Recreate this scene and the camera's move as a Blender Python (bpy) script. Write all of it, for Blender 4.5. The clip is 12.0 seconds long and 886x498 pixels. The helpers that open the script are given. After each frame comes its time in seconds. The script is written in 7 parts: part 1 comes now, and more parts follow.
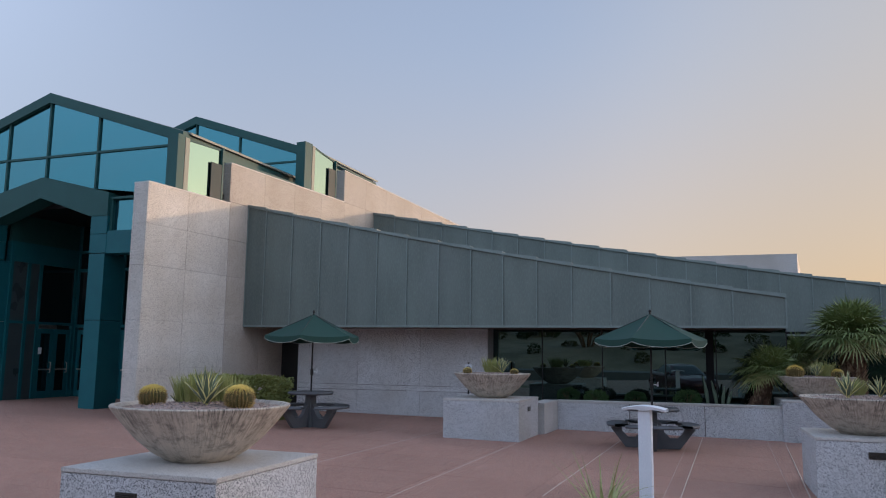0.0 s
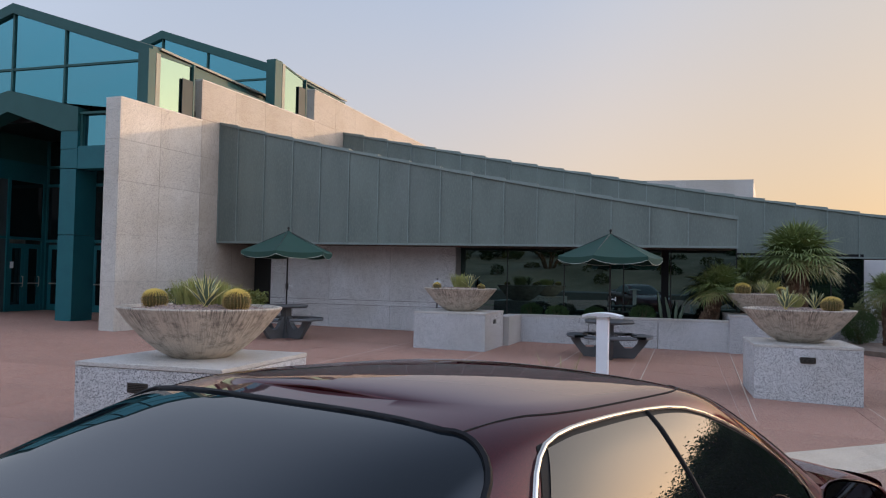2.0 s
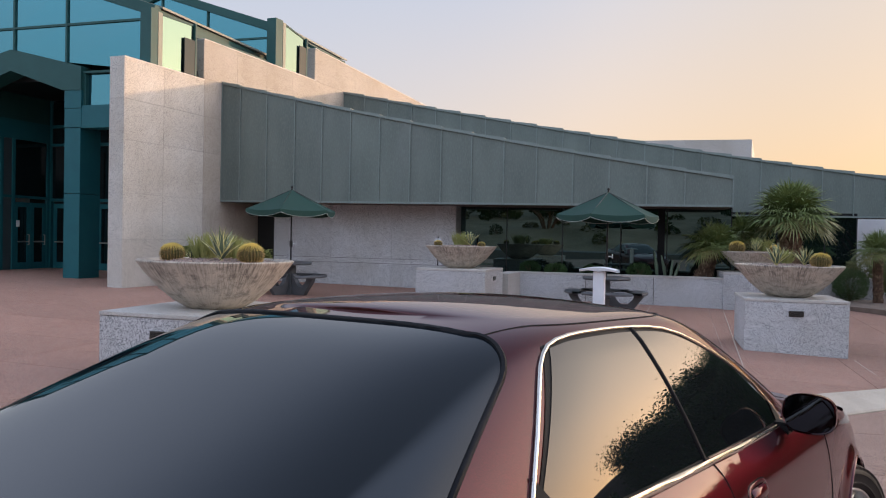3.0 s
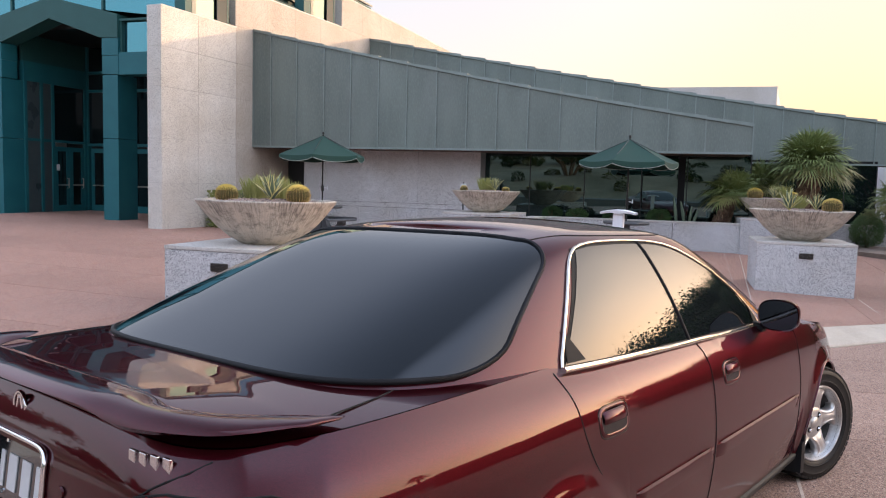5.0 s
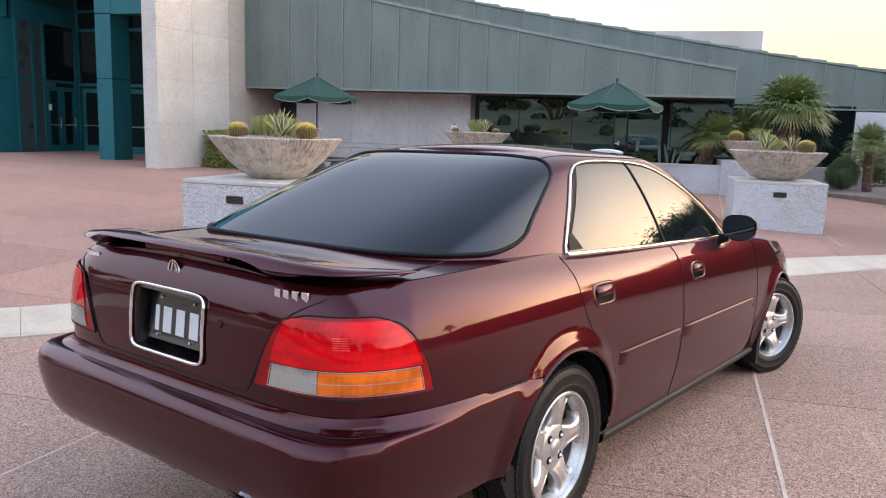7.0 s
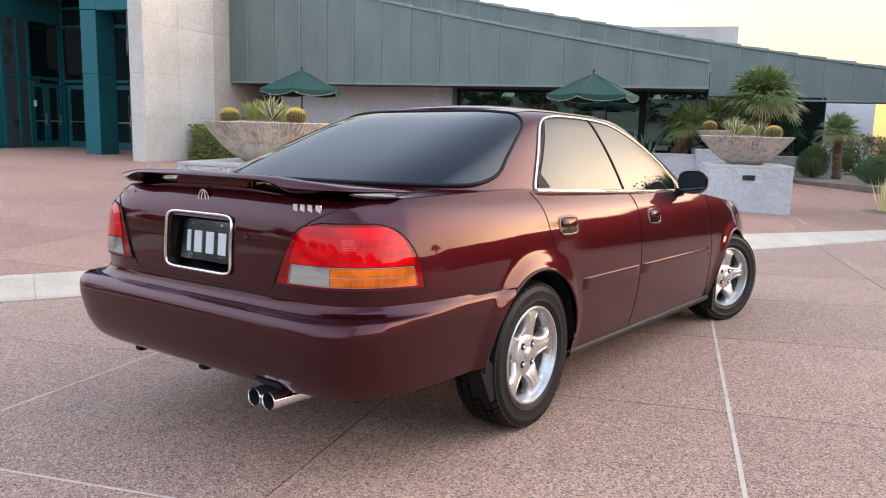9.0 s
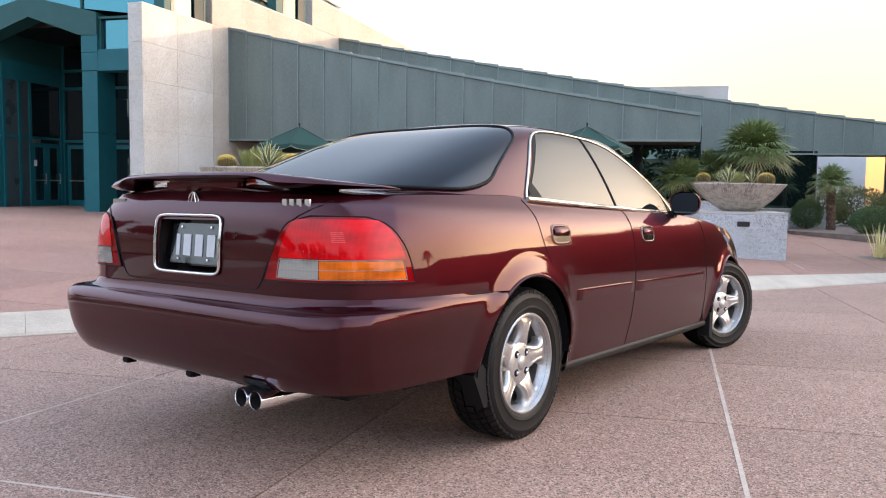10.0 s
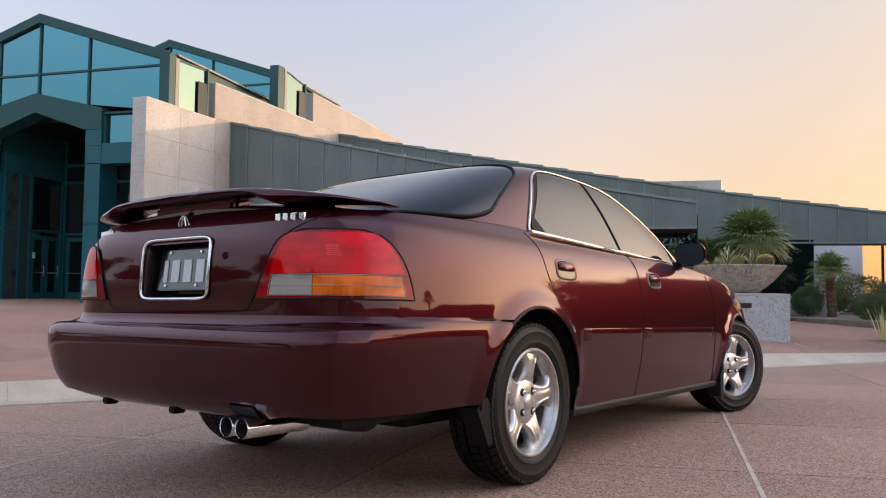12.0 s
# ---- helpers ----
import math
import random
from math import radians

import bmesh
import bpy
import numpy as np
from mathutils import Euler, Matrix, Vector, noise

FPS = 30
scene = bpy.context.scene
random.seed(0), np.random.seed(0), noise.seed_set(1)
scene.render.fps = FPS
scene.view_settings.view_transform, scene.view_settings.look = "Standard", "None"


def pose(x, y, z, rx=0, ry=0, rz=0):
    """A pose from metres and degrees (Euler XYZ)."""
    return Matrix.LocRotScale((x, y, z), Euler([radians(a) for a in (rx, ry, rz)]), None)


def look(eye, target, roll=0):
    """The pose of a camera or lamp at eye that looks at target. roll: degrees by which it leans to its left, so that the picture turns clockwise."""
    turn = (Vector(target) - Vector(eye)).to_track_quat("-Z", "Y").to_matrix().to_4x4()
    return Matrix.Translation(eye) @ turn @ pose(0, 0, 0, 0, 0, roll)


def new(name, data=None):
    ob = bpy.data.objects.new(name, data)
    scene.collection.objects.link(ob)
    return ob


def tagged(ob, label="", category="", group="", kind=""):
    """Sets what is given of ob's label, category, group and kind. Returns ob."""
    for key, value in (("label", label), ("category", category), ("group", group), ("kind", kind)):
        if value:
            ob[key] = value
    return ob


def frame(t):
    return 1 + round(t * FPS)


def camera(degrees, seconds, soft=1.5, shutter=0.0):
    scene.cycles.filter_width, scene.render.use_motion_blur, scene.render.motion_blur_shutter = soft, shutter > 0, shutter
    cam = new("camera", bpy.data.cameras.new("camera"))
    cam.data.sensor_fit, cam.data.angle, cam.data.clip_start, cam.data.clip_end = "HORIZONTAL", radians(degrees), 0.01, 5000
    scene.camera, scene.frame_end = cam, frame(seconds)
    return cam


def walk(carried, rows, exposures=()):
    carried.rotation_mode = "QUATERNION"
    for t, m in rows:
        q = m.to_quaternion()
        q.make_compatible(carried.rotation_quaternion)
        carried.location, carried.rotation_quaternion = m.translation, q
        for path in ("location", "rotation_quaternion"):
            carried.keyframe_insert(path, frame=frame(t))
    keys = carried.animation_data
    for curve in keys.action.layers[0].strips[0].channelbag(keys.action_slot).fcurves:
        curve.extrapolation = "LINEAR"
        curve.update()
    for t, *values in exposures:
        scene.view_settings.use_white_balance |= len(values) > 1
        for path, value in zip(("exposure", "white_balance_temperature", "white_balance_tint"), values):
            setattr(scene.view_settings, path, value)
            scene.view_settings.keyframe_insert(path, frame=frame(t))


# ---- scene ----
cam = camera(60.1, 12.0, soft=1.1)
PATH = [
    (0.0, pose(-0.0147, 0.0730, 1.7453, 97.709, -0.720, 7.102)),
    (0.5, pose(-0.0489, -0.0702, 1.7176, 96.592, -0.548, 6.035)),
    (1.0, pose(-0.0636, -0.2279, 1.6740, 95.243, -0.729, 4.773)),
    (1.5, pose(-0.0982, -0.4021, 1.6428, 93.526, -1.015, 4.392)),
    (2.0, pose(-0.1049, -0.5688, 1.6157, 91.933, -1.178, 4.343)),
    (2.5, pose(-0.1320, -0.7565, 1.5842, 90.506, -1.181, 4.177)),
    (3.0, pose(-0.1359, -0.9389, 1.5580, 88.978, -1.212, 4.222)),
    (5.0, pose(-0.1997, -1.6716, 1.5094, 84.996, -1.523, 5.764)),
    (5.5, pose(-0.2157, -1.8573, 1.4921, 84.097, -1.949, 6.361)),
    (6.0, pose(-0.2625, -2.0345, 1.4778, 82.711, -2.206, 6.291)),
    (6.5, pose(-0.3106, -2.2077, 1.4704, 81.655, -1.917, 5.303)),
    (7.0, pose(-0.3089, -2.3586, 1.4445, 80.898, -1.857, 4.621)),
    (7.5, pose(-0.2889, -2.5370, 1.4071, 79.784, -1.938, 4.693)),
    (9.5, pose(-0.2753, -2.8887, 1.1552, 82.311, -1.272, 2.896)),
    (10.0, pose(-0.2490, -2.8722, 1.0243, 85.500, -0.970, 3.082)),
    (10.5, pose(-0.2343, -2.8487, 0.9131, 88.408, -0.921, 3.341)),
    (11.0, pose(-0.2397, -2.8117, 0.8317, 90.547, -0.920, 3.223)),
    (11.5, pose(-0.2451, -2.7706, 0.7760, 92.061, -0.548, 2.788)),
    (12.0, pose(-0.2610, -2.7496, 0.7488, 92.858, -0.675, 2.922)),
]
EXPOSURES = [(0.0, 0.02, 5850, 6), (1.0, 0.10, 6000, 6), (3.0, 0.42, 6400, 8), (5.0, 0.90, 6550, 9), (6.5, 1.13, 6350, 8), (7.5, 1.22, 6520, 6), (9.5, 1.26, 6420, 4),
             (10.5, 0.96, 6100, 6), (11.0, 0.80, 6100, 7), (11.5, 0.66, 6400, 8), (12.0, 0.47, 6550, 9)]
walk(cam, PATH, EXPOSURES)

# ---- world, sun, exposure ----
SUN_AZ = radians(33.0)      # from +x towards +y
SUN_EL = radians(3.2)
world = bpy.data.worlds.new("dusk_sky")
scene.world = world
world.use_nodes = True
wn, wl = world.node_tree.nodes, world.node_tree.links
sky = wn.new("ShaderNodeTexSky")
sky.sky_type = "NISHITA"
sky.sun_disc = False
sky.sun_elevation = SUN_EL
sky.sun_rotation = radians(90.0) - SUN_AZ
sky.air_density, sky.dust_density, sky.ozone_density = 1.0, 2.0, 1.5
wn["Background"].inputs["Strength"].default_value = 0.05
wl.new(sky.outputs["Color"], wn["Background"].inputs["Color"])
# thick evening haze over the clear sky: lavender overhead, peach towards the sunset
geo, sepd = wn.new("ShaderNodeTexCoord"), wn.new("ShaderNodeSeparateXYZ")
wl.new(geo.outputs["Generated"], sepd.inputs["Vector"])


def wmath(op, a, b=0.0):
    n = wn.new("ShaderNodeMath")
    n.operation = op
    for i, v in enumerate((a, b)):
        if isinstance(v, (int, float)):
            n.inputs[i].default_value = v
        else:
            wl.new(v, n.inputs[i])
    return n.outputs[0]


def wmap(v, a, b, c, d):
    n = wn.new("ShaderNodeMapRange")
    n.interpolation_type = "SMOOTHSTEP"
    wl.new(v, n.inputs["Value"])
    for k, q in zip(("From Min", "From Max", "To Min", "To Max"), (a, b, c, d)):
        n.inputs[k].default_value = q
    return n.outputs["Result"]


def wmix(fac, a, b):
    n = wn.new("ShaderNodeMix")
    n.data_type = "RGBA"
    wl.new(fac, n.inputs["Factor"])
    for sock, v in ((n.inputs[6], a), (n.inputs[7], b)):
        if isinstance(v, tuple):
            sock.default_value = (*v, 1.0)
        else:
            wl.new(v, sock)
    return n.outputs[2]


toward = wmath("ADD", wmath("MULTIPLY", sepd.outputs["X"], math.cos(SUN_AZ)), wmath("MULTIPLY", sepd.outputs["Y"], math.sin(SUN_AZ)))
low = wmap(sepd.outputs["Z"], 0.0, 0.42, 1.0, 0.0)
glow = wmath("MULTIPLY", wmap(toward, -0.15, 1.0, 0.0, 1.0), low)
upper = wmix(wmap(sepd.outputs["Z"], 0.0, 0.8, 0.0, 1.0), (0.49, 0.54, 0.67), (0.29, 0.385, 0.60))
upper = wmix(wmap(toward, 0.45, 1.0, 0.15, 0.95), upper, (0.82, 0.68, 0.57))
back = wmath("MULTIPLY", wmap(toward, -0.75, 0.25, 1.0, 0.0), wmap(sepd.outputs["Z"], 0.15, 0.5, 0.1, 1.2))
high = wmath("ADD", wmath("MULTIPLY", back, 0.95), wmap(sepd.outputs["Z"], 0.35, 0.95, 1.0, 0.8))
hot = wmath("MULTIPLY", wmap(toward, 0.915, 1.0, 0.0, 1.6), wmap(sepd.outputs["Z"], 0.05, 0.75, 1.0, 0.0))
flat = wmath("SQRT", wmath("MAXIMUM", wmath("SUBTRACT", 1.0, wmath("MULTIPLY", sepd.outputs["Z"], sepd.outputs["Z"])), 0.0001))
east = wmath("DIVIDE", wmath("ADD", wmath("MULTIPLY", sepd.outputs["X"], math.cos(0.09)), wmath("MULTIPLY", sepd.outputs["Y"], math.sin(0.09))), flat)
side = wmath("MULTIPLY", wmap(east, 0.58, 0.97, 0.0, 2.4), wmap(sepd.outputs["Z"], 0.0, 0.95, 1.3, 0.7))
high = wmath("ADD", wmath("ADD", high, hot), side)
north = wmath("DIVIDE", sepd.outputs["Y"], flat)
high = wmath("MULTIPLY", high, wmap(north, 0.5, 0.95, 1.0, 0.88))
dim = wmath("MULTIPLY", wmap(toward, 0.60, 0.84, 0.0, 0.15), wmap(north, 0.74, 0.86, 0.0, 1.0))
high = wmath("MULTIPLY", high, wmath("SUBTRACT", 1.0, dim))
haze = wmix(glow, upper, (0.835, 0.54, 0.335))
hazy = wn.new("ShaderNodeBackground")
wl.new(haze, hazy.inputs["Color"])
wl.new(wmath("MULTIPLY", high, 0.93), hazy.inputs["Strength"])
both = wn.new("ShaderNodeAddShader")
wl.new(wn["Background"].outputs["Background"], both.inputs[0])
wl.new(hazy.outputs["Background"], both.inputs[1])
wl.new(both.outputs["Shader"], wn["World Output"].inputs["Surface"])

sun = new("sun", bpy.data.lights.new("sun", "SUN"))
sun.data.energy, sun.data.angle, sun.data.color = 1.7, radians(1.0), (1.0, 0.60, 0.34)
sun_way = Vector((math.cos(SUN_EL) * math.cos(SUN_AZ), math.cos(SUN_EL) * math.sin(SUN_AZ), math.sin(SUN_EL)))
sun.matrix_world = look(sun_way * 60, (0, 0, 0))


# ---- materials ----
def tree(name):
    m = bpy.data.materials.new(name)
    m.use_nodes = True
    nt = m.node_tree
    return m, nt, nt.nodes["Principled BSDF"]


def ramp(nt, stops):
    r = nt.nodes.new("ShaderNodeValToRGB")
    while len(r.color_ramp.elements) < len(stops):
        r.color_ramp.elements.new(0.5)
    for e, (p, c) in zip(r.color_ramp.elements, stops):
        e.position, e.color = p, (*c, 1.0) if len(c) == 3 else c
    return r


def coords(nt, scale=(1, 1, 1)):
    c, mp = nt.nodes.new("ShaderNodeTexCoord"), nt.nodes.new("ShaderNodeMapping")
    nt.links.new(c.outputs["Object"], mp.inputs["Vector"])
    mp.inputs["Scale"].default_value = scale
    return mp.outputs["Vector"]


def noise_tex(nt, vec, scale, detail=4.0, rough=0.55):
    n = nt.nodes.new("ShaderNodeTexNoise")
    nt.links.new(vec, n.inputs["Vector"])
    n.inputs["Scale"].default_value, n.inputs["Detail"].default_value, n.inputs["Roughness"].default_value = scale, detail, rough
    return n.outputs["Fac"]


def mix_col(nt, a, b, fac, how="MIX"):
    m = nt.nodes.new("ShaderNodeMix")
    m.data_type, m.blend_type = "RGBA", how
    for sock, v in ((m.inputs["Factor"], fac), (m.inputs[6], a), (m.inputs[7], b)):
        if isinstance(v, (int, float)):
            sock.default_value = v
        elif isinstance(v, tuple):
            sock.default_value = (*v, 1.0)
        else:
            nt.links.new(v, sock)
    return m.outputs[2]


def bump(nt, bsdf, height, strength=0.2, dist=0.01):
    b = nt.nodes.new("ShaderNodeBump")
    b.inputs["Strength"].default_value, b.inputs["Distance"].default_value = strength, dist
    nt.links.new(height, b.inputs["Height"])
    nt.links.new(b.outputs["Normal"], bsdf.inputs["Normal"])


def surface(name, c1, c2, scale=6.0, rough=0.6, metal=0.0, fine=80.0, relief=0.1, dist=0.004, wear=None, vary=0.0, stretch=(1, 1, 1), coat=0.0, spec=0.5):
    """Two tones mixed by broad and fine noise, with relief; vary: how far single objects differ."""
    m, nt, p = tree(name)
    v = coords(nt, stretch)
    broad, grain = noise_tex(nt, v, scale, 5), noise_tex(nt, v, fine, 3)
    col = mix_col(nt, c1, c2, ramp_out(nt, broad, 0.35, 0.65))
    col = mix_col(nt, col, tuple(min(1, x * 1.35) for x in c1), mult(nt, ramp_out(nt, grain, 0.45, 0.75), 0.5))
    if wear:
        col = mix_col(nt, col, wear, mult(nt, ramp_out(nt, noise_tex(nt, v, scale * 0.37, 6, 0.7), 0.55, 0.75), 0.5))
    if vary:
        info = nt.nodes.new("ShaderNodeObjectInfo")
        hs = nt.nodes.new("ShaderNodeHueSaturation")
        mr = nt.nodes.new("ShaderNodeMapRange")
        mr.inputs["To Min"].default_value, mr.inputs["To Max"].default_value = 1 - vary, 1 + vary
        nt.links.new(info.outputs["Random"], mr.inputs["Value"])
        nt.links.new(mr.outputs["Result"], hs.inputs["Value"])
        nt.links.new(col, hs.inputs["Color"])
        col = hs.outputs["Color"]
    nt.links.new(col, p.inputs["Base Color"])
    p.inputs["Metallic"].default_value = metal
    p.inputs["Specular IOR Level"].default_value = spec
    p.inputs["Coat Weight"].default_value = coat
    rr = nt.nodes.new("ShaderNodeMapRange")
    rr.inputs["To Min"].default_value, rr.inputs["To Max"].default_value = max(0.02, rough - 0.1), min(1, rough + 0.1)
    nt.links.new(broad, rr.inputs["Value"])
    nt.links.new(rr.outputs["Result"], p.inputs["Roughness"])
    if relief:
        bump(nt, p, grain, relief, dist)
    return m


def ramp_out(nt, fac, lo, hi):
    r = ramp(nt, [(lo, (0, 0, 0)), (hi, (1, 1, 1))])
    nt.links.new(fac, r.inputs["Fac"])
    return r.outputs["Color"]


def mult(nt, a, k):
    m = nt.nodes.new("ShaderNodeMath")
    m.operation = "MULTIPLY"
    nt.links.new(a, m.inputs[0])
    m.inputs[1].default_value = k
    return m.outputs[0]


def granite(name, light, mid, dark, scale=70.0, vary=0.06, amount=0.5):
    """Speckled stone: pale ground with grey and dark grains."""
    m, nt, p = tree(name)
    v = coords(nt)
    vo = nt.nodes.new("ShaderNodeTexVoronoi")
    nt.links.new(v, vo.inputs["Vector"])
    vo.inputs["Scale"].default_value = scale
    sep = nt.nodes.new("ShaderNodeSeparateColor")
    nt.links.new(vo.outputs["Color"], sep.inputs["Color"])
    r = ramp(nt, [(0.0, dark), (0.18, dark), (0.26, mid), (amount, mid), (amount + 0.1, light), (1.0, light)])
    nt.links.new(sep.outputs["Red"], r.inputs["Fac"])
    broad = noise_tex(nt, v, 0.9, 5)
    col = mix_col(nt, r.outputs["Color"], (0.78, 0.74, 0.68), ramp_out(nt, broad, 0.3, 0.8), "MULTIPLY")
    info, hs, mr = nt.nodes.new("ShaderNodeObjectInfo"), nt.nodes.new("ShaderNodeHueSaturation"), nt.nodes.new("ShaderNodeMapRange")
    mr.inputs["To Min"].default_value, mr.inputs["To Max"].default_value = 1 - vary, 1 + vary
    nt.links.new(info.outputs["Random"], mr.inputs["Value"])
    nt.links.new(mr.outputs["Result"], hs.inputs["Value"])
    nt.links.new(col, hs.inputs["Color"])
    nt.links.new(hs.outputs["Color"], p.inputs["Base Color"])
    p.inputs["Roughness"].default_value = 0.62
    bump(nt, p, vo.outputs["Distance"], 0.15, 0.003)
    return m


def plain(name, col, rough=0.5, metal=0.0, coat=0.0, trans=0.0, ior=1.5, spec=0.5):
    m, nt, p = tree(name)
    p.inputs["Base Color"].default_value = (*col, 1.0)
    p.inputs["Roughness"].default_value, p.inputs["Metallic"].default_value = rough, metal
    p.inputs["Coat Weight"].default_value, p.inputs["Transmission Weight"].default_value = coat, trans
    p.inputs["IOR"].default_value, p.inputs["Specular IOR Level"].default_value = ior, spec
    return m


def slab_paving(name, c1, c2, pebble):
    """Coloured exposed-aggregate concrete: broad stains, pebbles of two sizes, tyre-worn patches."""
    m, nt, p = tree(name)
    v = coords(nt)
    broad, mid, blotch = noise_tex(nt, v, 0.55, 6, 0.6), noise_tex(nt, v, 4.0, 5, 0.6), noise_tex(nt, v, 38.0, 3, 0.6)
    col = mix_col(nt, c1, c2, ramp_out(nt, broad, 0.35, 0.68))
    col = mix_col(nt, col, tuple(x * 0.62 for x in c1), mult(nt, ramp_out(nt, mid, 0.5, 0.78), 0.5))
    col = mix_col(nt, col, tuple(x * 0.5 for x in c1), mult(nt, ramp_out(nt, blotch, 0.5, 0.72), 0.25))
    dist = None
    for scale, light, dark in ((170.0, 0.75, 0.75), (95.0, 0.22, 0.3)):
        vo = nt.nodes.new("ShaderNodeTexVoronoi")
        nt.links.new(v, vo.inputs["Vector"])
        vo.inputs["Scale"].default_value = scale
        sep = nt.nodes.new("ShaderNodeSeparateColor")
        nt.links.new(vo.outputs["Color"], sep.inputs["Color"])
        edge = 0.76 if scale > 100 else 0.86
        col = mix_col(nt, col, pebble, mult(nt, ramp_out(nt, sep.outputs["Red"], edge, edge + 0.06), light))
        col = mix_col(nt, col, (0.035, 0.022, 0.019), mult(nt, ramp_out(nt, sep.outputs["Green"], edge, edge + 0.06), dark))
        dist = dist or vo.outputs["Distance"]
    info, hs, mr = nt.nodes.new("ShaderNodeObjectInfo"), nt.nodes.new("ShaderNodeHueSaturation"), nt.nodes.new("ShaderNodeMapRange")
    mr.inputs["To Min"].default_value, mr.inputs["To Max"].default_value = 0.93, 1.07
    nt.links.new(info.outputs["Random"], mr.inputs["Value"])
    nt.links.new(mr.outputs["Result"], hs.inputs["Value"])
    nt.links.new(col, hs.inputs["Color"])
    nt.links.new(hs.outputs["Color"], p.inputs["Base Color"])
    p.inputs["Roughness"].default_value = 0.72
    bump(nt, p, dist, 0.5, 0.005)
    return m


def streaked_concrete(name):
    """Cast concrete bowl with dark run-off streaks round its side."""
    m, nt, p = tree(name)
    c, sep, at, cb = (nt.nodes.new(k) for k in ("ShaderNodeTexCoord", "ShaderNodeSeparateXYZ", "ShaderNodeMath", "ShaderNodeCombineXYZ"))
    nt.links.new(c.outputs["Object"], sep.inputs["Vector"])
    at.operation = "ARCTAN2"
    nt.links.new(sep.outputs["Y"], at.inputs[0])
    nt.links.new(sep.outputs["X"], at.inputs[1])
    nt.links.new(at.outputs[0], cb.inputs["X"])
    nt.links.new(mult(nt, sep.outputs["Z"], 0.16), cb.inputs["Y"])
    v = coords(nt)
    run, fine_run = noise_tex(nt, cb.outputs["Vector"], 40.0, 5, 0.7), noise_tex(nt, cb.outputs["Vector"], 34.0, 2, 0.5)
    broad, grain = noise_tex(nt, v, 2.2, 5), noise_tex(nt, v, 90, 3)
    high = nt.nodes.new("ShaderNodeMapRange")
    nt.links.new(sep.outputs["Z"], high.inputs["Value"])
    high.inputs["From Min"].default_value, high.inputs["From Max"].default_value = 0.05, 0.46
    high.inputs["To Min"].default_value, high.inputs["To Max"].default_value = 0.12, 1.0
    reach = nt.nodes.new("ShaderNodeMath")
    reach.operation = "MULTIPLY"
    patch = nt.nodes.new("ShaderNodeMath")
    patch.operation = "MULTIPLY"
    nt.links.new(ramp_out(nt, run, 0.46, 0.60), patch.inputs[0])
    nt.links.new(ramp_out(nt, noise_tex(nt, cb.outputs["Vector"], 2.6, 3), 0.36, 0.6), patch.inputs[1])
    nt.links.new(patch.outputs[0], reach.inputs[0])
    nt.links.new(high.outputs["Result"], reach.inputs[1])
    col = mix_col(nt, (0.62, 0.54, 0.44), (0.47, 0.41, 0.335), ramp_out(nt, broad, 0.35, 0.65))
    col = mix_col(nt, col, (0.07, 0.06, 0.052), mult(nt, reach.outputs[0], 0.92))
    col = mix_col(nt, col, (0.15, 0.13, 0.11), mult(nt, ramp_out(nt, fine_run, 0.52, 0.7), 0.3))
    mottle = noise_tex(nt, coords(nt, (1, 1, 1.6)), 9.0, 9, 0.72)
    col = mix_col(nt, col, (0.11, 0.095, 0.08), mult(nt, ramp_out(nt, mottle, 0.48, 0.66), 0.7))
    col = mix_col(nt, col, (0.62, 0.56, 0.47), mult(nt, ramp_out(nt, grain, 0.55, 0.8), 0.25))
    nt.links.new(col, p.inputs["Base Color"])
    p.inputs["Roughness"].default_value = 0.85
    bump(nt, p, grain, 0.25, 0.003)
    return m


M = {}
M["paving_plaza"] = slab_paving("red_plaza_concrete", (0.345, 0.168, 0.118), (0.405, 0.208, 0.150), (0.52, 0.37, 0.28))
M["paving_lot"] = slab_paving("brown_aggregate_concrete", (0.325, 0.190, 0.139), (0.385, 0.236, 0.175), (0.58, 0.42, 0.325))
M["joint"] = surface("pale_joint_filler", (0.56, 0.46, 0.38), (0.42, 0.34, 0.28), 8, 0.9)
M["joint_dark"] = surface("dark_joint", (0.15, 0.115, 0.095), (0.09, 0.07, 0.06), 8, 0.9)
M["kerb"] = surface("kerb_concrete", (0.50, 0.43, 0.34), (0.42, 0.355, 0.28), 3, 0.85, relief=0.2, wear=(0.30, 0.245, 0.20))
M["granite"] = granite("pale_speckled_granite", (0.66, 0.67, 0.685), (0.46, 0.47, 0.485), (0.12, 0.125, 0.135), 125, amount=0.46)
M["granite_wall"] = granite("light_speckled_granite", (0.72, 0.725, 0.735), (0.57, 0.575, 0.585), (0.26, 0.262, 0.27), 90, amount=0.46)
M["granite_cap"] = surface("smooth_stone_cap", (0.60, 0.58, 0.55), (0.50, 0.48, 0.45), 3, 0.5, wear=(0.33, 0.30, 0.27), fine=190)
M["pale_granite"] = granite("pale_fine_granite", (0.62, 0.60, 0.57), (0.54, 0.52, 0.49), (0.36, 0.34, 0.32), 170, 0.03, amount=0.5)
M["stone"] = granite("buff_stone_cladding", (0.66, 0.63, 0.575), (0.545, 0.52, 0.475), (0.33, 0.315, 0.285), 80, 0.04, amount=0.5)
M["tan_stone"] = granite("tan_stone_cladding", (0.53, 0.48, 0.415), (0.45, 0.405, 0.35), (0.29, 0.26, 0.225), 80, 0.05, amount=0.5)
M["mortar"] = plain("mortar", (0.12, 0.11, 0.1), 0.95)
M["stone_joint"] = plain("grey_joint_sealant", (0.30, 0.285, 0.26), 0.9)
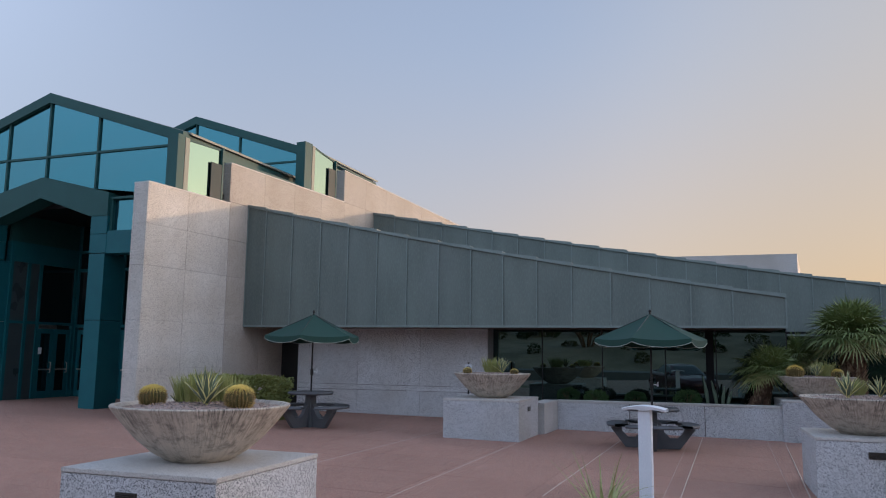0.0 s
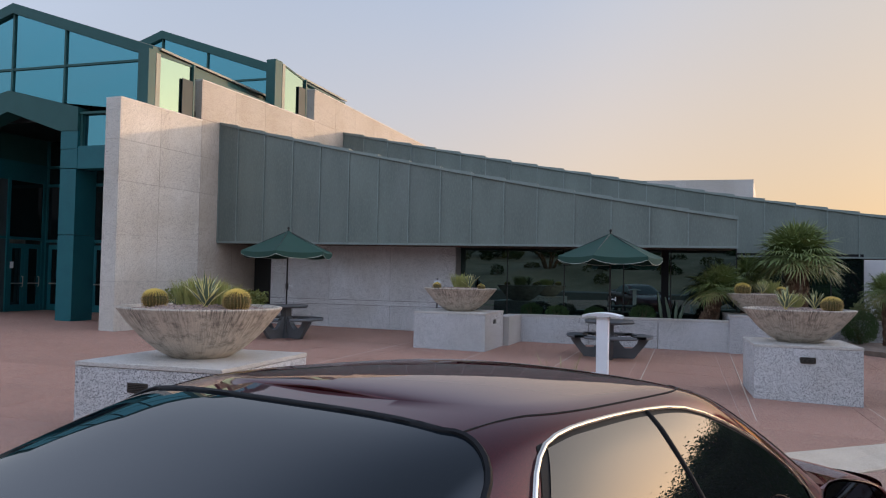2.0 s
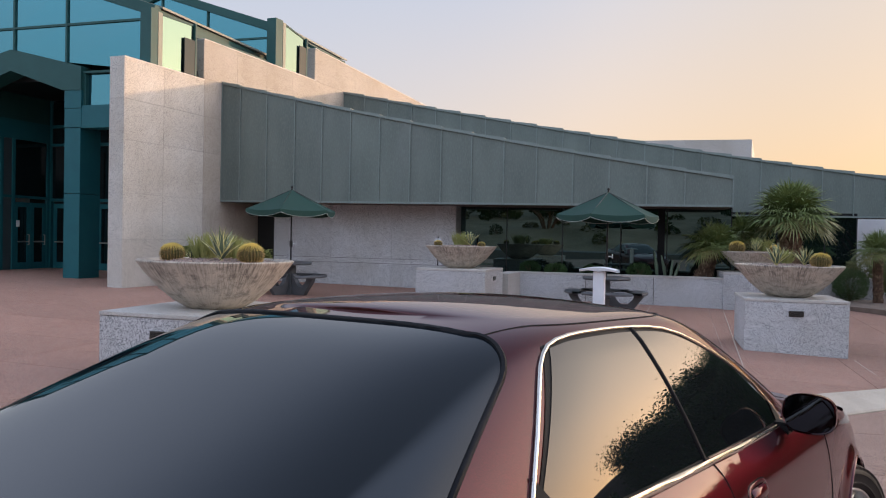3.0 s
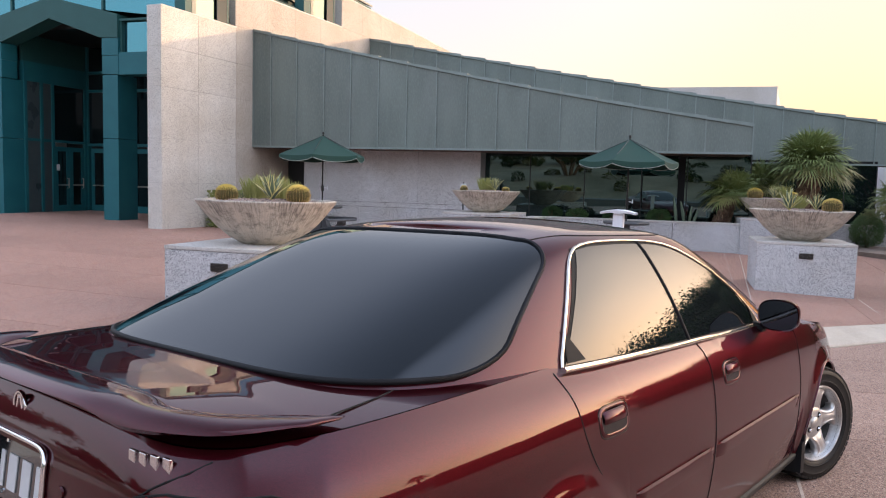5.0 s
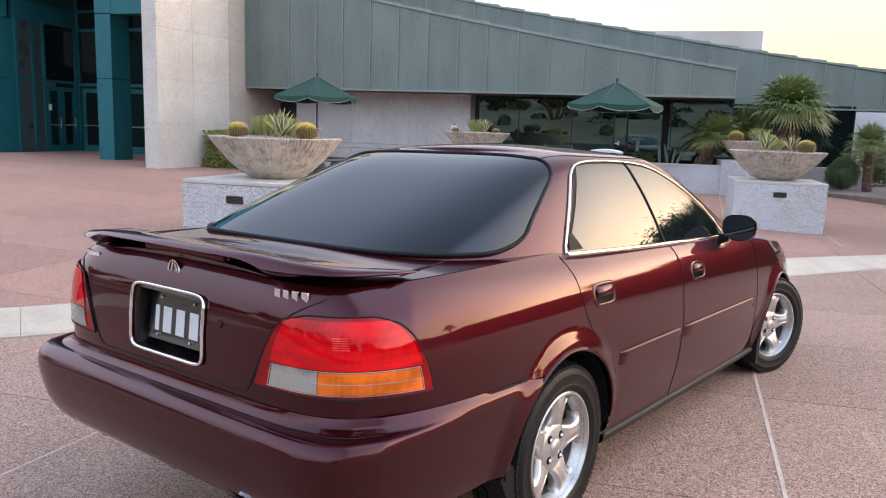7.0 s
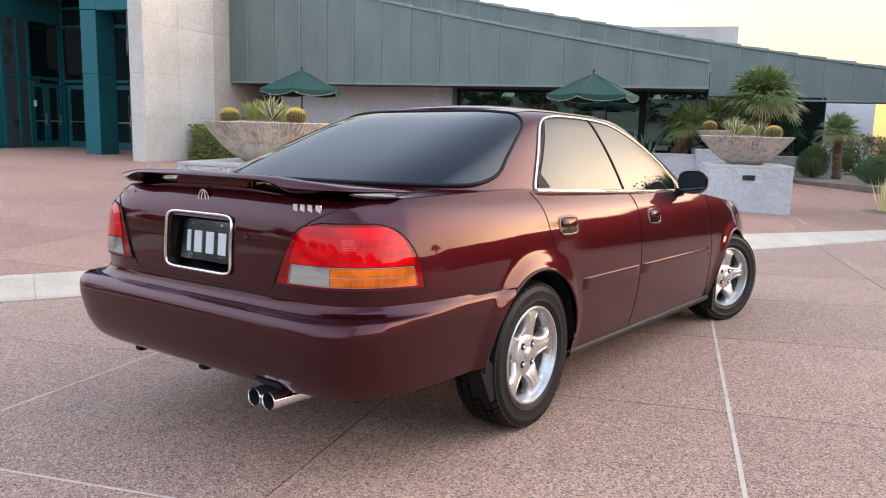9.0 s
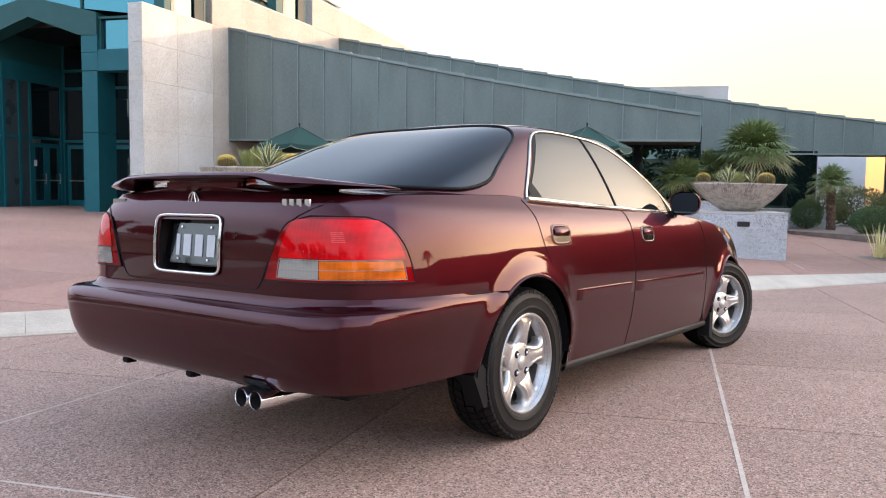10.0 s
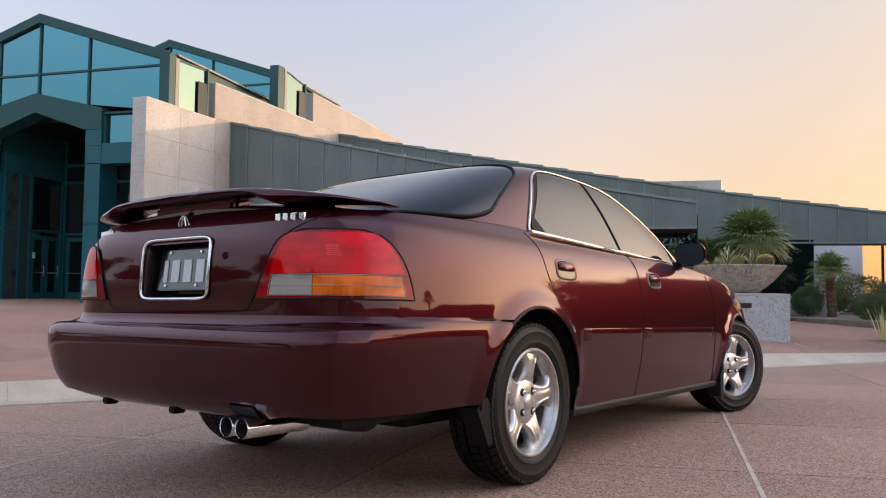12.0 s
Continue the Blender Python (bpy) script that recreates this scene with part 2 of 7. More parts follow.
M["fascia"] = surface("grey_green_patinated_metal", (0.160, 0.193, 0.174), (0.125, 0.152, 0.137), 1.6, 0.5, 0.25, fine=40, relief=0.03, wear=(0.215, 0.245, 0.23), vary=0.06, stretch=(1, 1, 0.25))
M["seam"] = surface("seam_metal", (0.215, 0.255, 0.24), (0.18, 0.22, 0.205), 3, 0.45, 0.3, relief=0)
M["soffit"] = surface("brown_soffit", (0.12, 0.075, 0.055), (0.09, 0.06, 0.045), 2, 0.7)
M["teal"] = surface("teal_painted_metal", (0.014, 0.105, 0.122), (0.018, 0.122, 0.138), 2, 0.42, 0.0, fine=60, relief=0.02, spec=0.25)
M["teal_dark"] = surface("grey_teal_painted_metal", (0.020, 0.078, 0.074), (0.026, 0.09, 0.085), 2, 0.45, 0.0, fine=60, relief=0.02, spec=0.25)
M["teal_grey"] = surface("dark_grey_teal_panel", (0.022, 0.040, 0.043), (0.028, 0.048, 0.05), 2, 0.5, relief=0.02, spec=0.25)
M["olive"] = surface("olive_grey_metal", (0.22, 0.23, 0.185), (0.26, 0.27, 0.215), 2, 0.5, fine=60, relief=0.02)
M["glass_sky"] = plain("reflective_teal_glass", (0.092, 0.275, 0.33), 0.015, 0.92)
M["glass_pale"] = plain("reflective_pale_green_glass", (0.145, 0.222, 0.195), 0.02, 0.92)
M["glass_dark"] = plain("dark_window_glass", (0.006, 0.012, 0.013), 0.012, 0.0, ior=1.6)
M["glass_band"] = plain("tinted_mirror_glass", (0.095, 0.150, 0.148), 0.01, 0.95)
# dark metal; also colours walls and a ceiling that lie in shade
M["steel_and_shade"] = plain("dark_bronze_and_interior_shade", (0.03, 0.03, 0.03), 0.4, 0.6)
M["white"] = surface("white_painted_metal", (0.72, 0.74, 0.78), (0.66, 0.68, 0.72), 3, 0.4, relief=0.02)
M["bowl"] = streaked_concrete("streaked_bowl_concrete")
M["gravel"] = granite("pink_gravel", (0.40, 0.29, 0.24), (0.28, 0.20, 0.17), (0.10, 0.075, 0.065), 45, amount=0.45)
M["table"] = surface("dark_cast_table", (0.075, 0.08, 0.085), (0.1, 0.1, 0.105), 4, 0.6, fine=120)
M["fabric"] = surface("green_umbrella_canvas", (0.010, 0.043, 0.031), (0.0135, 0.052, 0.038), 3, 0.85, fine=240, relief=0.15, dist=0.002)
M["piping"] = plain("pale_piping", (0.42, 0.46, 0.4), 0.8)
M["black"] = plain("black_plastic", (0.008, 0.008, 0.009), 0.6, spec=0.18)
M["brass"] = plain("brass", (0.5, 0.36, 0.14), 0.35, 1.0)
M["paper"] = plain("paper_notice", (0.8, 0.8, 0.8), 0.8)


# ---- building blocks ----
def part(name, bm, material, parent=None, label="", smooth=None, m=None):
    """Links a bmesh as one mesh object, under a thing or a part if given."""
    me = bpy.data.meshes.new(name)
    bm.to_mesh(me)
    bm.free()
    for mt in (material if isinstance(material, (list, tuple)) else [material]):
        me.materials.append(mt)
    if smooth is not None:
        me.polygons.foreach_set("use_smooth", [True] * len(me.polygons))
        me.set_sharp_from_angle(angle=radians(smooth))
    ob = new(name, me)
    if m is not None:
        ob.matrix_basis = m
    if parent is not None:
        ob.parent = parent
    if label:
        ob["label"] = label
    return ob


def thing(name, m, label="", category="", group="", kind=""):
    ob = new(name)
    ob.empty_display_size = 0.2
    ob.matrix_basis = m
    return tagged(ob, label, category, group, kind)


def box(bm, x0, x1, y0, y1, z0, z1, bevel=0.0, m=None):
    vs = [bm.verts.new(p) for p in ((x0, y0, z0), (x1, y0, z0), (x1, y1, z0), (x0, y1, z0), (x0, y0, z1), (x1, y0, z1), (x1, y1, z1), (x0, y1, z1))]
    fs = [bm.faces.new([vs[i] for i in f]) for f in ((3, 2, 1, 0), (4, 5, 6, 7), (0, 1, 5, 4), (1, 2, 6, 5), (2, 3, 7, 6), (3, 0, 4, 7))]
    if bevel:
        es = {e for f in fs for e in f.edges}
        r = bmesh.ops.bevel(bm, geom=list(es), offset=bevel, segments=2, affect="EDGES", clamp_overlap=True)
        vs = list({v for f in r["faces"] for v in f.verts} | {v for v in vs if v.is_valid})
    if m is not None:
        bmesh.ops.transform(bm, matrix=m, verts=vs)
    return bm


def boxed(*a, **k):
    return box(bmesh.new(), *a, **k)


def prism(bm, pts, z0, z1):
    """An upright prism over plan points; z0, z1 numbers or functions of x, y."""
    f0 = z0 if callable(z0) else (lambda x, y: z0)
    f1 = z1 if callable(z1) else (lambda x, y: z1)
    lo, hi = [bm.verts.new((x, y, f0(x, y))) for x, y in pts], [bm.verts.new((x, y, f1(x, y))) for x, y in pts]
    n = len(pts)
    bm.faces.new(lo[::-1])
    bm.faces.new(hi)
    for i in range(n):
        j = (i + 1) % n
        bm.faces.new((lo[i], lo[j], hi[j], hi[i]))
    bmesh.ops.recalc_face_normals(bm, faces=bm.faces[:])
    return bm


def plate(bm, pts, y0, y1):
    """A plate over points of the x, z plane, from y0 to y1."""
    a, b = [bm.verts.new((x, y0, z)) for x, z in pts], [bm.verts.new((x, y1, z)) for x, z in pts]
    n = len(pts)
    fs = [bm.faces.new(a), bm.faces.new(b[::-1])]
    for i in range(n):
        j = (i + 1) % n
        fs.append(bm.faces.new((a[j], a[i], b[i], b[j])))
    bmesh.ops.recalc_face_normals(bm, faces=fs)
    return bm


def tube(bm, pts, r, sides=8, closed=False, caps=True):
    """A round bar along points; r a number or a list."""
    pts = [Vector(p) for p in pts]
    n, rings = len(pts), []
    prev = None
    for i, p in enumerate(pts):
        a, b = (pts[i - 1], pts[(i + 1) % n]) if closed else (pts[max(i - 1, 0)], pts[min(i + 1, n - 1)])
        t = (b - a).normalized()
        if prev is None:
            prev = t.orthogonal().normalized()
        prev = (prev - t * prev.dot(t)).normalized()
        side = t.cross(prev)
        rr = r[i] if isinstance(r, (list, tuple)) else r
        rings.append([bm.verts.new(p + (prev * math.cos(2 * math.pi * k / sides) + side * math.sin(2 * math.pi * k / sides)) * rr) for k in range(sides)])
    for i in range(n if closed else n - 1):
        a, b = rings[i], rings[(i + 1) % n]
        for k in range(sides):
            bm.faces.new((a[k], a[(k + 1) % sides], b[(k + 1) % sides], b[k]))
    if caps and not closed:
        bm.faces.new(rings[0][::-1])
        bm.faces.new(rings[-1])
    return bm


def lathe(bm, prof, sides=48, axis="z", m=None, close=False, caps=True):
    """Turns (radius, height) points round the axis."""
    rings = []
    made = []
    for r, h in prof:
        ring = []
        for k in range(sides):
            a = 2 * math.pi * k / sides
            p = (r * math.cos(a), r * math.sin(a), h) if axis == "z" else (r * math.cos(a), h, r * math.sin(a))
            ring.append(bm.verts.new(p))
        rings.append(ring)
        made += ring
    n = len(rings)
    for i in range(n if close else n - 1):
        a, b = rings[i], rings[(i + 1) % n]
        for k in range(sides):
            bm.faces.new((a[k], a[(k + 1) % sides], b[(k + 1) % sides], b[k]))
    if not close and caps:
        for ring, r in ((rings[0], prof[0][0]), (rings[-1], prof[-1][0])):
            if r > 1e-4:
                bm.faces.new(ring)
    bmesh.ops.recalc_face_normals(bm, faces=bm.faces[:])
    if m is not None:
        bmesh.ops.transform(bm, matrix=m, verts=made)
    return bm


def plaza_z(x, y):
    return (0.012 - 0.0122 * x + 0.002 * (y - 10.0)) - 0.021 * max(0.0, x - 1.0) * min(1.0, max(0.0, (19.0 - y) / 7.0)) - 0.075 * min(1.0, max(0.0, (8.0 - y) / 5.0)) * min(1.0, max(0.0, (2.0 - x) / 4.0))


def lot_z(x, y):
    return 0.015 * x - 0.038 * y


def along(x, y, deg, z=0.0):
    """A frame standing at x, y, with its x axis turned by deg."""
    return pose(x, y, z, 0, 0, deg)


# ---- ground ----
K_DEG = 32.0
K0, KD = Vector((-3.73, 2.74)), Vector((math.cos(radians(K_DEG)), math.sin(radians(K_DEG))))
KN = Vector((-KD.y, KD.x))                      # towards the plaza


def beyond(p):
    return (Vector(p[:2]) - K0).dot(KN)


def clip(poly, side, d=0.0):
    """The part of a plan polygon at side * (distance from the kerb line - d) >= 0."""
    out = []
    for i, p in enumerate(poly):
        q = poly[(i + 1) % len(poly)]
        a, b = side * (beyond(p) - d), side * (beyond(q) - d)
        if a >= 0:
            out.append(p)
        if a * b < 0:
            s = a / (a - b)
            out.append((p[0] + (q[0] - p[0]) * s, p[1] + (q[1] - p[1]) * s))
    return out


bm = bmesh.new()
g_r = [0.0, 12, 25, 60, 150, 500, 2500]
rings = []
for r in g_r[1:]:
    rings.append([bm.verts.new((r * math.cos(a * math.pi / 24), 5 + r * math.sin(a * math.pi / 24), -0.75 - 0.0005 * r)) for a in range(48)])
bm.faces.new(rings[0])
for a, b in zip(rings, rings[1:]):
    for k in range(48):
        bm.faces.new((a[k], b[k], b[(k + 1) % 48], a[(k + 1) % 48]))
bmesh.ops.recalc_face_normals(bm, faces=bm.faces[:])
M["desert"] = surface("desert_ground", (0.16, 0.12, 0.085), (0.11, 0.085, 0.06), 0.05, 0.95, fine=2.0, wear=(0.08, 0.085, 0.05))
tagged(part("ground", bm, M["desert"]), "dry desert ground reaching the horizon", "ground", kind="structure")

GRID_N0, GRID_V0, GRID_U, GRID_V, GRID_DEG = 0.74, 0.83, 1.57, 1.62, -13.0


def paving(name, side, d, zf, mat, filler, label, iu, iv, far, deg=GRID_DEG, u0=GRID_N0, v0=GRID_V0, du=GRID_U, dv=GRID_V):
    """A bed with a slab for each cell of the joint grid."""
    gu = Vector((math.cos(radians(deg)), math.sin(radians(deg))))
    gv = Vector((-gu.y, gu.x))
    base = clip(far, side, d)
    bm = prism(bmesh.new(), base, lambda x, y: -0.6 - 0.04 * max(0.0, y), lambda x, y: -0.32 - 0.04 * max(0.0, y))
    rows = []
    for i in iu:
        for j in iv:
            poly = [tuple(gu * (u0 + (i + a) * du) + gv * (v0 + (j + b) * dv)) for a, b in ((0, 0), (1, 0), (1, 1), (0, 1))]
            poly = clip(poly, side, d + side * 0.002)
            if len(poly) > 2:
                prism(bm, poly, lambda x, y: zf(x, y) - 0.12, lambda x, y: zf(x, y) - (0.005 if side > 0 else 0.006))
    bed = tagged(part(name, bm, filler), label, name, kind="structure")
    for i in iu:
        for j in iv:
            g = 0.0042
            c = [(u0 + (i + a) * du + (g if a == 0 else -g), v0 + (j + b) * dv + (g if b == 0 else -g)) for a, b in ((0, 0), (1, 0), (1, 1), (0, 1))]
            poly = [tuple(gu * u + gv * v) for u, v in c]
            poly = clip(poly, side, d + side * 0.004)
            if len(poly) > 2:
                rows.append(poly)
    return bed, rows


LOT_DEG, LOT_U, LOT_V, LOT_DU, LOT_DV = -13.95, 0.7105, 0.745, 1.552, 1.56
FAR = [(-60, -60), (60, -60), (60, 70), (-60, 70)]
plaza, plaza_cells = paving("plaza", 1, 0.42, plaza_z, None, M["joint"], "brick-red coloured concrete plaza paving with pale joints", range(-13, 7), range(0, 14), [(-34, -30), (26, -30), (26, 45), (-34, 45)])
lot, lot_cells = paving("road", -1, 0.0, lot_z, None, M["joint_dark"], "brown exposed-aggregate concrete drive in square panels", range(-8, 9), range(-6, 9), [(-40, -13.5), (40, -13.5), (40, 45), (-40, 45)], LOT_DEG, LOT_U, LOT_V, LOT_DU, LOT_DV)


def slabs(parent, cells, zf, mat, near):
    """Each slab a piece of its own; those far off joined into one."""
    rest = bmesh.new()
    for poly in cells:
        c = sum((Vector(p) for p in poly), Vector((0, 0))) / len(poly)
        if near(c):
            part("slab", prism(bmesh.new(), poly, lambda x, y: zf(x, y) - 0.1, zf), mat, parent)
        else:
            prism(rest, poly, lambda x, y: zf(x, y) - 0.1, zf)
    if rest.faces:
        tagged(part("far_slabs", rest, mat, parent), kind="stuff")
    else:
        rest.free()


slabs(plaza, plaza_cells, plaza_z, M["paving_plaza"], lambda c: c.y < 19)
slabs(lot, lot_cells, lot_z, M["paving_lot"], lambda c: True)

def lot_uv(i, j):
    """A crossing of the drive's joint grid."""
    a = radians(LOT_DEG)
    u, v = LOT_U + i * LOT_DU, LOT_V + j * LOT_DV
    return u * math.cos(a) - v * math.sin(a), u * math.sin(a) + v * math.cos(a)


# pale filled joints that stand out
for p_owner, name, (a, b), zf in (
        (lot, "pale_joint", (lot_uv(0, 2.2), lot_uv(0, -3.4)), lot_z),
        (lot, "pale_joint", (lot_uv(-2, 0.05), lot_uv(-2, -3.0)), lot_z),
        (lot, "pale_joint", (lot_uv(-2.0, -1), lot_uv(0, -1)), lot_z),
        (plaza, "pale_joint", ((-0.36, 15.8), (-1.9, 8.9)), plaza_z),
        (plaza, "pale_joint", ((1.9, 17.6), (0.02, 9.9)), plaza_z),
        (plaza, "pale_joint", ((3.5, 17.7), (1.5, 9.3)), plaza_z),
        (plaza, "pale_joint", ((5.1, 17.3), (3.0, 9.0)), plaza_z),
        (plaza, "pale_joint", ((-2.1, 17.2), (-3.6, 10.9)), plaza_z),
        (plaza, "pale_joint", ((5.05, 10.6), (4.75, 9.3)), plaza_z)):
    a, b = Vector(a), Vector(b)
    n = Vector((-(b - a).y, (b - a).x)).normalized() * (0.006 if p_owner is plaza else 0.009 if a.x > 0 else 0.005)
    part(name, prism(bmesh.new(), [tuple(a + n), tuple(b + n), tuple(b - n), tuple(a - n)], lambda x, y: zf(x, y) - 0.05, lambda x, y: zf(x, y) + 0.002), M["joint"], p_owner)

# kerb: lengths of cast concrete, a real step up to the plaza
kerb = tagged(new("kerb"), "pale sloping concrete kerb between drive and plaza", "kerb", kind="structure")
for i in range(-7, 14):
    s0, s1 = i * 2.4 + 0.0012, (i + 1) * 2.4 - 0.0012
    bm = bmesh.new()
    ra, rb = [], []
    for s, ring in ((s0, ra), (s1, rb)):
        q = K0 + KD * s + KN * 0.42
        foot, back = lot_z(*(K0 + KD * s)), plaza_z(q.x, q.y)
        for o, z in [(0.0, back - 0.6), (0.0, foot + 0.012), (0.02, foot + 0.03), (0.33, back - 0.012), (0.415, back + 0.002), (0.415, back - 0.6)]:
            p = K0 + KD * s + KN * o
            ring.append(bm.verts.new((p.x, p.y, z)))
    for k in range(6):
        bm.faces.new((ra[k], ra[(k + 1) % 6], rb[(k + 1) % 6], rb[k]))
    bm.faces.new(ra)
    bm.faces.new(rb[::-1])
    bmesh.ops.recalc_face_normals(bm, faces=bm.faces[:])
    part("kerb_stone", bm, M["kerb"], kerb)


# ---- building: stepped stone wall ----
B_DEG = math.degrees(math.atan2(20.19 - 16.73, -8.01 + 9.09))
FB = along(-9.09, 16.73, B_DEG)
WALL_T = 0.45


def stone_wall(name, x0, x1, z0, z1, zc, cols, rows, label, mat="stone"):
    """A core with cladding slabs on its open side and front end; x runs away along the wall, y to the hall."""
    core = bmesh.new()
    pts = [(x0 + 0.02, z0), (x1, z0), (x1, zc), (x0 + 0.02, z1 - 0.012)]
    plate(core, pts, 0.02, WALL_T - 0.02)
    wall = tagged(part(name, core, M["stone_joint"], m=FB), label, "wall", kind="structure")
    top = lambda x: z1 + (zc - z1) * (x - x0) / (x1 - x0)
    xs, zs = [x0] + cols + [x1], [z0] + rows
    g = 0.003
    for a, b in zip(xs, xs[1:]):
        for i in range(len(zs)):
            za, zb = zs[i] + (g if i else 0), (zs[i + 1] - g if i + 1 < len(zs) else None)
            ta, tb = (zb, zb) if zb is not None else (top(a), top(b))
            bm = plate(bmesh.new(), [(a + g, za), (b - g, za), (b - g, tb), (a + g, ta)], 0.0, 0.05)
            part("stone_panel", bm, M[mat], wall)
    for i in range(len(zs)):
        za, zb = zs[i] + (g if i else 0), (zs[i + 1] - g if i + 1 < len(zs) else z1)
        part("stone_panel", boxed(x0 - 0.03, x0 + 0.001, 0.004, WALL_T, za, zb), M[mat], wall)
    bm = plate(bmesh.new(), [(x0 - 0.03, z1), (x1, zc), (x1, zc + 0.03), (x0 - 0.03, z1 + 0.03)], -0.012, WALL_T + 0.012)
    part("coping", bm, M["granite_cap"], wall)
    return wall


stone_wall("wall_pier", 0.0, 2.85, 0.05, 5.64, 5.64, [1.31], [1.30, 2.41, 3.69, 4.67], "tall buff stone-clad entrance wall with fine joints")
stone_wall("wall_middle", 2.85, 8.58, 0.05, 6.74, 6.74, [4.3, 5.75, 7.2], [2.41, 3.69, 4.67, 5.7], "stepped buff stone-clad wall above the metal roof", "tan_stone")
stone_wall("wall_upper", 8.58, 19.0, 0.05, 7.82, 7.45, [10.0, 11.5, 13, 14.5, 16, 17.5], [3.69, 5.7, 6.74], "stepped buff stone-clad wall running back above the roofs", "tan_stone")

# ---- building: metal fascias ----
FASCIA_DEG = -10.65


def fascia(name, x, y, length, zb, zt0, sag, zt1, depth, seams, label, tooth):
    """A canopy with a panelled metal front, seams, a sloping seamed roof and a soffit; x along the front, y inwards."""
    fm = along(x, y, FASCIA_DEG)
    top = lambda s: zt0 + (zt1 - zt0) * (s / length) - sag * 4 * (s / length) * (1 - s / length)
    hull = thing(name, fm, label, "canopy", kind="structure")
    xs = [0.0] + [s for s in seams if s < length - 0.3] + [length]
    for a, b in zip(xs, xs[1:]):
        bm = bmesh.new()
        plate(bm, [(a + 0.006, zb + 0.03), (b - 0.006, zb + 0.03), (b - 0.006, top(b) - 0.05), (a + 0.006, top(a) - 0.05)], 0.0, 0.03)
        part("fascia_panel", bm, M["fascia"], hull)
    for s in xs:
        part("seam", boxed(s - 0.016, s + 0.016, -0.035, 0.03, zb + 0.02, top(s) - 0.03, bevel=0.005), M["seam"], hull)
    n = 40
    for a, b in zip(xs, xs[1:]):
        part("top_trim", plate(bmesh.new(), [(a, top(a) - 0.055), (b, top(b) - 0.055), (b, top(b) + tooth), (a, top(a))], -0.05, 0.05), M["seam"], hull)
        part("roof_pan", plate(bmesh.new(), [(a + 0.03, top(a) - 0.028), (b - 0.03, top(b) - 0.028), (b - 0.03, top(b) + tooth * 0.9), (a + 0.03, top(a) + 0.004)], 0.052, 0.6), M["fascia"], hull)
    part("bottom_trim", boxed(-0.0, length + 0.02, -0.03, 0.06, zb - 0.02, zb + 0.035, bevel=0.006), M["seam"], hull)
    bm = bmesh.new()
    for i in range(n):
        a, b = length * i / n, length * (i + 1) / n
        plate(bm, [(a, top(a) - 0.07), (b, top(b) - 0.07), (b, top(b) - 0.03), (a, top(a) - 0.03)], 0.05, depth)
    part("roof_sheet", bm, M["fascia"], hull)
    for s in xs:
        part("roof_seam", boxed(s - 0.02, s + 0.02, 0.0, depth, -0.04, 0.022, m=Matrix.Translation((0, 0, top(s)))), M["seam"], hull)
    part("soffit", boxed(0.0, length, 0.06, depth * 0.55, zb - 0.012, zb + 0.02), M["soffit"], hull)
    part("end_panel", plate(bmesh.new(), [(length - 0.03, zb), (length + 0.012, zb), (length + 0.012, top(length) - 0.03), (length - 0.03, top(length) - 0.03)], 0.03, depth), M["fascia"], hull)
    part("back_core", plate(bmesh.new(), [(0.0, zb + 0.03), (length - 0.04, zb + 0.03), (length - 0.04, top(length) - 0.08), (length * 0.5, top(length * 0.5) - 0.1), (0.0, top(0) - 0.08)], 0.035, 0.08), M["steel_and_shade"], hull)
    return hull


SEAMS = [0.58, 1.4, 2.25, 3.06, 3.89, 4.72, 5.57, 6.42, 7.24, 8.08, 8.92, 9.83, 10.72, 11.62, 12.51, 13.38]
fascia("roof_canopy_front", -8.01, 20.19, 13.60, 2.387, 5.74, 0.12, 3.09, 5.5, SEAMS, "long grey-green standing-seam metal canopy over the terrace", 0.035)
fascia("roof_canopy_rear", -6.02, 26.86, 25.0, 2.387, 6.74, 0.22, 2.66, 2.6, [0.9 * i for i in range(1, 28)], "second grey-green standing-seam metal canopy behind the first", 0.05)

# recessed granite wall under the front canopy
FG = along(-7.55, 21.35, FASCIA_DEG)
wall_g = tagged(part("wall_granite", boxed(0.9, 6.28, 0.03, 0.3, -0.1, 2.5), M["mortar"], m=FG), "recessed pale speckled granite wall under the canopy", "wall", kind="structure")
for za, zb in ((-0.1, 0.72), (0.86, 2.5)):
    for a, b in zip([0.8, 2.64, 4.45], [2.64, 4.45, 6.3]):
        part("granite_panel", boxed(a + 0.004, b - 0.004, 0.0, 0.05, za + 0.004, zb - 0.004), M["granite_wall"], wall_g)
part("granite_band", boxed(0.8, 6.3, 0.008, 0.05, 0.727, 0.853), M["granite_wall"], wall_g)
part("granite_return", boxed(6.25, 6.31, 0.02, 0.9, -0.1, 2.5), M["granite_wall"], wall_g)
# near-black sheet: the recess's shade is put into its colour
part("recess_shade", boxed(-0.7, 0.8, 0.55, 0.6, -0.1, 2.5), M["steel_and_shade"], wall_g)

# window band under the front canopy
FW = along(-7.8, 22.0, FASCIA_DEG)


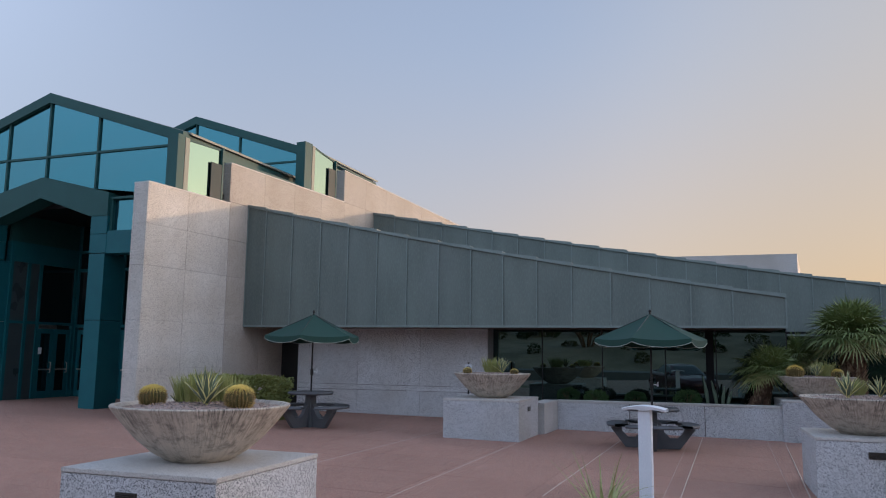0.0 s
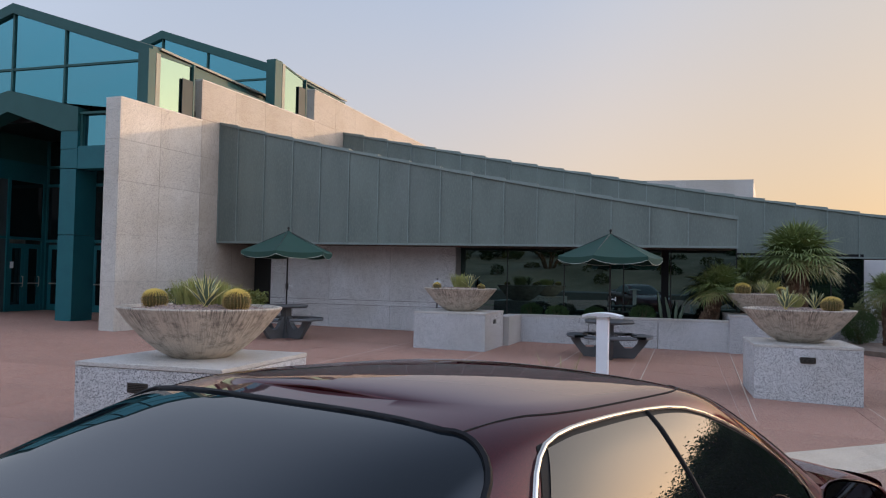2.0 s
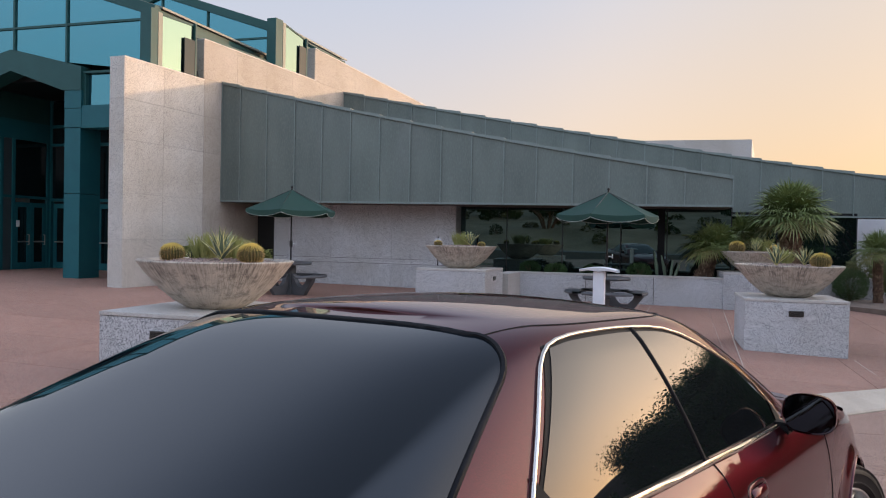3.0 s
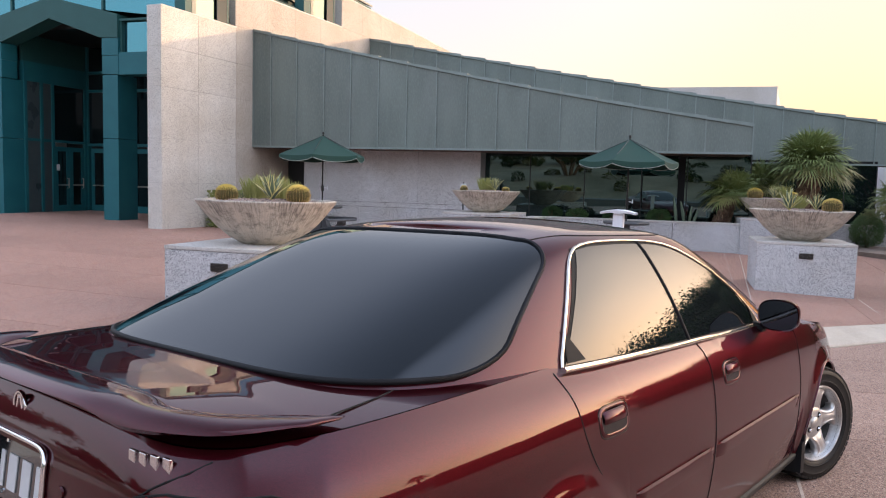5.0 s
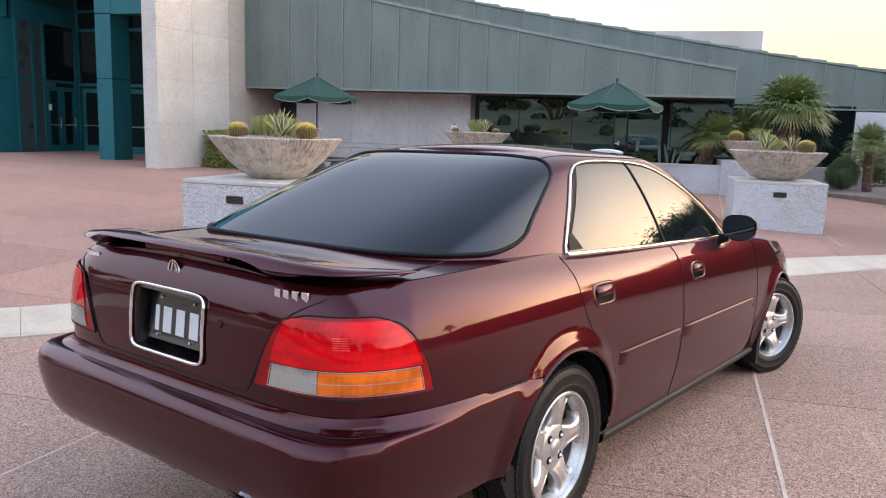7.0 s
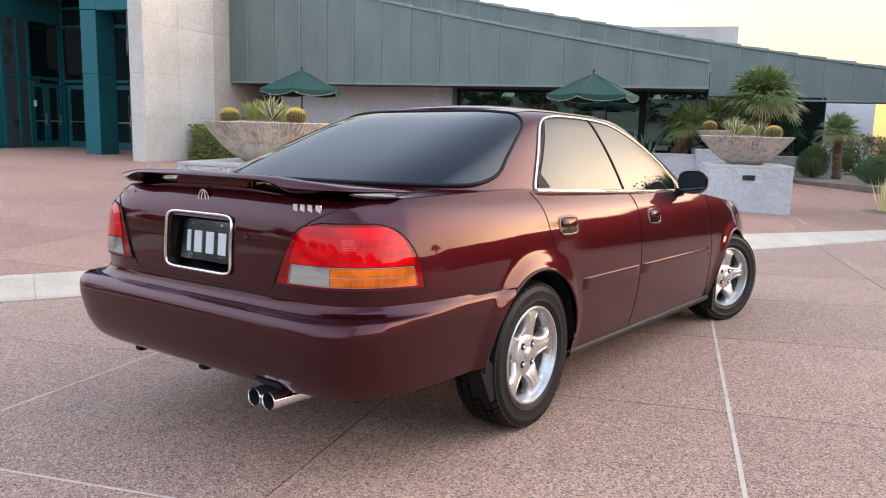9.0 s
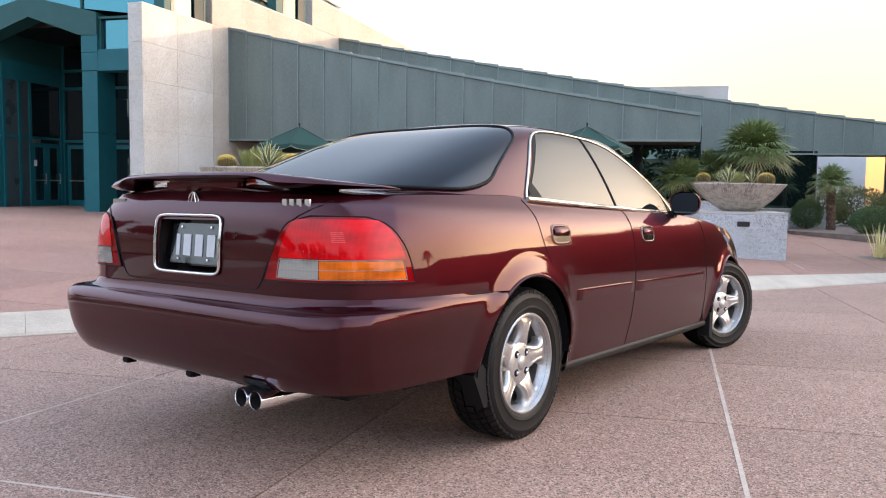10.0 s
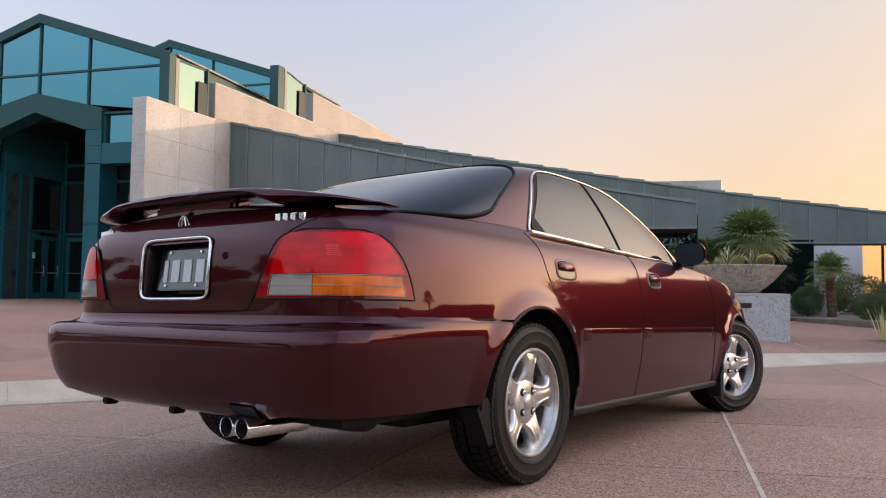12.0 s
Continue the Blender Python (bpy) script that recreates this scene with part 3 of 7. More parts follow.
def window_band(name, m, x0, x1, z0, z1, bars, label, posts=()):
    w = thing(name, m, label, "window", kind="structure")
    xs = [x0] + list(bars) + [x1]
    for a, b in zip(xs, xs[1:]):
        part("pane", boxed(a + 0.004, b - 0.004, 0.02, 0.035, z0 + 0.05, z1 - 0.03), M["glass_band"], w)
    for s in xs:
        part("mullion", boxed(s - 0.012, s + 0.012, -0.004, 0.06, z0, z1), M["steel_and_shade"], w)
    for s in posts:
        part("post", boxed(s - 0.09, s + 0.09, -0.15, 0.06, z0 - 0.6, z1), M["black"], w)
    part("window_frame", boxed(x0, x1, -0.01, 0.07, z1 - 0.03, z1 + 0.08), M["black"], w)
    part("window_sill", boxed(x0, x1, -0.02, 0.08, z0 - 0.1, z0 + 0.05), M["steel_and_shade"], w)
    return w


window_band("window_1", FW, 6.6, 13.9, 0.45, 2.42, [8.0, 9.55, 11.1, 12.3], "dark glazed window band reflecting the street", posts=(12.15,))
window_band("window_2", along(-0.4, 25.8, FASCIA_DEG), 6.0, 11.5, 0.3, 2.42, [7.6, 9.2, 10.6], "dark glazed window band under the rear canopy")
# the unlit room behind the glazing is put into this wall's colour
tagged(part("wall_inner", boxed(0.0, 14.0, 0.9, 1.1, -0.2, 3.0), M["steel_and_shade"], m=FW), "wall behind the glazing, coloured dark for the unlit room", "wall", kind="structure")

# ---- entrance hall: two glazed gables ----
G_DEG = -13.0
FGA = along(-13.84, 19.68, G_DEG)           # x along the front from the ridge line, y inwards


def gable_hall(name, m, half, ridge, eave, base, depth, label, portal):
    """A glazed gable front with teal frames; half its width, ridge and eave heights."""
    hall = thing(name, m, label, "building", kind="structure")
    rise = (ridge - eave) / half
    z_at = lambda x: ridge - rise * abs(x)
    fr = 0.26
    for s in (-1, 1):
        bm = bmesh.new()
        plate(bm, [(0, ridge), (s * half, eave), (s * half, eave - fr * 1.1), (0, ridge - fr * 1.1)], -0.06, 0.2)
        part("gable_frame", bm, M["teal_dark"], hall)
        part("corner_column", boxed(s * half - (0.29 if s > 0 else 0.0), s * half + (0.0 if s > 0 else 0.29), -0.062, 0.22, base, eave - fr), M["teal_dark"], hall)
        roof = bmesh.new()
        plate(roof, [(0, ridge + 0.02), (s * (half + 0.06), eave + 0.02), (s * (half + 0.06), eave - 0.04), (0, ridge - 0.04)], 0.2, depth)
        part("roof", roof, M["olive"], hall)
        part("side_wall", boxed(s * half - 0.1, s * half - 0.02, 0.22, depth, base, eave - 0.06), M["teal_dark"], hall)
    zh = eave - 0.32
    cols = [-half + 0.3, -half * 0.64, -half * 0.32, 0.0, half * 0.385, half - 0.25]
    lo = (lambda x: base) if not portal else (lambda x: max(5.76, 6.5 - 0.232 * abs(x)))
    for a, b in zip(cols, cols[1:]):
        g = 0.028
        top = [(b - g, z_at(b) - fr), (a + g, z_at(a) - fr)]
        if min(top[0][1], top[1][1]) < zh + 0.05:
            top = [(b - g, max(top[0][1], zh + 0.03)), (a + g, max(top[1][1], zh + 0.03))]
        part("pane", plate(bmesh.new(), [(a + g, zh + 0.02), (b - g, zh + 0.02)] + top, 0.05, 0.07), M["glass_sky"], hall)
        part("pane", plate(bmesh.new(), [(a + g, lo(a)), (b - g, lo(b)), (b - g, zh - 0.02), (a + g, zh - 0.02)], 0.05, 0.07), M["glass_sky"], hall)
    for x in cols[1:-1]:
        part("mullion", boxed(x - 0.03, x + 0.03, 0.0, 0.1, lo(x), z_at(x) - fr), M["teal_dark"], hall)
    part("transom", boxed(-half + 0.3, half - 0.3, 0.005, 0.095, zh - 0.03, zh + 0.03), M["teal_dark"], hall)
    return hall


hall_1 = gable_hall("entrance_hall", FGA, 4.72, 8.97, 7.42, 4.6, 7.0, "teal-framed glazed entrance gable of the hall", True)
hall_2 = gable_hall("second_hall", along(-12.35, 25.76, G_DEG), 4.9, 10.15, 8.5, 6.8, 5.0, "second teal-framed glazed gable behind the entrance", False)

# side glazing of both halls, pale in the evening light
for x0, x1, z0, zt0, zt1, zd, cw in ((1.28, 2.5, 5.6, 7.0, 7.03, 6.62, 0.2), (6.83, 8.04, 6.7, 8.2, 8.0, 7.72, 0.34)):
    w = thing("side_glazing", FB, "pale reflective side glazing beside the stone wall", "window", kind="structure")
    part("pane", plate(bmesh.new(), [(x0, z0), (x1, z0), (x1, zt1), (x0, zt0)], 0.09, 0.11), M["glass_pale"], w)
    part("dark_panel", boxed(x1 - 0.42, x1 - 0.02, 0.03, 0.06, z0, zd), M["teal_grey"], w, "dark grey-teal panel")
    part("post", boxed(x1 - 0.015, x1 + 0.045, 0.02, 0.2, z0, zt1 + 0.05), M["teal_dark"], w)
    part("top_rail", plate(bmesh.new(), [(x0, zt0 - 0.02), (x1, zt1 - 0.02), (x1, zt1 + 0.03), (x0, zt0 + 0.03)], 0.07, 0.13), M["teal_dark"], w)
    part("jamb", boxed(x0 - 0.15, x0, 0.05, 0.12, z0, zt0 + 0.03), M["olive"], w)
    part("column", boxed(x0 - 0.2 - cw, x0 - 0.153, 0.06, 0.4, z0, zt0 + 0.08), M["teal_dark"], w)
part("eave_beam", plate(bmesh.new(), [(2.55, 6.80), (8.0, 6.80), (8.0, 6.90), (2.55, 6.93)], 0.25, 0.4), M["teal_dark"], tagged(new("eave"), "grey-teal eave beam along the hall roof", "beam", kind="structure"), m=FB)
part("eave_beam", plate(bmesh.new(), [(8.1, 8.01), (11.0, 7.86), (11.0, 7.90), (8.1, 8.05)], 0.2, 0.4), M["teal_dark"], tagged(new("eave"), "thin grey-teal eave edge along the second hall roof", "beam", kind="structure"), m=FB)

# portal: pointed arch, columns, beams, glazed doors deep inside
portal = thing("entrance_portal", FGA, "deep teal entrance portal with pointed arch and square columns", "entrance", kind="structure")
for s in (-1, 1):
    part("arch_limb", plate(bmesh.new(), [(0, 6.49), (s * 2.42, 5.92), (s * 2.42, 5.28), (s * 1.8, 5.3), (0, 5.9)], -0.1, 0.5), M["teal_dark"], portal)
    x0, x1 = (1.86, 2.42) if s > 0 else (-2.42, -1.86)
    part("column_head", boxed(x0, x1, -0.08, 0.5, 4.80, 5.285), M["teal"], portal)
    part("column_neck", boxed(x0 - 0.0, x1, -0.07, 0.48, 4.28, 4.79), M["teal"], portal)
    part("column", boxed(x0 + 0.0, x1 - 0.03, -0.06, 0.7, 2.49, 4.26), M["teal"], portal)
    part("column", boxed(x0 + 0.0, x1 - 0.03, -0.06, 0.7, 0.1, 2.475), M["teal"], portal)
    bx0, bx1 = (2.42, 4.9) if s > 0 else (-4.9, -2.42)
    part("side_beam", boxed(bx0, bx1, -0.06, 0.4, 4.26, 4.87), M["teal"], portal)
    part("pane", boxed(min(bx0, bx1) + 0.06, max(bx0, bx1) - 0.06, 0.1, 0.12, 4.9, 5.72), M["glass_sky"], portal)
    part("sill_beam", boxed(bx0, bx1, -0.03, 0.3, 5.74, 5.8), M["teal_dark"], portal)
    part("mullion", boxed(s * 2.46 - 0.04, s * 2.46 + 0.04, 0.0, 0.2, 4.87, 5.74), M["teal_dark"], portal)
    part("reveal", boxed(s * 4.97 - 0.08, s * 4.97 + 0.08, 0.4, 5.5, 0.0, 5.9), M["granite_cap"], portal)
# porch ceiling coloured near black for the shade inside
part("ceiling", boxed(-5.3, 5.3, 0.5, 5.6, 5.7, 5.9), M["steel_and_shade"], portal)


def door_leaf(x, w, parent, m=None):
    """A framed glass door; y is its depth in the porch."""
    y = 3.25
    d = part("door", boxed(x, x + 0.13, y, y + 0.05, 0.2, 2.32), M["teal"], parent, m=m)
    for q in ((x + w - 0.13, x + w, 0.2, 2.32), (x + 0.132, x + w - 0.132, 0.2, 0.42), (x + 0.132, x + w - 0.132, 2.18, 2.32)):
        part("door_rail", boxed(q[0], q[1], y, y + 0.05, q[2], q[3]), M["teal"], d)
    part("pane", boxed(x + 0.125, x + w - 0.125, y + 0.02, y + 0.03, 0.4, 2.2), M["glass_dark"], d)
    part("push_rail", boxed(x + 0.1, x + w - 0.1, y - 0.05, y - 0.02, 1.06, 1.1), M["alloy_rail"], d, "bright push rail")
    part("handle", tube(bmesh.new(), [(x + w - 0.1, y, 0.98), (x + w - 0.1, y - 0.06, 0.98), (x + w - 0.1, y - 0.06, 1.3), (x + w - 0.1, y, 1.3)], 0.012, 6), M["alloy_rail"], d, "bright pull handle")
    return d


M["alloy_rail"] = plain("satin_metal", (0.5, 0.48, 0.44), 0.3, 1.0)
M["frosted"] = surface("grey_spandrel_glass", (0.045, 0.062, 0.066), (0.06, 0.078, 0.08), 1.5, 0.3, relief=0)
# back of the porch
for x in (-1.70, -0.81, 0.07, 0.98, 2.0, 2.9):
    door_leaf(x, 0.86 if x < 0 else 0.9, portal)
for x in (-1.83, 0.025, 1.94, 3.85, 4.85):
    part("frame_post", boxed(x - 0.045, x + 0.045, 3.22, 3.36, 0.1, 5.7), M["teal"], portal)
for z in (2.40, 4.20, 4.80):
    part("frame_rail", boxed(-1.86, 4.9, 3.225, 3.355, z, z + 0.09), M["teal"], portal)
for a, b in ((-1.78, -0.02), (0.07, 1.89), (1.99, 3.8), (3.9, 4.8)):
    for z0, z1 in ((2.5, 4.19), (4.3, 4.79), (4.9, 5.68)):
        part("pane", boxed(a, b, 3.28, 3.29, z0, z1), M["glass_dark"], portal)
part("pane", boxed(3.9, 4.8, 3.28, 3.29, 0.2, 2.39), M["glass_dark"], portal)
part("notice", boxed(0.96, 1.12, 3.235, 3.245, 1.55, 1.75), M["paper"], portal, "white paper notice on the door")
# left side of the porch: beam, spandrel glass, a pair of doors
part("side_beam", boxed(-2.05, -1.84, 0.7, 3.22, 4.28, 4.88), M["teal"], portal)
for y in (0.75, 1.36, 1.80, 3.16):
    part("frame_post", boxed(-1.92, -1.83, y - 0.05, y + 0.05, 0.1, 4.28), M["teal"], portal)
part("frame_rail", boxed(-1.915, -1.835, 0.8, 3.11, 2.45, 2.53), M["teal"], portal)
part("frame_rail", boxed(-1.915, -1.835, 0.8, 1.75, 0.1, 0.2), M["teal"], portal)
for y0, y1 in ((0.8, 1.31), (1.41, 1.75)):
    for z0, z1 in ((0.2, 2.45), (2.53, 4.28)):
        part("pane", boxed(-1.885, -1.875, y0, y1, z0, z1), M["frosted"], portal, "grey spandrel glass")
part("pane", boxed(-1.885, -1.875, 1.85, 3.11, 2.53, 4.28), M["glass_dark"], portal)
for x in (0.0, 0.63):
    door_leaf(x, 0.61, portal, Matrix.Translation((-1.86, 1.86, 0)) @ pose(0, 0, 0, 0, 0, 90) @ Matrix.Translation((0, -3.25, 0)))
part("notice", boxed(-1.835, -1.825, 1.9, 2.02, 1.55, 1.75), M["paper"], portal, "white paper notice on the door")
part("side_infill", boxed(-2.0, -1.9, 0.7, 3.4, 4.88, 5.7), M["teal_dark"], portal)
# back wall coloured near black, as the porch's depth lies in shade
part("back_wall", boxed(-5.6, 5.6, 5.4, 5.6, 0.0, 6.0), M["steel_and_shade"], portal)

# distant parts of the building
tagged(part("wall_far", prism(bmesh.new(), [(6.7, 45.1), (14.0, 43.7), (17.5, 54), (8.5, 57)], -0.5, 7.36), M["pale_granite"]), "plain grey stone block rising behind the roofs", "building", kind="structure")
far_hall = thing("far_wing", along(13.2, 25.0, -4), "white rendered wing with tall window beyond the canopy", "building", kind="structure")
M["render"] = surface("pale_render", (0.82, 0.82, 0.83), (0.76, 0.76, 0.77), 2, 0.8)
# the sunset's gold is put into the colour of the clear glass
M["glass_sunset"] = plain("sunset_gold_glass", (1.0, 0.84, 0.62), 0.0, trans=1.0, ior=1.08)
part("wall", boxed(-1.5, 1.15, 3.0, 3.3, -0.6, 3.2), M["render"], far_hall)
part("wall", boxed(4.2, 14.0, 3.0, 3.3, -0.6, 3.2), M["render"], far_hall)
pane = part("window", boxed(1.15, 4.2, 3.1, 3.11, -0.6, 3.2), M["glass_sunset"], far_hall, "clear window with the sunset's gold put into its glass")
pane.visible_shadow = False
for x in (1.9, 2.9):
    part("mullion", boxed(x, x + 0.07, 3.06, 3.16, -0.6, 3.2), M["steel_and_shade"], far_hall)
part("roof", boxed(-1.5, 30.0, 2.9, 6.0, 3.2, 3.55), M["granite_cap"], far_hall)


# ---- the car ----
def paint(name):
    m, nt, p = tree(name)
    v = coords(nt)
    fl = nt.nodes.new("ShaderNodeTexVoronoi")
    nt.links.new(v, fl.inputs["Vector"])
    fl.inputs["Scale"].default_value = 900.0
    sep = nt.nodes.new("ShaderNodeSeparateColor")
    nt.links.new(fl.outputs["Color"], sep.inputs["Color"])
    col = mix_col(nt, (0.035, 0.0029, 0.0052), (0.058, 0.0051, 0.0085), ramp_out(nt, sep.outputs["Red"], 0.3, 0.9))
    nt.links.new(col, p.inputs["Base Color"])
    p.inputs["Metallic"].default_value, p.inputs["Roughness"].default_value = 0.85, 0.37
    p.inputs["Specular IOR Level"].default_value = 0.0
    p.inputs["Specular Tint"].default_value = (0.80, 0.54, 0.58, 1.0)
    p.inputs["Coat Weight"].default_value, p.inputs["Coat Roughness"].default_value, p.inputs["Coat IOR"].default_value = 1.0, 0.015, 1.39
    dust = noise_tex(nt, v, 3.0, 6)
    mr = nt.nodes.new("ShaderNodeMapRange")
    mr.inputs["To Min"].default_value, mr.inputs["To Max"].default_value = 0.0, 0.02
    nt.links.new(dust, mr.inputs["Value"])
    nt.links.new(mr.outputs["Result"], p.inputs["Coat Roughness"])
    return m


def tyre_rubber(name):
    m, nt, p = tree(name)
    v = coords(nt)
    nt.links.new(mix_col(nt, (0.0045, 0.0045, 0.005), (0.010, 0.0095, 0.009), ramp_out(nt, noise_tex(nt, v, 9, 5), 0.4, 0.7)), p.inputs["Base Color"])
    p.inputs["Roughness"].default_value = 0.5
    p.inputs["Specular IOR Level"].default_value = 0.22
    bump(nt, p, noise_tex(nt, v, 150, 2), 0.1, 0.002)
    return m


def lens(name, col, ribs=160.0):
    m, nt, p = tree(name)
    cells = nt.nodes.new("ShaderNodeTexWave")
    nt.links.new(coords(nt, (1, 1, 0.6)), cells.inputs["Vector"])
    cells.bands_direction, cells.inputs["Scale"].default_value, cells.inputs["Distortion"].default_value = "Y", 22.0, 1.5
    deep = mix_col(nt, tuple(x * 0.6 for x in col), tuple(min(1, x * 1.15) for x in col), ramp_out(nt, noise_tex(nt, coords(nt, (6, 6, 14)), 1.2, 3), 0.34, 0.62))
    nt.links.new(mix_col(nt, deep, tuple(min(1, x * 1.5) for x in col), mult(nt, ramp_out(nt, cells.outputs["Fac"], 0.5, 0.95), 0.12)), p.inputs["Base Color"])
    p.inputs["Roughness"].default_value, p.inputs["Coat Weight"].default_value, p.inputs["Coat Roughness"].default_value = 0.4, 1.0, 0.004
    p.inputs["Coat IOR"].default_value = 1.38
    p.inputs["Specular IOR Level"].default_value = 0.0
    w = nt.nodes.new("ShaderNodeTexWave")
    nt.links.new(coords(nt), w.inputs["Vector"])
    w.bands_direction, w.inputs["Scale"].default_value = "Z", ribs / 6.28
    p.inputs["Subsurface Weight"].default_value = 0.0
    bump(nt, p, w.outputs["Fac"], 0.12, 0.001)
    return m


M["paint"] = paint("dark_maroon_pearl_paint")
M["chrome"] = plain("chrome", (0.78, 0.78, 0.78), 0.08, 1.0)
M["satin"] = plain("satin_bright_trim", (0.72, 0.66, 0.58), 0.22, 1.0)
M["tyre"] = tyre_rubber("tyre_rubber")
M["alloy"] = surface("silver_alloy", (0.52, 0.505, 0.485), (0.46, 0.45, 0.43), 6, 0.33, 0.8, relief=0.02, coat=0.4)
M["barrel"] = surface("dusty_barrel_metal", (0.16, 0.155, 0.15), (0.09, 0.085, 0.08), 8, 0.5, 0.5, relief=0.02)
M["disc"] = surface("dull_brake_disc", (0.10, 0.095, 0.09), (0.06, 0.055, 0.05), 8, 0.5, 0.6, relief=0.02)
M["carglass"] = plain("tinted_car_glass", (0.006, 0.007, 0.008), 0.0, 0.0, ior=1.5)
M["backlight"] = plain("tinted_rear_glass", (0.006, 0.009, 0.012), 0.0, 0.0, ior=1.44)
M["red_lens"] = lens("red_lens", (0.22, 0.001, 0.003))
M["dull_red"] = plain("dull_red_lens", (0.11, 0.003, 0.005), 0.35, spec=0.2)
M["brake_lens"] = lens("bright_red_lens", (0.56, 0.0012, 0.005))
M["reflector"] = lens("pale_red_reflector", (0.85, 0.05, 0.05))
M["amber_lens"] = lens("amber_lens", (0.64, 0.13, 0.010))
M["clear_lens"] = lens("clear_lens", (0.28, 0.255, 0.22))
M["seam_gap"] = plain("panel_gap", (0.004, 0.003, 0.003), 0.9)
M["plate"] = plain("number_board", (0.010, 0.012, 0.014), 0.2, 0.0, coat=1.0)
M["bars"] = plain("pale_bars", (0.52, 0.52, 0.515), 0.4)
M["sill"] = plain("grey_sill_moulding", (0.016, 0.015, 0.0145), 0.5, spec=0.22)
M["exhaust_in"] = plain("sooty_pipe", (0.01, 0.009, 0.008), 0.8)
M["mirror"] = plain("mirror_glass", (0.05, 0.055, 0.065), 0.02, 1.0)
M["trim_gloss"] = plain("dark_gloss_plastic", (0.006, 0.004, 0.004), 0.15)

XM, NN = 1.35, 8.0


def lerp(x, pts):
    """Smooth interpolation through (x, value) points."""
    if x <= pts[0][0]:
        return pts[0][1]
    for i in range(len(pts) - 1):
        (a, va), (b, vb) = pts[i], pts[i + 1]
        if x <= b:
            m0 = (vb - pts[i - 1][1]) / (b - pts[i - 1][0]) if i else (vb - va) / (b - a)
            m1 = (pts[i + 2][1] - va) / (pts[i + 2][0] - a) if i + 2 < len(pts) else (vb - va) / (b - a)
            t, h = (x - a) / (b - a), b - a
            return va * (2 * t**3 - 3 * t**2 + 1) + h * m0 * (t**3 - 2 * t**2 + t) + vb * (3 * t**2 - 2 * t**3) + h * m1 * (t**3 - t**2)
    return pts[-1][1]


REAR = [(0.58, -1.034), (0.66, -1.038), (0.75, -1.041), (0.84, -1.038), (0.90, -1.029), (0.94, -1.012), (0.975, -0.985), (1.0, -0.955), (1.03, -0.9)]
FRONT = [(0.2, 3.70), (0.35, 3.76), (0.55, 3.80), (0.7, 3.74), (0.8, 3.62), (0.9, 3.4), (1.03, 3.2)]
WIDE = [(0.2, 0.83), (0.27, 0.842), (0.4, 0.868), (0.55, 0.884), (0.65, 0.886), (0.78, 0.876), (0.86, 0.863), (0.915, 0.845), (0.955, 0.818), (1.0, 0.772), (1.04, 0.74)]
SHOULDER = [(-1.04, 0.975), (-0.8, 0.99), (-0.4, 1.005), (0.15, 1.015), (0.7, 1.0), (1.3, 0.985), (1.9, 0.965), (2.4, 0.925), (3.0, 0.86), (3.5, 0.78), (3.8, 0.70)]


def hull(phi, z, rear=REAR, wide=WIDE, xm=XM, n=NN, front=FRONT):
    """A point of the outline at height z; phi runs 0 at the tail, 1 at the widest, 2 at the nose."""
    a = phi * math.pi / 2
    c, s = math.cos(a), math.sin(a)
    n = n if c > 0 or n < 6 else 4.6
    reach = (xm - lerp(z, rear)) if c > 0 else (lerp(z, front) - xm)
    return Vector((xm - math.copysign(abs(c) ** (2 / n), c) * reach, -lerp(z, wide) * abs(s) ** (2 / n), z))


def phi_at_x(x, z, rear=REAR, xm=XM, n=NN, front=FRONT):
    reach = (xm - lerp(z, rear)) if x < xm else (lerp(z, front) - xm)
    n = n if x < xm or n < 6 else 4.6
    c = min(1.0, abs(x - xm) / reach) ** (n / 2)
    a = math.acos(c)
    return (a if x < xm else math.pi - a) / (math.pi / 2)


def phi_at_y(y, z, wide=WIDE, n=NN):
    return math.asin(min(1.0, (abs(y) / lerp(z, wide)) ** (n / 2))) / (math.pi / 2)


def hull_n(phi, z, **k):
    d = 0.004
    a, b = hull(max(phi - d, 0.0001), z, **k), hull(min(phi + d, 1.9999), z, **k)
    u, v = hull(phi, z - 0.004, **k), hull(phi, z + 0.004, **k)
    nrm = (b - a).cross(v - u)
    mid = Vector((XM, 0, z))
    nrm.normalize()
    return nrm if nrm.dot(hull(phi, z, **k) - mid) > 0 else -nrm


def off(phi, z, d, left=False, **k):
    """A point d outside the body, on the right flank or its mirror image."""
    p = hull(phi, z, **k) + hull_n(phi, z, **k) * d
    return Vector((p.x, -p.y, p.z)) if left else p


def grid_mesh(rows, mirror=False, close=False):
    """Faces between rows of points."""
    bm = bmesh.new()
    vs = [[bm.verts.new((p.x, -p.y, p.z) if mirror else p) for p in row] for row in rows]
    for a, b in zip(vs, vs[1:]):
        for i in range(len(a) - (0 if close else 1)):
            j = (i + 1) % len(a)
            f = (a[i], a[j], b[j], b[i])
            if len({tuple(round(c, 6) for c in v.co) for v in f}) > 2:
                bm.faces.new(f if not mirror else f[::-1])
    bmesh.ops.remove_doubles(bm, verts=bm.verts[:], dist=1e-5)
    return bm


CAR_M = Matrix.Translation((-0.782, 0.767, lot_z(0, 0.767))) @ Vector((0, 0, 1)).rotation_difference(Vector((0, 0.038, 1))).to_matrix().to_4x4() @ pose(0, 0, 0, 0, 0, 56.61)
car = thing("sedan_car", CAR_M, "dark maroon four-door sedan with rear spoiler, parked on the drive", "car")

ARCH_R, HUB_Z, WB = 0.372, 0.312, 2.84


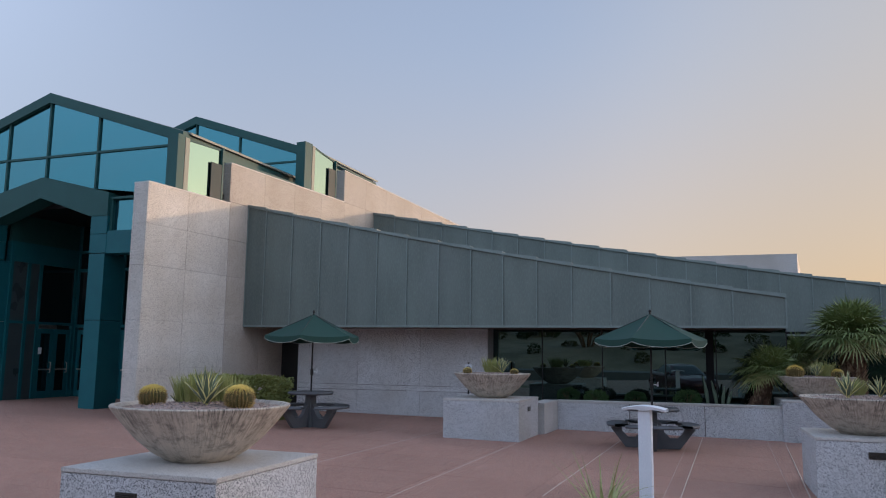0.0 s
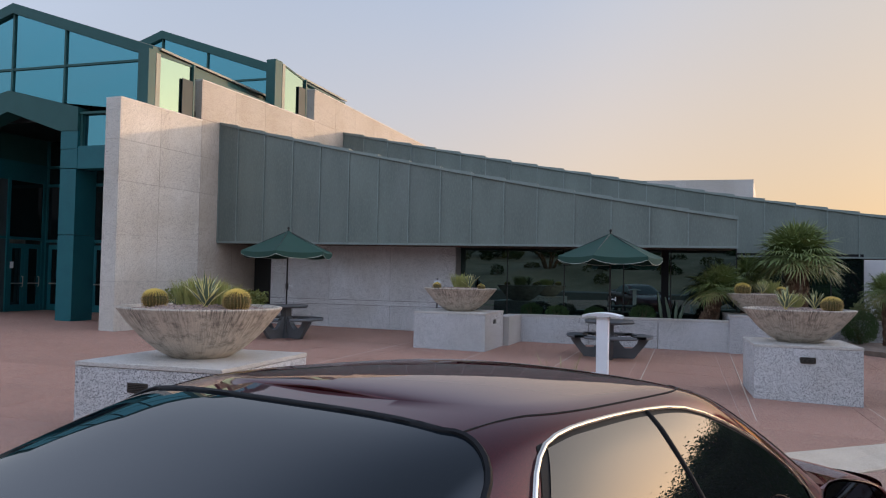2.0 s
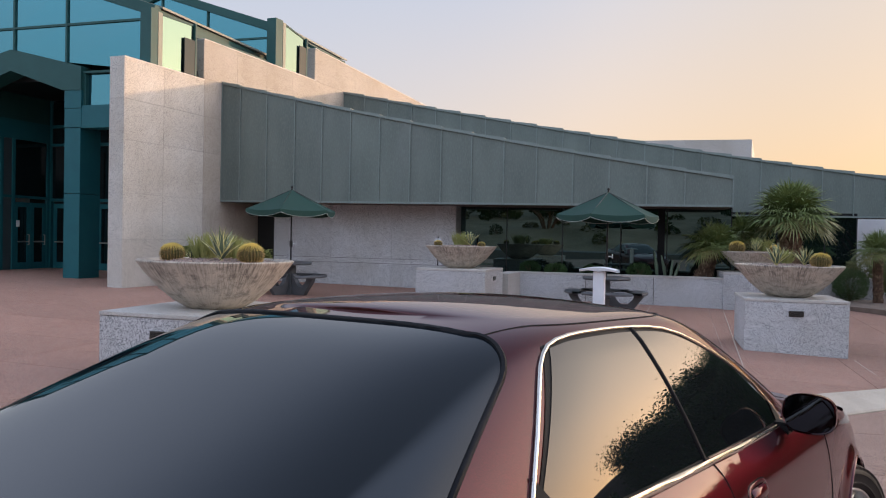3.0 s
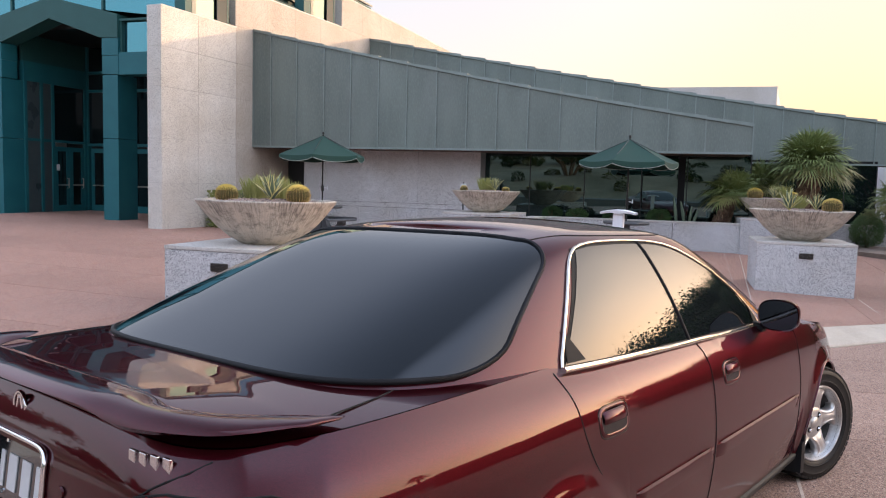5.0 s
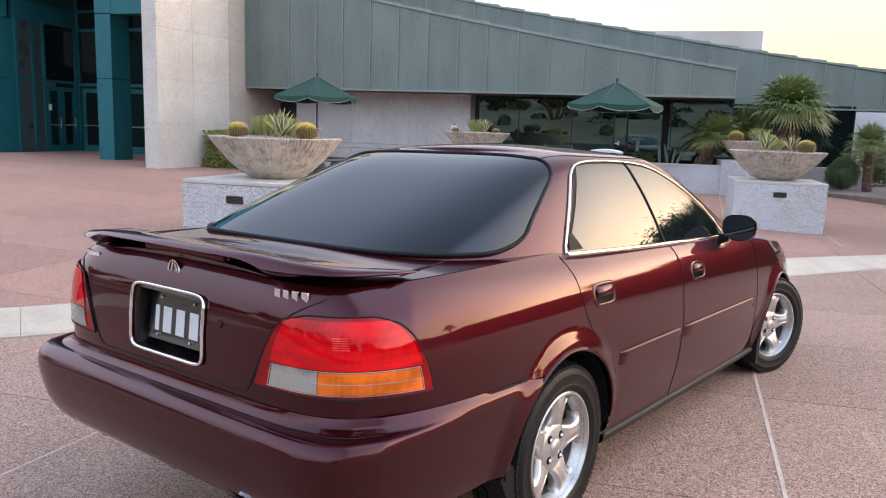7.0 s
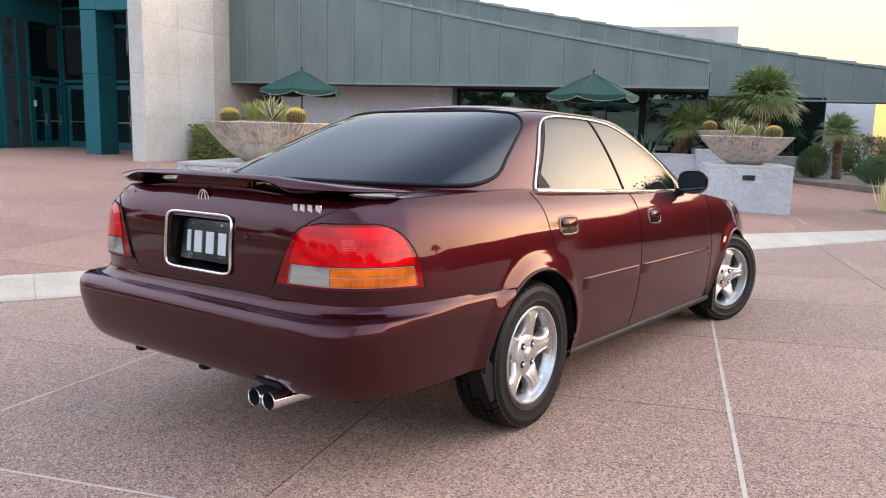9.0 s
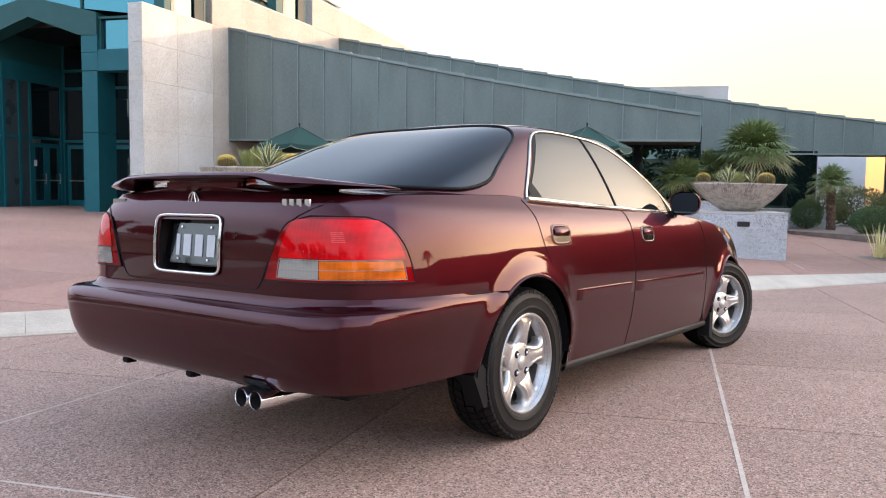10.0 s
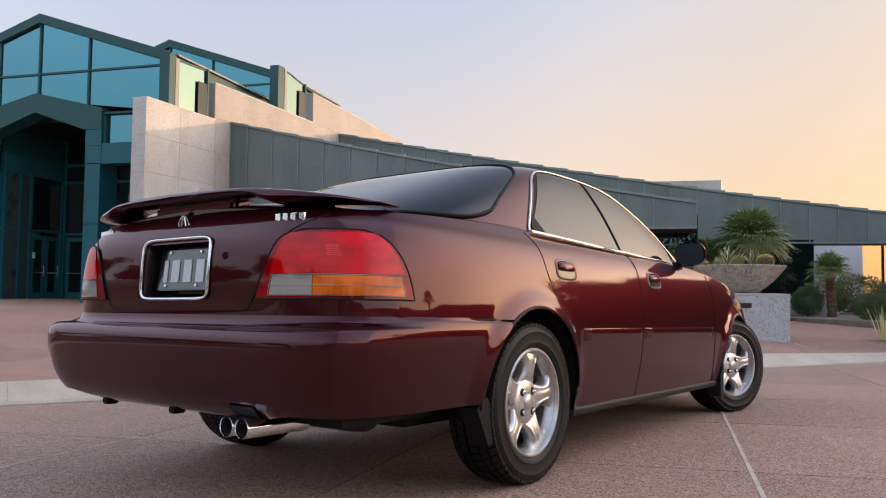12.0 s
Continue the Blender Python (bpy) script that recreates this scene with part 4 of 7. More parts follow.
def arch(x):
    z = 0.245
    for c in (0.0, WB):
        if abs(x - c) < ARCH_R:
            z = max(z, HUB_Z + math.sqrt(ARCH_R**2 - (x - c) ** 2) * 1.0)
    return z


# columns of the flank grid: tail, corner, flank
ys = [0.0, 0.03, 0.06, 0.09, 0.12, 0.15, 0.18, 0.21, 0.24, 0.27, 0.30, 0.34, 0.38, 0.42, 0.46, 0.5, 0.54, 0.58, 0.62, 0.65, 0.68, 0.71, 0.735, 0.757]
phis = [phi_at_y(y, 0.8) for y in ys]
x = -0.80
xs_flank = []
while x < 3.5:
    near = min(abs(abs(x) - ARCH_R), abs(abs(x - WB) - ARCH_R))
    xs_flank.append(x)
    x += 0.008 if near < 0.03 else 0.022
phis += [p for p in (phi_at_x(x, 0.8) for x in xs_flank) if p > phis[-1] + 1e-4]
phis += [phis[-1] + (2.0 - phis[-1]) * i / 16 for i in range(1, 17)]
NR = 16


def column(phi):
    xx = hull(phi, 0.6).x
    lo = max(arch(xx), 0.635 if xx < -0.19 else 0.245)
    hi = lerp(hull(phi, 0.9).x, SHOULDER)
    return [hull(phi, lo + (hi - lo) * i / NR) for i in range(NR + 1)]


def flare(v):
    """The rolled flare round a wheel arch."""
    for c in (0.0, WB):
        d = (math.hypot(v.x - c, v.z - HUB_Z) - ARCH_R) / 0.085
        if -0.2 < d < 1.0 and v.y < -0.6:
            t = max(0.0, d)
            v.y -= 0.020 * (1 - t) ** 2 * (1 + 2 * t)
    return v


cols = [[flare(v) for v in column(p)] for p in phis]
DOOR_R, DOOR_M, DOOR_F = 0.38, 1.10, 2.28


def rear_door_edge(z):
    """The curved back edge of the rear door: down from the window, round the wheel arch."""
    if z > 0.60:
        return lerp(z, [(0.60, 0.335), (0.66, 0.25), (0.73, 0.175), (0.82, 0.12), (0.9, 0.10), (1.02, 0.085)])
    return lerp(z, [(0.25, 0.36), (0.33, 0.375), (0.45, 0.405), (0.54, 0.385), (0.60, 0.335)])


def lid_edge(z):
    return lerp(z, [(0.655, 0.40), (0.70, 0.425), (0.80, 0.475), (0.895, 0.545), (0.93, 0.60), (0.96, 0.65), (1.03, 0.69)])


def panel_of(c):
    if c.x < -0.6 and abs(c.y) < lid_edge(c.z) and c.z > 0.66:
        if abs(c.y) < 0.185 and 0.703 < c.z < 0.897:
            return None
        return "trunk_lid"
    if c.x > 3.3:
        return "front_bumper"
    if c.x < rear_door_edge(c.z):
        return "rear_quarter"
    if c.x < DOOR_M:
        return "rear_door"
    if c.x < DOOR_F:
        return "front_door"
    return "front_fender"


def deck(x, y, ysh):
    """Height of the boot lid and bonnet."""
    zs = lerp(x, SHOULDER)
    t = min(1.0, abs(y) / max(ysh, 1e-4))
    crown = 0.03 if x < 0.5 else 0.075
    fall = min(1.0, max(0.0, (x + 1.04) / 0.12)) if x < 0.5 else min(1.0, max(0.0, (3.75 - x) / 0.5))
    return zs + crown * fall * (1 - t**2.6)


verts_all, norm_all, faces_all = [], [], []


def add_grid(rows, names):
    base = len(verts_all)
    w = len(rows[0])
    for row in rows:
        verts_all.extend(row)
    for i in range(len(rows) - 1):
        for j in range(w - 1):
            q = (base + i * w + j, base + (i + 1) * w + j, base + (i + 1) * w + j + 1, base + i * w + j + 1)
            c = sum((verts_all[k] for k in q), Vector()) / 4
            nm = names(c)
            if nm and len({tuple(round(t, 5) for t in verts_all[k]) for k in q}) > 2:
                faces_all.append((nm, q))


add_grid(cols, panel_of)
deck_cols = []
for col in cols:
    e = col[-1]
    deck_cols.append([Vector((e.x, e.y * (1 - t), deck(e.x, e.y * (1 - t), -e.y))) for t in (0, 0.03, 0.07, 0.12, 0.18, 0.26, 0.36, 0.48, 0.6, 0.72, 0.84, 0.93, 1.0)])


def deck_name(c):
    if c.x < -0.35:
        return "trunk_lid" if abs(c.y) < 0.68 else "rear_quarter"
    if c.x > 2.3:
        return "hood" if abs(c.y) < 0.7 else "front_fender"
    return "cowl"


add_grid(deck_cols, deck_name)

# bumper shell
B_REAR = [(0.285, -0.80), (0.29, -0.93), (0.31, -1.01), (0.34, -1.055), (0.40, -1.095), (0.48, -1.118), (0.54, -1.126), (0.57, -1.122), (0.586, -1.112), (0.597, -1.098), (0.603, -1.080), (0.632, -1.03)]
B_WIDE = [(0.285, 0.80), (0.31, 0.845), (0.34, 0.858), (0.40, 0.872), (0.50, 0.886), (0.56, 0.892), (0.6, 0.891), (0.62, 0.886), (0.632, 0.876)]
bk = dict(rear=B_REAR, wide=B_WIDE, n=13.0)
bz = [0.285, 0.29, 0.30, 0.31, 0.325, 0.34, 0.355, 0.38, 0.42, 0.46, 0.50, 0.53, 0.555, 0.573, 0.586, 0.596, 0.602, 0.607, 0.612, 0.617, 0.622, 0.627, 0.630, 0.632]
LEDGE = 16
SKIN_PHIS = [phi_at_y(0.82 * q / 160, 0.62) for q in range(161)] + [phi_at_x(-0.95 + 0.8 * q / 160, 0.62) for q in range(161)]
bumper_cols = []
for p in phis:
    if hull(p, 0.5, **bk).x > -0.20:
        break
    xx = hull(p, 0.5, **bk).x
    rise = min(1.0, max(0.0, (-hull(p, 0.5, **bk).y - 0.34) / 0.35))
    foot = 0.29 + 0.045 * rise * rise * (3 - 2 * rise)
    lo = max(foot, arch(xx) if xx > -ARCH_R else foot)
    col = []
    a = hull(p, 0.54, **bk)
    k = min(1.0, max(0.0, (a.x + 1.05) / 0.52))
    for z in bz:
        z = max(z, min(lo, 0.63))
        b = hull(p, z, **bk)
        flat = Vector((a.x, a.y * lerp(z, B_WIDE) / lerp(0.54, B_WIDE), z))
        col.append(flare(b.lerp(flat, k * k * (3 - 2 * k))))
    # the top runs inwards in a shallow hollow up to the tail panel
    nose, kk = col[LEDGE], k * k * (3 - 2 * k)
    near = min(SKIN_PHIS, key=lambda q: (hull(q, 0.62) - nose).length_squared)
    for i, (e, z) in enumerate(((0.2, 0.6035), (0.42, 0.6055), (0.5, 0.6025), (0.58, 0.608), (0.8, 0.615), (0.94, 0.625), (1.0, 0.642))):
        skin = off(near, max(z, 0.60), 0.004)
        low_top = Vector((nose.x + (skin.x - nose.x) * e, nose.y + (skin.y - nose.y) * e, z))
        j = LEDGE + 1 + i
        col[j] = low_top.lerp(col[j], kk) if i < 6 else off(near, 0.640, 0.0025)
    bumper_cols.append(col)
add_grid(bumper_cols, lambda c: "rear_bumper")

# the boot lid rises to its rear edge under the wing
for v in verts_all:
    if v.x < -0.66 and v.z > 0.93 and abs(v.y) < 0.70:
        k = min(1.0, (-0.66 - v.x) / 0.24)
        v.z += 0.022 * (1 - (v.y / 0.70) ** 2) * k * k * (3 - 2 * k) * min(1.0, (v.z - 0.93) / 0.04)

# shading normals of the whole skin, then one mesh for each panel and side
vn = [Vector() for _ in verts_all]
for nm, q in faces_all:
    a, b, c, d = (verts_all[k] for k in q)
    nr = (c - a).cross(d - b)
    for k in q:
        vn[k] += nr
key = {}
for i, v in enumerate(verts_all):
    key.setdefault((round(v.x, 4), round(v.y, 4), round(v.z, 4)), []).append(i)
for ids in key.values():
    s = Vector()
    for i in ids:
        s += vn[i]
    for i in ids:
        vn[i] = s.normalized() if s.length > 1e-12 else Vector((0, 0, 1))


def panel(name, sides):
    """A mesh of the faces of one panel, on the right, the left or both."""
    vmap, vs, ns, fs = {}, [], [], []
    for left in sides:
        for nm, q in faces_all:
            if nm != name:
                continue
            f = []
            for k in q:
                if (left, k) not in vmap:
                    vmap[left, k] = len(vs)
                    v, n_ = verts_all[k], vn[k]
                    vs.append((v.x, -v.y, v.z) if left else tuple(v))
                    ns.append((n_.x, -n_.y, n_.z) if left else tuple(n_))
                f.append(vmap[left, k])
            fs.append(f[::-1] if left else f)
    me = bpy.data.meshes.new(name)
    me.from_pydata(vs, [], fs)
    me.validate()
    # turn outwards
    me.update()
    me.polygons.foreach_set("use_smooth", [True] * len(me.polygons))
    if me.polygons:
        me.normals_split_custom_set_from_vertices(ns)
    me.materials.append(M["paint"])
    ob = new(name, me)
    ob.parent = car
    return ob


# make the skin's normals point outwards
if vn[len(cols) // 2 * (NR + 1)].dot(Vector((0, -1, 0))) < 0:
    faces_all = [(nm, q[::-1]) for nm, q in faces_all]
    vn = [-v for v in vn]

BODY = {}
for nm in ("trunk_lid", "hood", "rear_bumper", "front_bumper", "cowl"):
    BODY[nm] = panel(nm, (False, True))
for nm in ("rear_quarter", "rear_door", "front_door", "front_fender"):
    BODY[nm, 0], BODY[nm, 1] = panel(nm, (False,)), panel(nm, (True,))

# cabin: pillars, roof, glass
C_REAR = [(0.98, -0.66), (1.03, -0.565), (1.1, -0.41), (1.2, -0.16), (1.3, 0.11), (1.35, 0.28), (1.385, 0.46)]
C_FRONT = [(0.98, 2.50), (1.1, 2.22), (1.2, 1.98), (1.3, 1.72), (1.35, 1.56), (1.385, 1.38)]
C_WIDE = [(0.98, 0.785), (1.03, 0.766), (1.1, 0.738), (1.2, 0.692), (1.3, 0.636), (1.34, 0.607), (1.37, 0.570), (1.385, 0.525)]
ck = dict(rear=C_REAR, wide=C_WIDE, xm=1.0, n=4.7, front=C_FRONT)
cpx = dict(rear=C_REAR, xm=1.0, n=4.7, front=C_FRONT)
czs = [0.98, 1.0, 1.03, 1.07, 1.11, 1.15, 1.19, 1.23, 1.27, 1.30, 1.33, 1.35, 1.365, 1.377, 1.385]
cab_cols = []
for i in range(0, 141):
    p = 2.0 * i / 140
    col = [hull(p, z, **ck) for z in czs]
    e = col[-1]
    for t in (0.06, 0.14, 0.25, 0.4, 0.55, 0.7, 0.85, 1.0):
        w = max(0.0, 1 - ((e.x - 0.92) / 0.47) ** 2)
        col.append(Vector((e.x, e.y * (1 - t), 1.385 + 0.043 * w ** 0.5 * (1 - (1 - t) ** 2.0))))
    cab_cols.append(col)
for left in (False, True):
    part("cabin_shell", grid_mesh(cab_cols, mirror=left), M["paint"], car, smooth=40)


def on_cabin(x, z, d, left=False):
    return off(phi_at_x(x, z, **cpx), z, d, left, **ck)


TOP = [(0.46, 1.335), (0.6, 1.35), (0.95, 1.352), (1.2, 1.332), (1.46, 1.255), (1.65, 1.175), (1.81, 1.088), (1.9, 1.0), (1.93, 0.97)]
SILL = [(0.1, 1.000), (0.6, 0.988), (1.1, 0.98), (1.95, 0.968)]


def side_glass(xb0, xb1, xt0, xt1, left, lo=0.012, hi=0.012, d=0.004):
    rows = []
    for j in range(15):
        v = j / 14
        row = []
        for i in range(25):
            u = i / 24
            xb, xt = xb0 + (xb1 - xb0) * u, xt0 + (xt1 - xt0) * u
            zb, zt = lerp(xb, SILL) + lo, lerp(xt, TOP) - hi
            row.append(on_cabin(xb + (xt - xb) * v, max(zb + (zt - zb) * v, zb), d, left))
        rows.append(row)
    return rows


for left in (False, True):
    part("window_frame", grid_mesh(side_glass(0.14, 1.90, 0.462, 1.885, left, 0.002, 0.003, 0.0018)), M["black"], car, "black window frame", smooth=40)
    part("rear_door_glass", grid_mesh(side_glass(0.158, 1.04, 0.482, 0.935, left)), M["carglass"], BODY["rear_door", int(left)], "dark tinted side glass", smooth=40)
    part("front_door_glass", grid_mesh(side_glass(1.065, 1.87, 0.965, 1.86, left)), M["carglass"], BODY["front_door", int(left)], "dark tinted side glass", smooth=40)
    path = [(0.135, 1.0), (0.15, 1.03), (0.20, 1.09), (0.27, 1.165), (0.33, 1.225), (0.37, 1.262), (0.405, 1.291), (0.44, 1.313), (0.48, 1.330), (0.53, 1.341), (0.59, 1.348)] + [(0.66 + 0.1 * k, lerp(0.66 + 0.1 * k, TOP)) for k in range(13)] + [(1.90, 1.0), (1.92, 0.972)]
    part("window_trim", tube(bmesh.new(), [on_cabin(x, z, 0.004, left) for x, z in path], 0.0062, 8), M["satin"], car, "bright satin window surround", smooth=60)
    part("belt_trim", tube(bmesh.new(), [on_cabin(x, lerp(x, SILL), 0.012, left) for x in [0.13 + 0.09 * k for k in range(21)]], 0.0105, 6), M["satin"], car, "bright satin belt moulding", smooth=60)
    part("pillar_strip", tube(bmesh.new(), [on_cabin(1.052 + (0.95 - 1.052) * v, 0.985 + (1.348 - 0.985) * v, 0.004, left) for v in [k / 10 for k in range(11)]], 0.0065, 6), M["black"], car, smooth=60)
    part("quarter_patch", grid_mesh([[on_cabin(0.17 + 0.10 * u * (1 - v) + 0.03 * v, 1.015 + 0.09 * v, 0.006, left) for u in (0, 0.5, 1)] for v in (0, 0.5, 1)]), M["black"], car)
    ditch = [(0.40, 1.350), (0.46, 1.361), (0.52, 1.368), (0.58, 1.372)] + [(0.64 + 0.84 * k / 24, 1.374) for k in range(25)]
    part("roof_seam", tube(bmesh.new(), [off(q, z, -0.0005, left, **ck) for q, z in ditch], 0.0026, 5), M["seam_gap"], car)


def screen(p0, p1, z0, z1, front, d=0.004):
    """The glass of the rear window or windscreen, round both corners."""
    rows = []
    for j in range(25):
        v = 0.5 - 0.5 * math.cos(math.pi * j / 24)
        zv = z0 + (z1 - z0) * v
        squeeze = 1.09 - 0.10 * v if not front else 1.0
        squeeze *= 1 - 0.42 * (1 - math.sqrt(1 - max(0.0, (v - 0.74) / 0.26) ** 2)) - 0.2 * (1 - math.sqrt(1 - max(0.0, (0.2 - v) / 0.2) ** 2))
        row = []
        for i in range(-22, 23):
            u = abs(i) / 22
            p = (p0 * squeeze * u) if not front else (2 - (2 - p0) * squeeze * u)
            z = zv + (0.009 * v * v * (1 - u ** 2) - 0.002 * v * u * u if not front else 0.0)
            row.append(off(max(p, 0.0005), z, d, i < 0, **ck))
        rows.append(row)
    return rows


rear_rows = screen(0.64, 0, 1.028, 1.356, False)
part("rear_window", grid_mesh(rear_rows), M["backlight"], car, "dark tinted rear window", smooth=40)
edge = rear_rows[0] + [r[-1] for r in rear_rows[1:-1]] + rear_rows[-1][::-1] + [r[0] for r in rear_rows[1:-1]][::-1]
part("window_seal", tube(bmesh.new(), edge, 0.008, 6, closed=True), M["black"], car, "black rubber window seal", smooth=60)
part("windscreen", grid_mesh(screen(1.45, 0, 1.0, 1.36, True)), M["carglass"], car, "tinted windscreen", smooth=40)


# seams between panels
def seam(pts, r=0.0024, name="panel_gap"):
    part(name, tube(bmesh.new(), pts, r, 5), M["seam_gap"], car)


for left in (False, True):
    zz = [0.26 + (1.0 - 0.26) * k / 30 for k in range(31)]
    seam([off(phi_at_x(rear_door_edge(z), z), z, 0.0, left) for z in zz])
    seam([off(phi_at_x(DOOR_M - 0.015 + 0.06 * (z - 0.26) * (1 - z) * 2, z), z, 0.0, left) for z in zz])
    seam([off(phi_at_x(lerp(z, [(0.26, 2.35), (0.5, 2.31), (0.9, 2.26), (1.0, 2.2)]), z), z, 0.0, left) for z in zz[:-3]])
    seam([off(phi_at_x(-0.78 + 0.56 * k / 12, 0.634), 0.634, 0.0, left) for k in range(13)], 0.0032)
    lid_line = [off(phi_at_y(0.37 * k / 12, 0.656), 0.656, 0.0005, left) for k in range(13)] + [off(phi_at_y(y, z), z, 0.0005, left) for y, z in ((0.392, 0.659), (0.404, 0.668))]
    seam(lid_line + [off(phi_at_y(lid_edge(z), z), z, 0.0005, left) for z in [0.68 + 0.285 * k / 16 for k in range(17)]])
    groove = [c[LEDGE + 3] for c in bumper_cols if c[LEDGE].x < -0.93]
    seam([Vector((v.x, -v.y if left else v.y, v.z)) for v in groove], 0.0022)
    seam([Vector((x, (1 if left else -1) * lerp(x, [(-1.0, 0.67), (-0.8, 0.685), (-0.5, 0.655), (-0.4, 0.63)]), deck(x, 0.67, 0.8) - 0.0012)) for x in [-0.70 + 0.05 * k for k in range(7)]])
    # wheel-arch lip
    for c in (0.0, WB):
        lip = [off(phi_at_x(c + ARCH_R * math.cos(a), 0.6), HUB_Z + ARCH_R * math.sin(a), 0.019, left) for a in [math.pi * k / 28 for k in range(1, 28)]]
        part("arch_lip", tube(bmesh.new(), lip, 0.008, 6), M["paint"], car, smooth=60)
        sgn = 1 if left else -1
        bm = bmesh.new()
        lathe(bm, [(ARCH_R + 0.004, 0.0), (ARCH_R + 0.004, 0.34), (0.02, 0.34)], 40, axis="y", caps=False)
        for v in bm.verts:
            v.co = Vector((c + v.co.x, sgn * (0.875 - v.co.y), HUB_Z + v.co.z))
        bmesh.ops.delete(bm, geom=[f for f in bm.faces if f.calc_center_median().z < 0.30], context="FACES")
        part("wheel_well", bm, M["black"], car)
    # side moulding, a raised strip with a bright upper line
    for x0, x1 in ((0.415, 1.075), (1.115, 2.262)):
        rows = [[off(phi_at_x(x0 + (x1 - x0) * k / 24, z), z, d if 0 < k < 24 else 0.0005, left) for k in range(25)] for z, d in ((0.545, 0.001), (0.547, 0.010), (0.589, 0.014), (0.597, 0.012), (0.60, 0.001))]
        part("side_moulding", grid_mesh(rows), M["paint"], BODY[("rear_door" if x0 < 1 else "front_door"), int(left)], smooth=50)
    rows = [[off(phi_at_x(0.385 + 2.04 * k / 30, 0.26), 0.26, 0, left) + Vector((0, (1 if left else -1) * d, z - 0.26)) for k in range(31)] for z, d in ((0.215, -0.05), (0.218, 0.0), (0.228, 0.010), (0.246, 0.013), (0.252, 0.010), (0.256, 0.0))]
    part("sill_moulding", grid_mesh(rows), M["sill"], car, "dark grey sill moulding", smooth=50)


def door_handle(x, z, left, door):
    """A squarish rounded bezel, a dark finger recess and a body-coloured flap."""
    def ring(w, h, d):
        out = []
        for k in range(28):
            a = 2 * math.pi * k / 28
            c, q = math.cos(a), math.sin(a)
            zz = z + math.copysign(abs(q) ** 0.5, q) * h
            out.append(off(phi_at_x(x + math.copysign(abs(c) ** 0.5, c) * w, zz), zz, d, left))
        return out
    part("handle_gasket", grid_mesh([ring(0.0945, 0.0485, 0.0), ring(0.094, 0.048, 0.0012), ring(0.091, 0.045, 0.0012)], close=True), M["trim_gloss"], door, "thin black gasket")
    part("handle_surround", grid_mesh([ring(0.092, 0.046, 0.0), ring(0.089, 0.043, 0.0035), ring(0.077, 0.034, 0.0035), ring(0.075, 0.032, 0.001)], close=True), M["paint"], door, smooth=60)
    part("handle_recess", grid_mesh([ring(0.077, 0.034, 0.0025), ring(0.001, 0.001, 0.0025)], close=True), M["trim_gloss"], door, "dark handle recess")
    rows = [[off(phi_at_x(x + dx, z + dz), z + dz, d + e, left) for dx, e in ((-0.068, -0.008), (-0.058, 0.0), (-0.02, 0.003), (0.04, 0.003), (0.06, 0.0), (0.068, -0.006))] for dz, d in ((-0.006, 0.004), (-0.002, 0.012), (0.012, 0.015), (0.027, 0.011), (0.032, 0.004))]
    part("handle", grid_mesh(rows), M["paint"], door, smooth=50)


for left in (False, True):
    door_handle(0.287, 0.850, left, BODY["rear_door", int(left)])
    door_handle(1.305, 0.846, left, BODY["front_door", int(left)])


# tail lamps
def lamp_in(z):
    return lerp(z, [(0.69, 0.435), (0.76, 0.462), (0.83, 0.495), (0.885, 0.53), (0.9, 0.56), (0.912, 0.62)])


def lamp_out(z):
    return lerp(z, [(0.69, -0.728), (0.76, -0.742), (0.82, -0.765), (0.87, -0.80), (0.9, -0.84), (0.912, -0.885)])


def lamp_patch(z0, z1, a, b, d, left):
    """a, b: how far along the lamp, from 0 at its inner to 1 at its outer edge."""
    rows = []
    for j in range(13):
        z = z0 + (z1 - z0) * j / 12
        p0, p1 = phi_at_y(lamp_in(z), z), phi_at_x(lamp_out(z), z)
        rows.append([off(p0 + (p1 - p0) * (a + (b - a) * i / 20), z, d, left) for i in range(21)])
    return rows


for left in (False, True):
    rows = lamp_patch(0.693, 0.911, 0, 1, 0.005, left)
    lamp = part("tail_lamp", grid_mesh(rows), M["red_lens"], car, "red tail lamp with amber and clear sections", smooth=50)
    part("brake_lens", grid_mesh(lamp_patch(0.772, 0.900, 0.035, 0.965, 0.0075, left)), M["brake_lens"], lamp, "bright red brake lens", smooth=50)
    part("turn_lens", grid_mesh(lamp_patch(0.706, 0.766, 0.30, 0.94, 0.008, left)), M["amber_lens"], lamp, "amber turn signal lens")
    part("reverse_lens", grid_mesh(lamp_patch(0.706, 0.766, 0.05, 0.295, 0.008, left)), M["clear_lens"], lamp, "clear reversing lens")
    part("lens_divider", tube(bmesh.new(), lamp_patch(0.735, 0.737, 0.05, 0.94, 0.0085, left)[0], 0.0012, 5), M["clear_lens"], lamp, "thin pale line across the lower lens")
    for k in range(6):
        z = 0.826 + 0.006 * k
        part("reflector_rib", grid_mesh(lamp_patch(z, z + 0.0035, 0.40, 0.52, 0.0082, left)), M["reflector"], lamp, "pale red reflector rib")
    edge = rows[0] + [r[-1] for r in rows[1:-1]] + rows[-1][::-1] + [r[0] for r in rows[1:-1]][::-1]
    part("lamp_gasket", tube(bmesh.new(), edge, 0.0028, 5, closed=True), M["seam_gap"], lamp)
    band = lamp_patch(0.704, 0.768, 0.045, 0.945, 0.0085, left)
    part("lens_rim", tube(bmesh.new(), band[0] + [r[-1] for r in band[1:-1]] + band[-1][::-1] + [r[0] for r in band[1:-1]][::-1], 0.0013, 5, closed=True), M["clear_lens"], lamp, "thin pale edge round the lower lens")

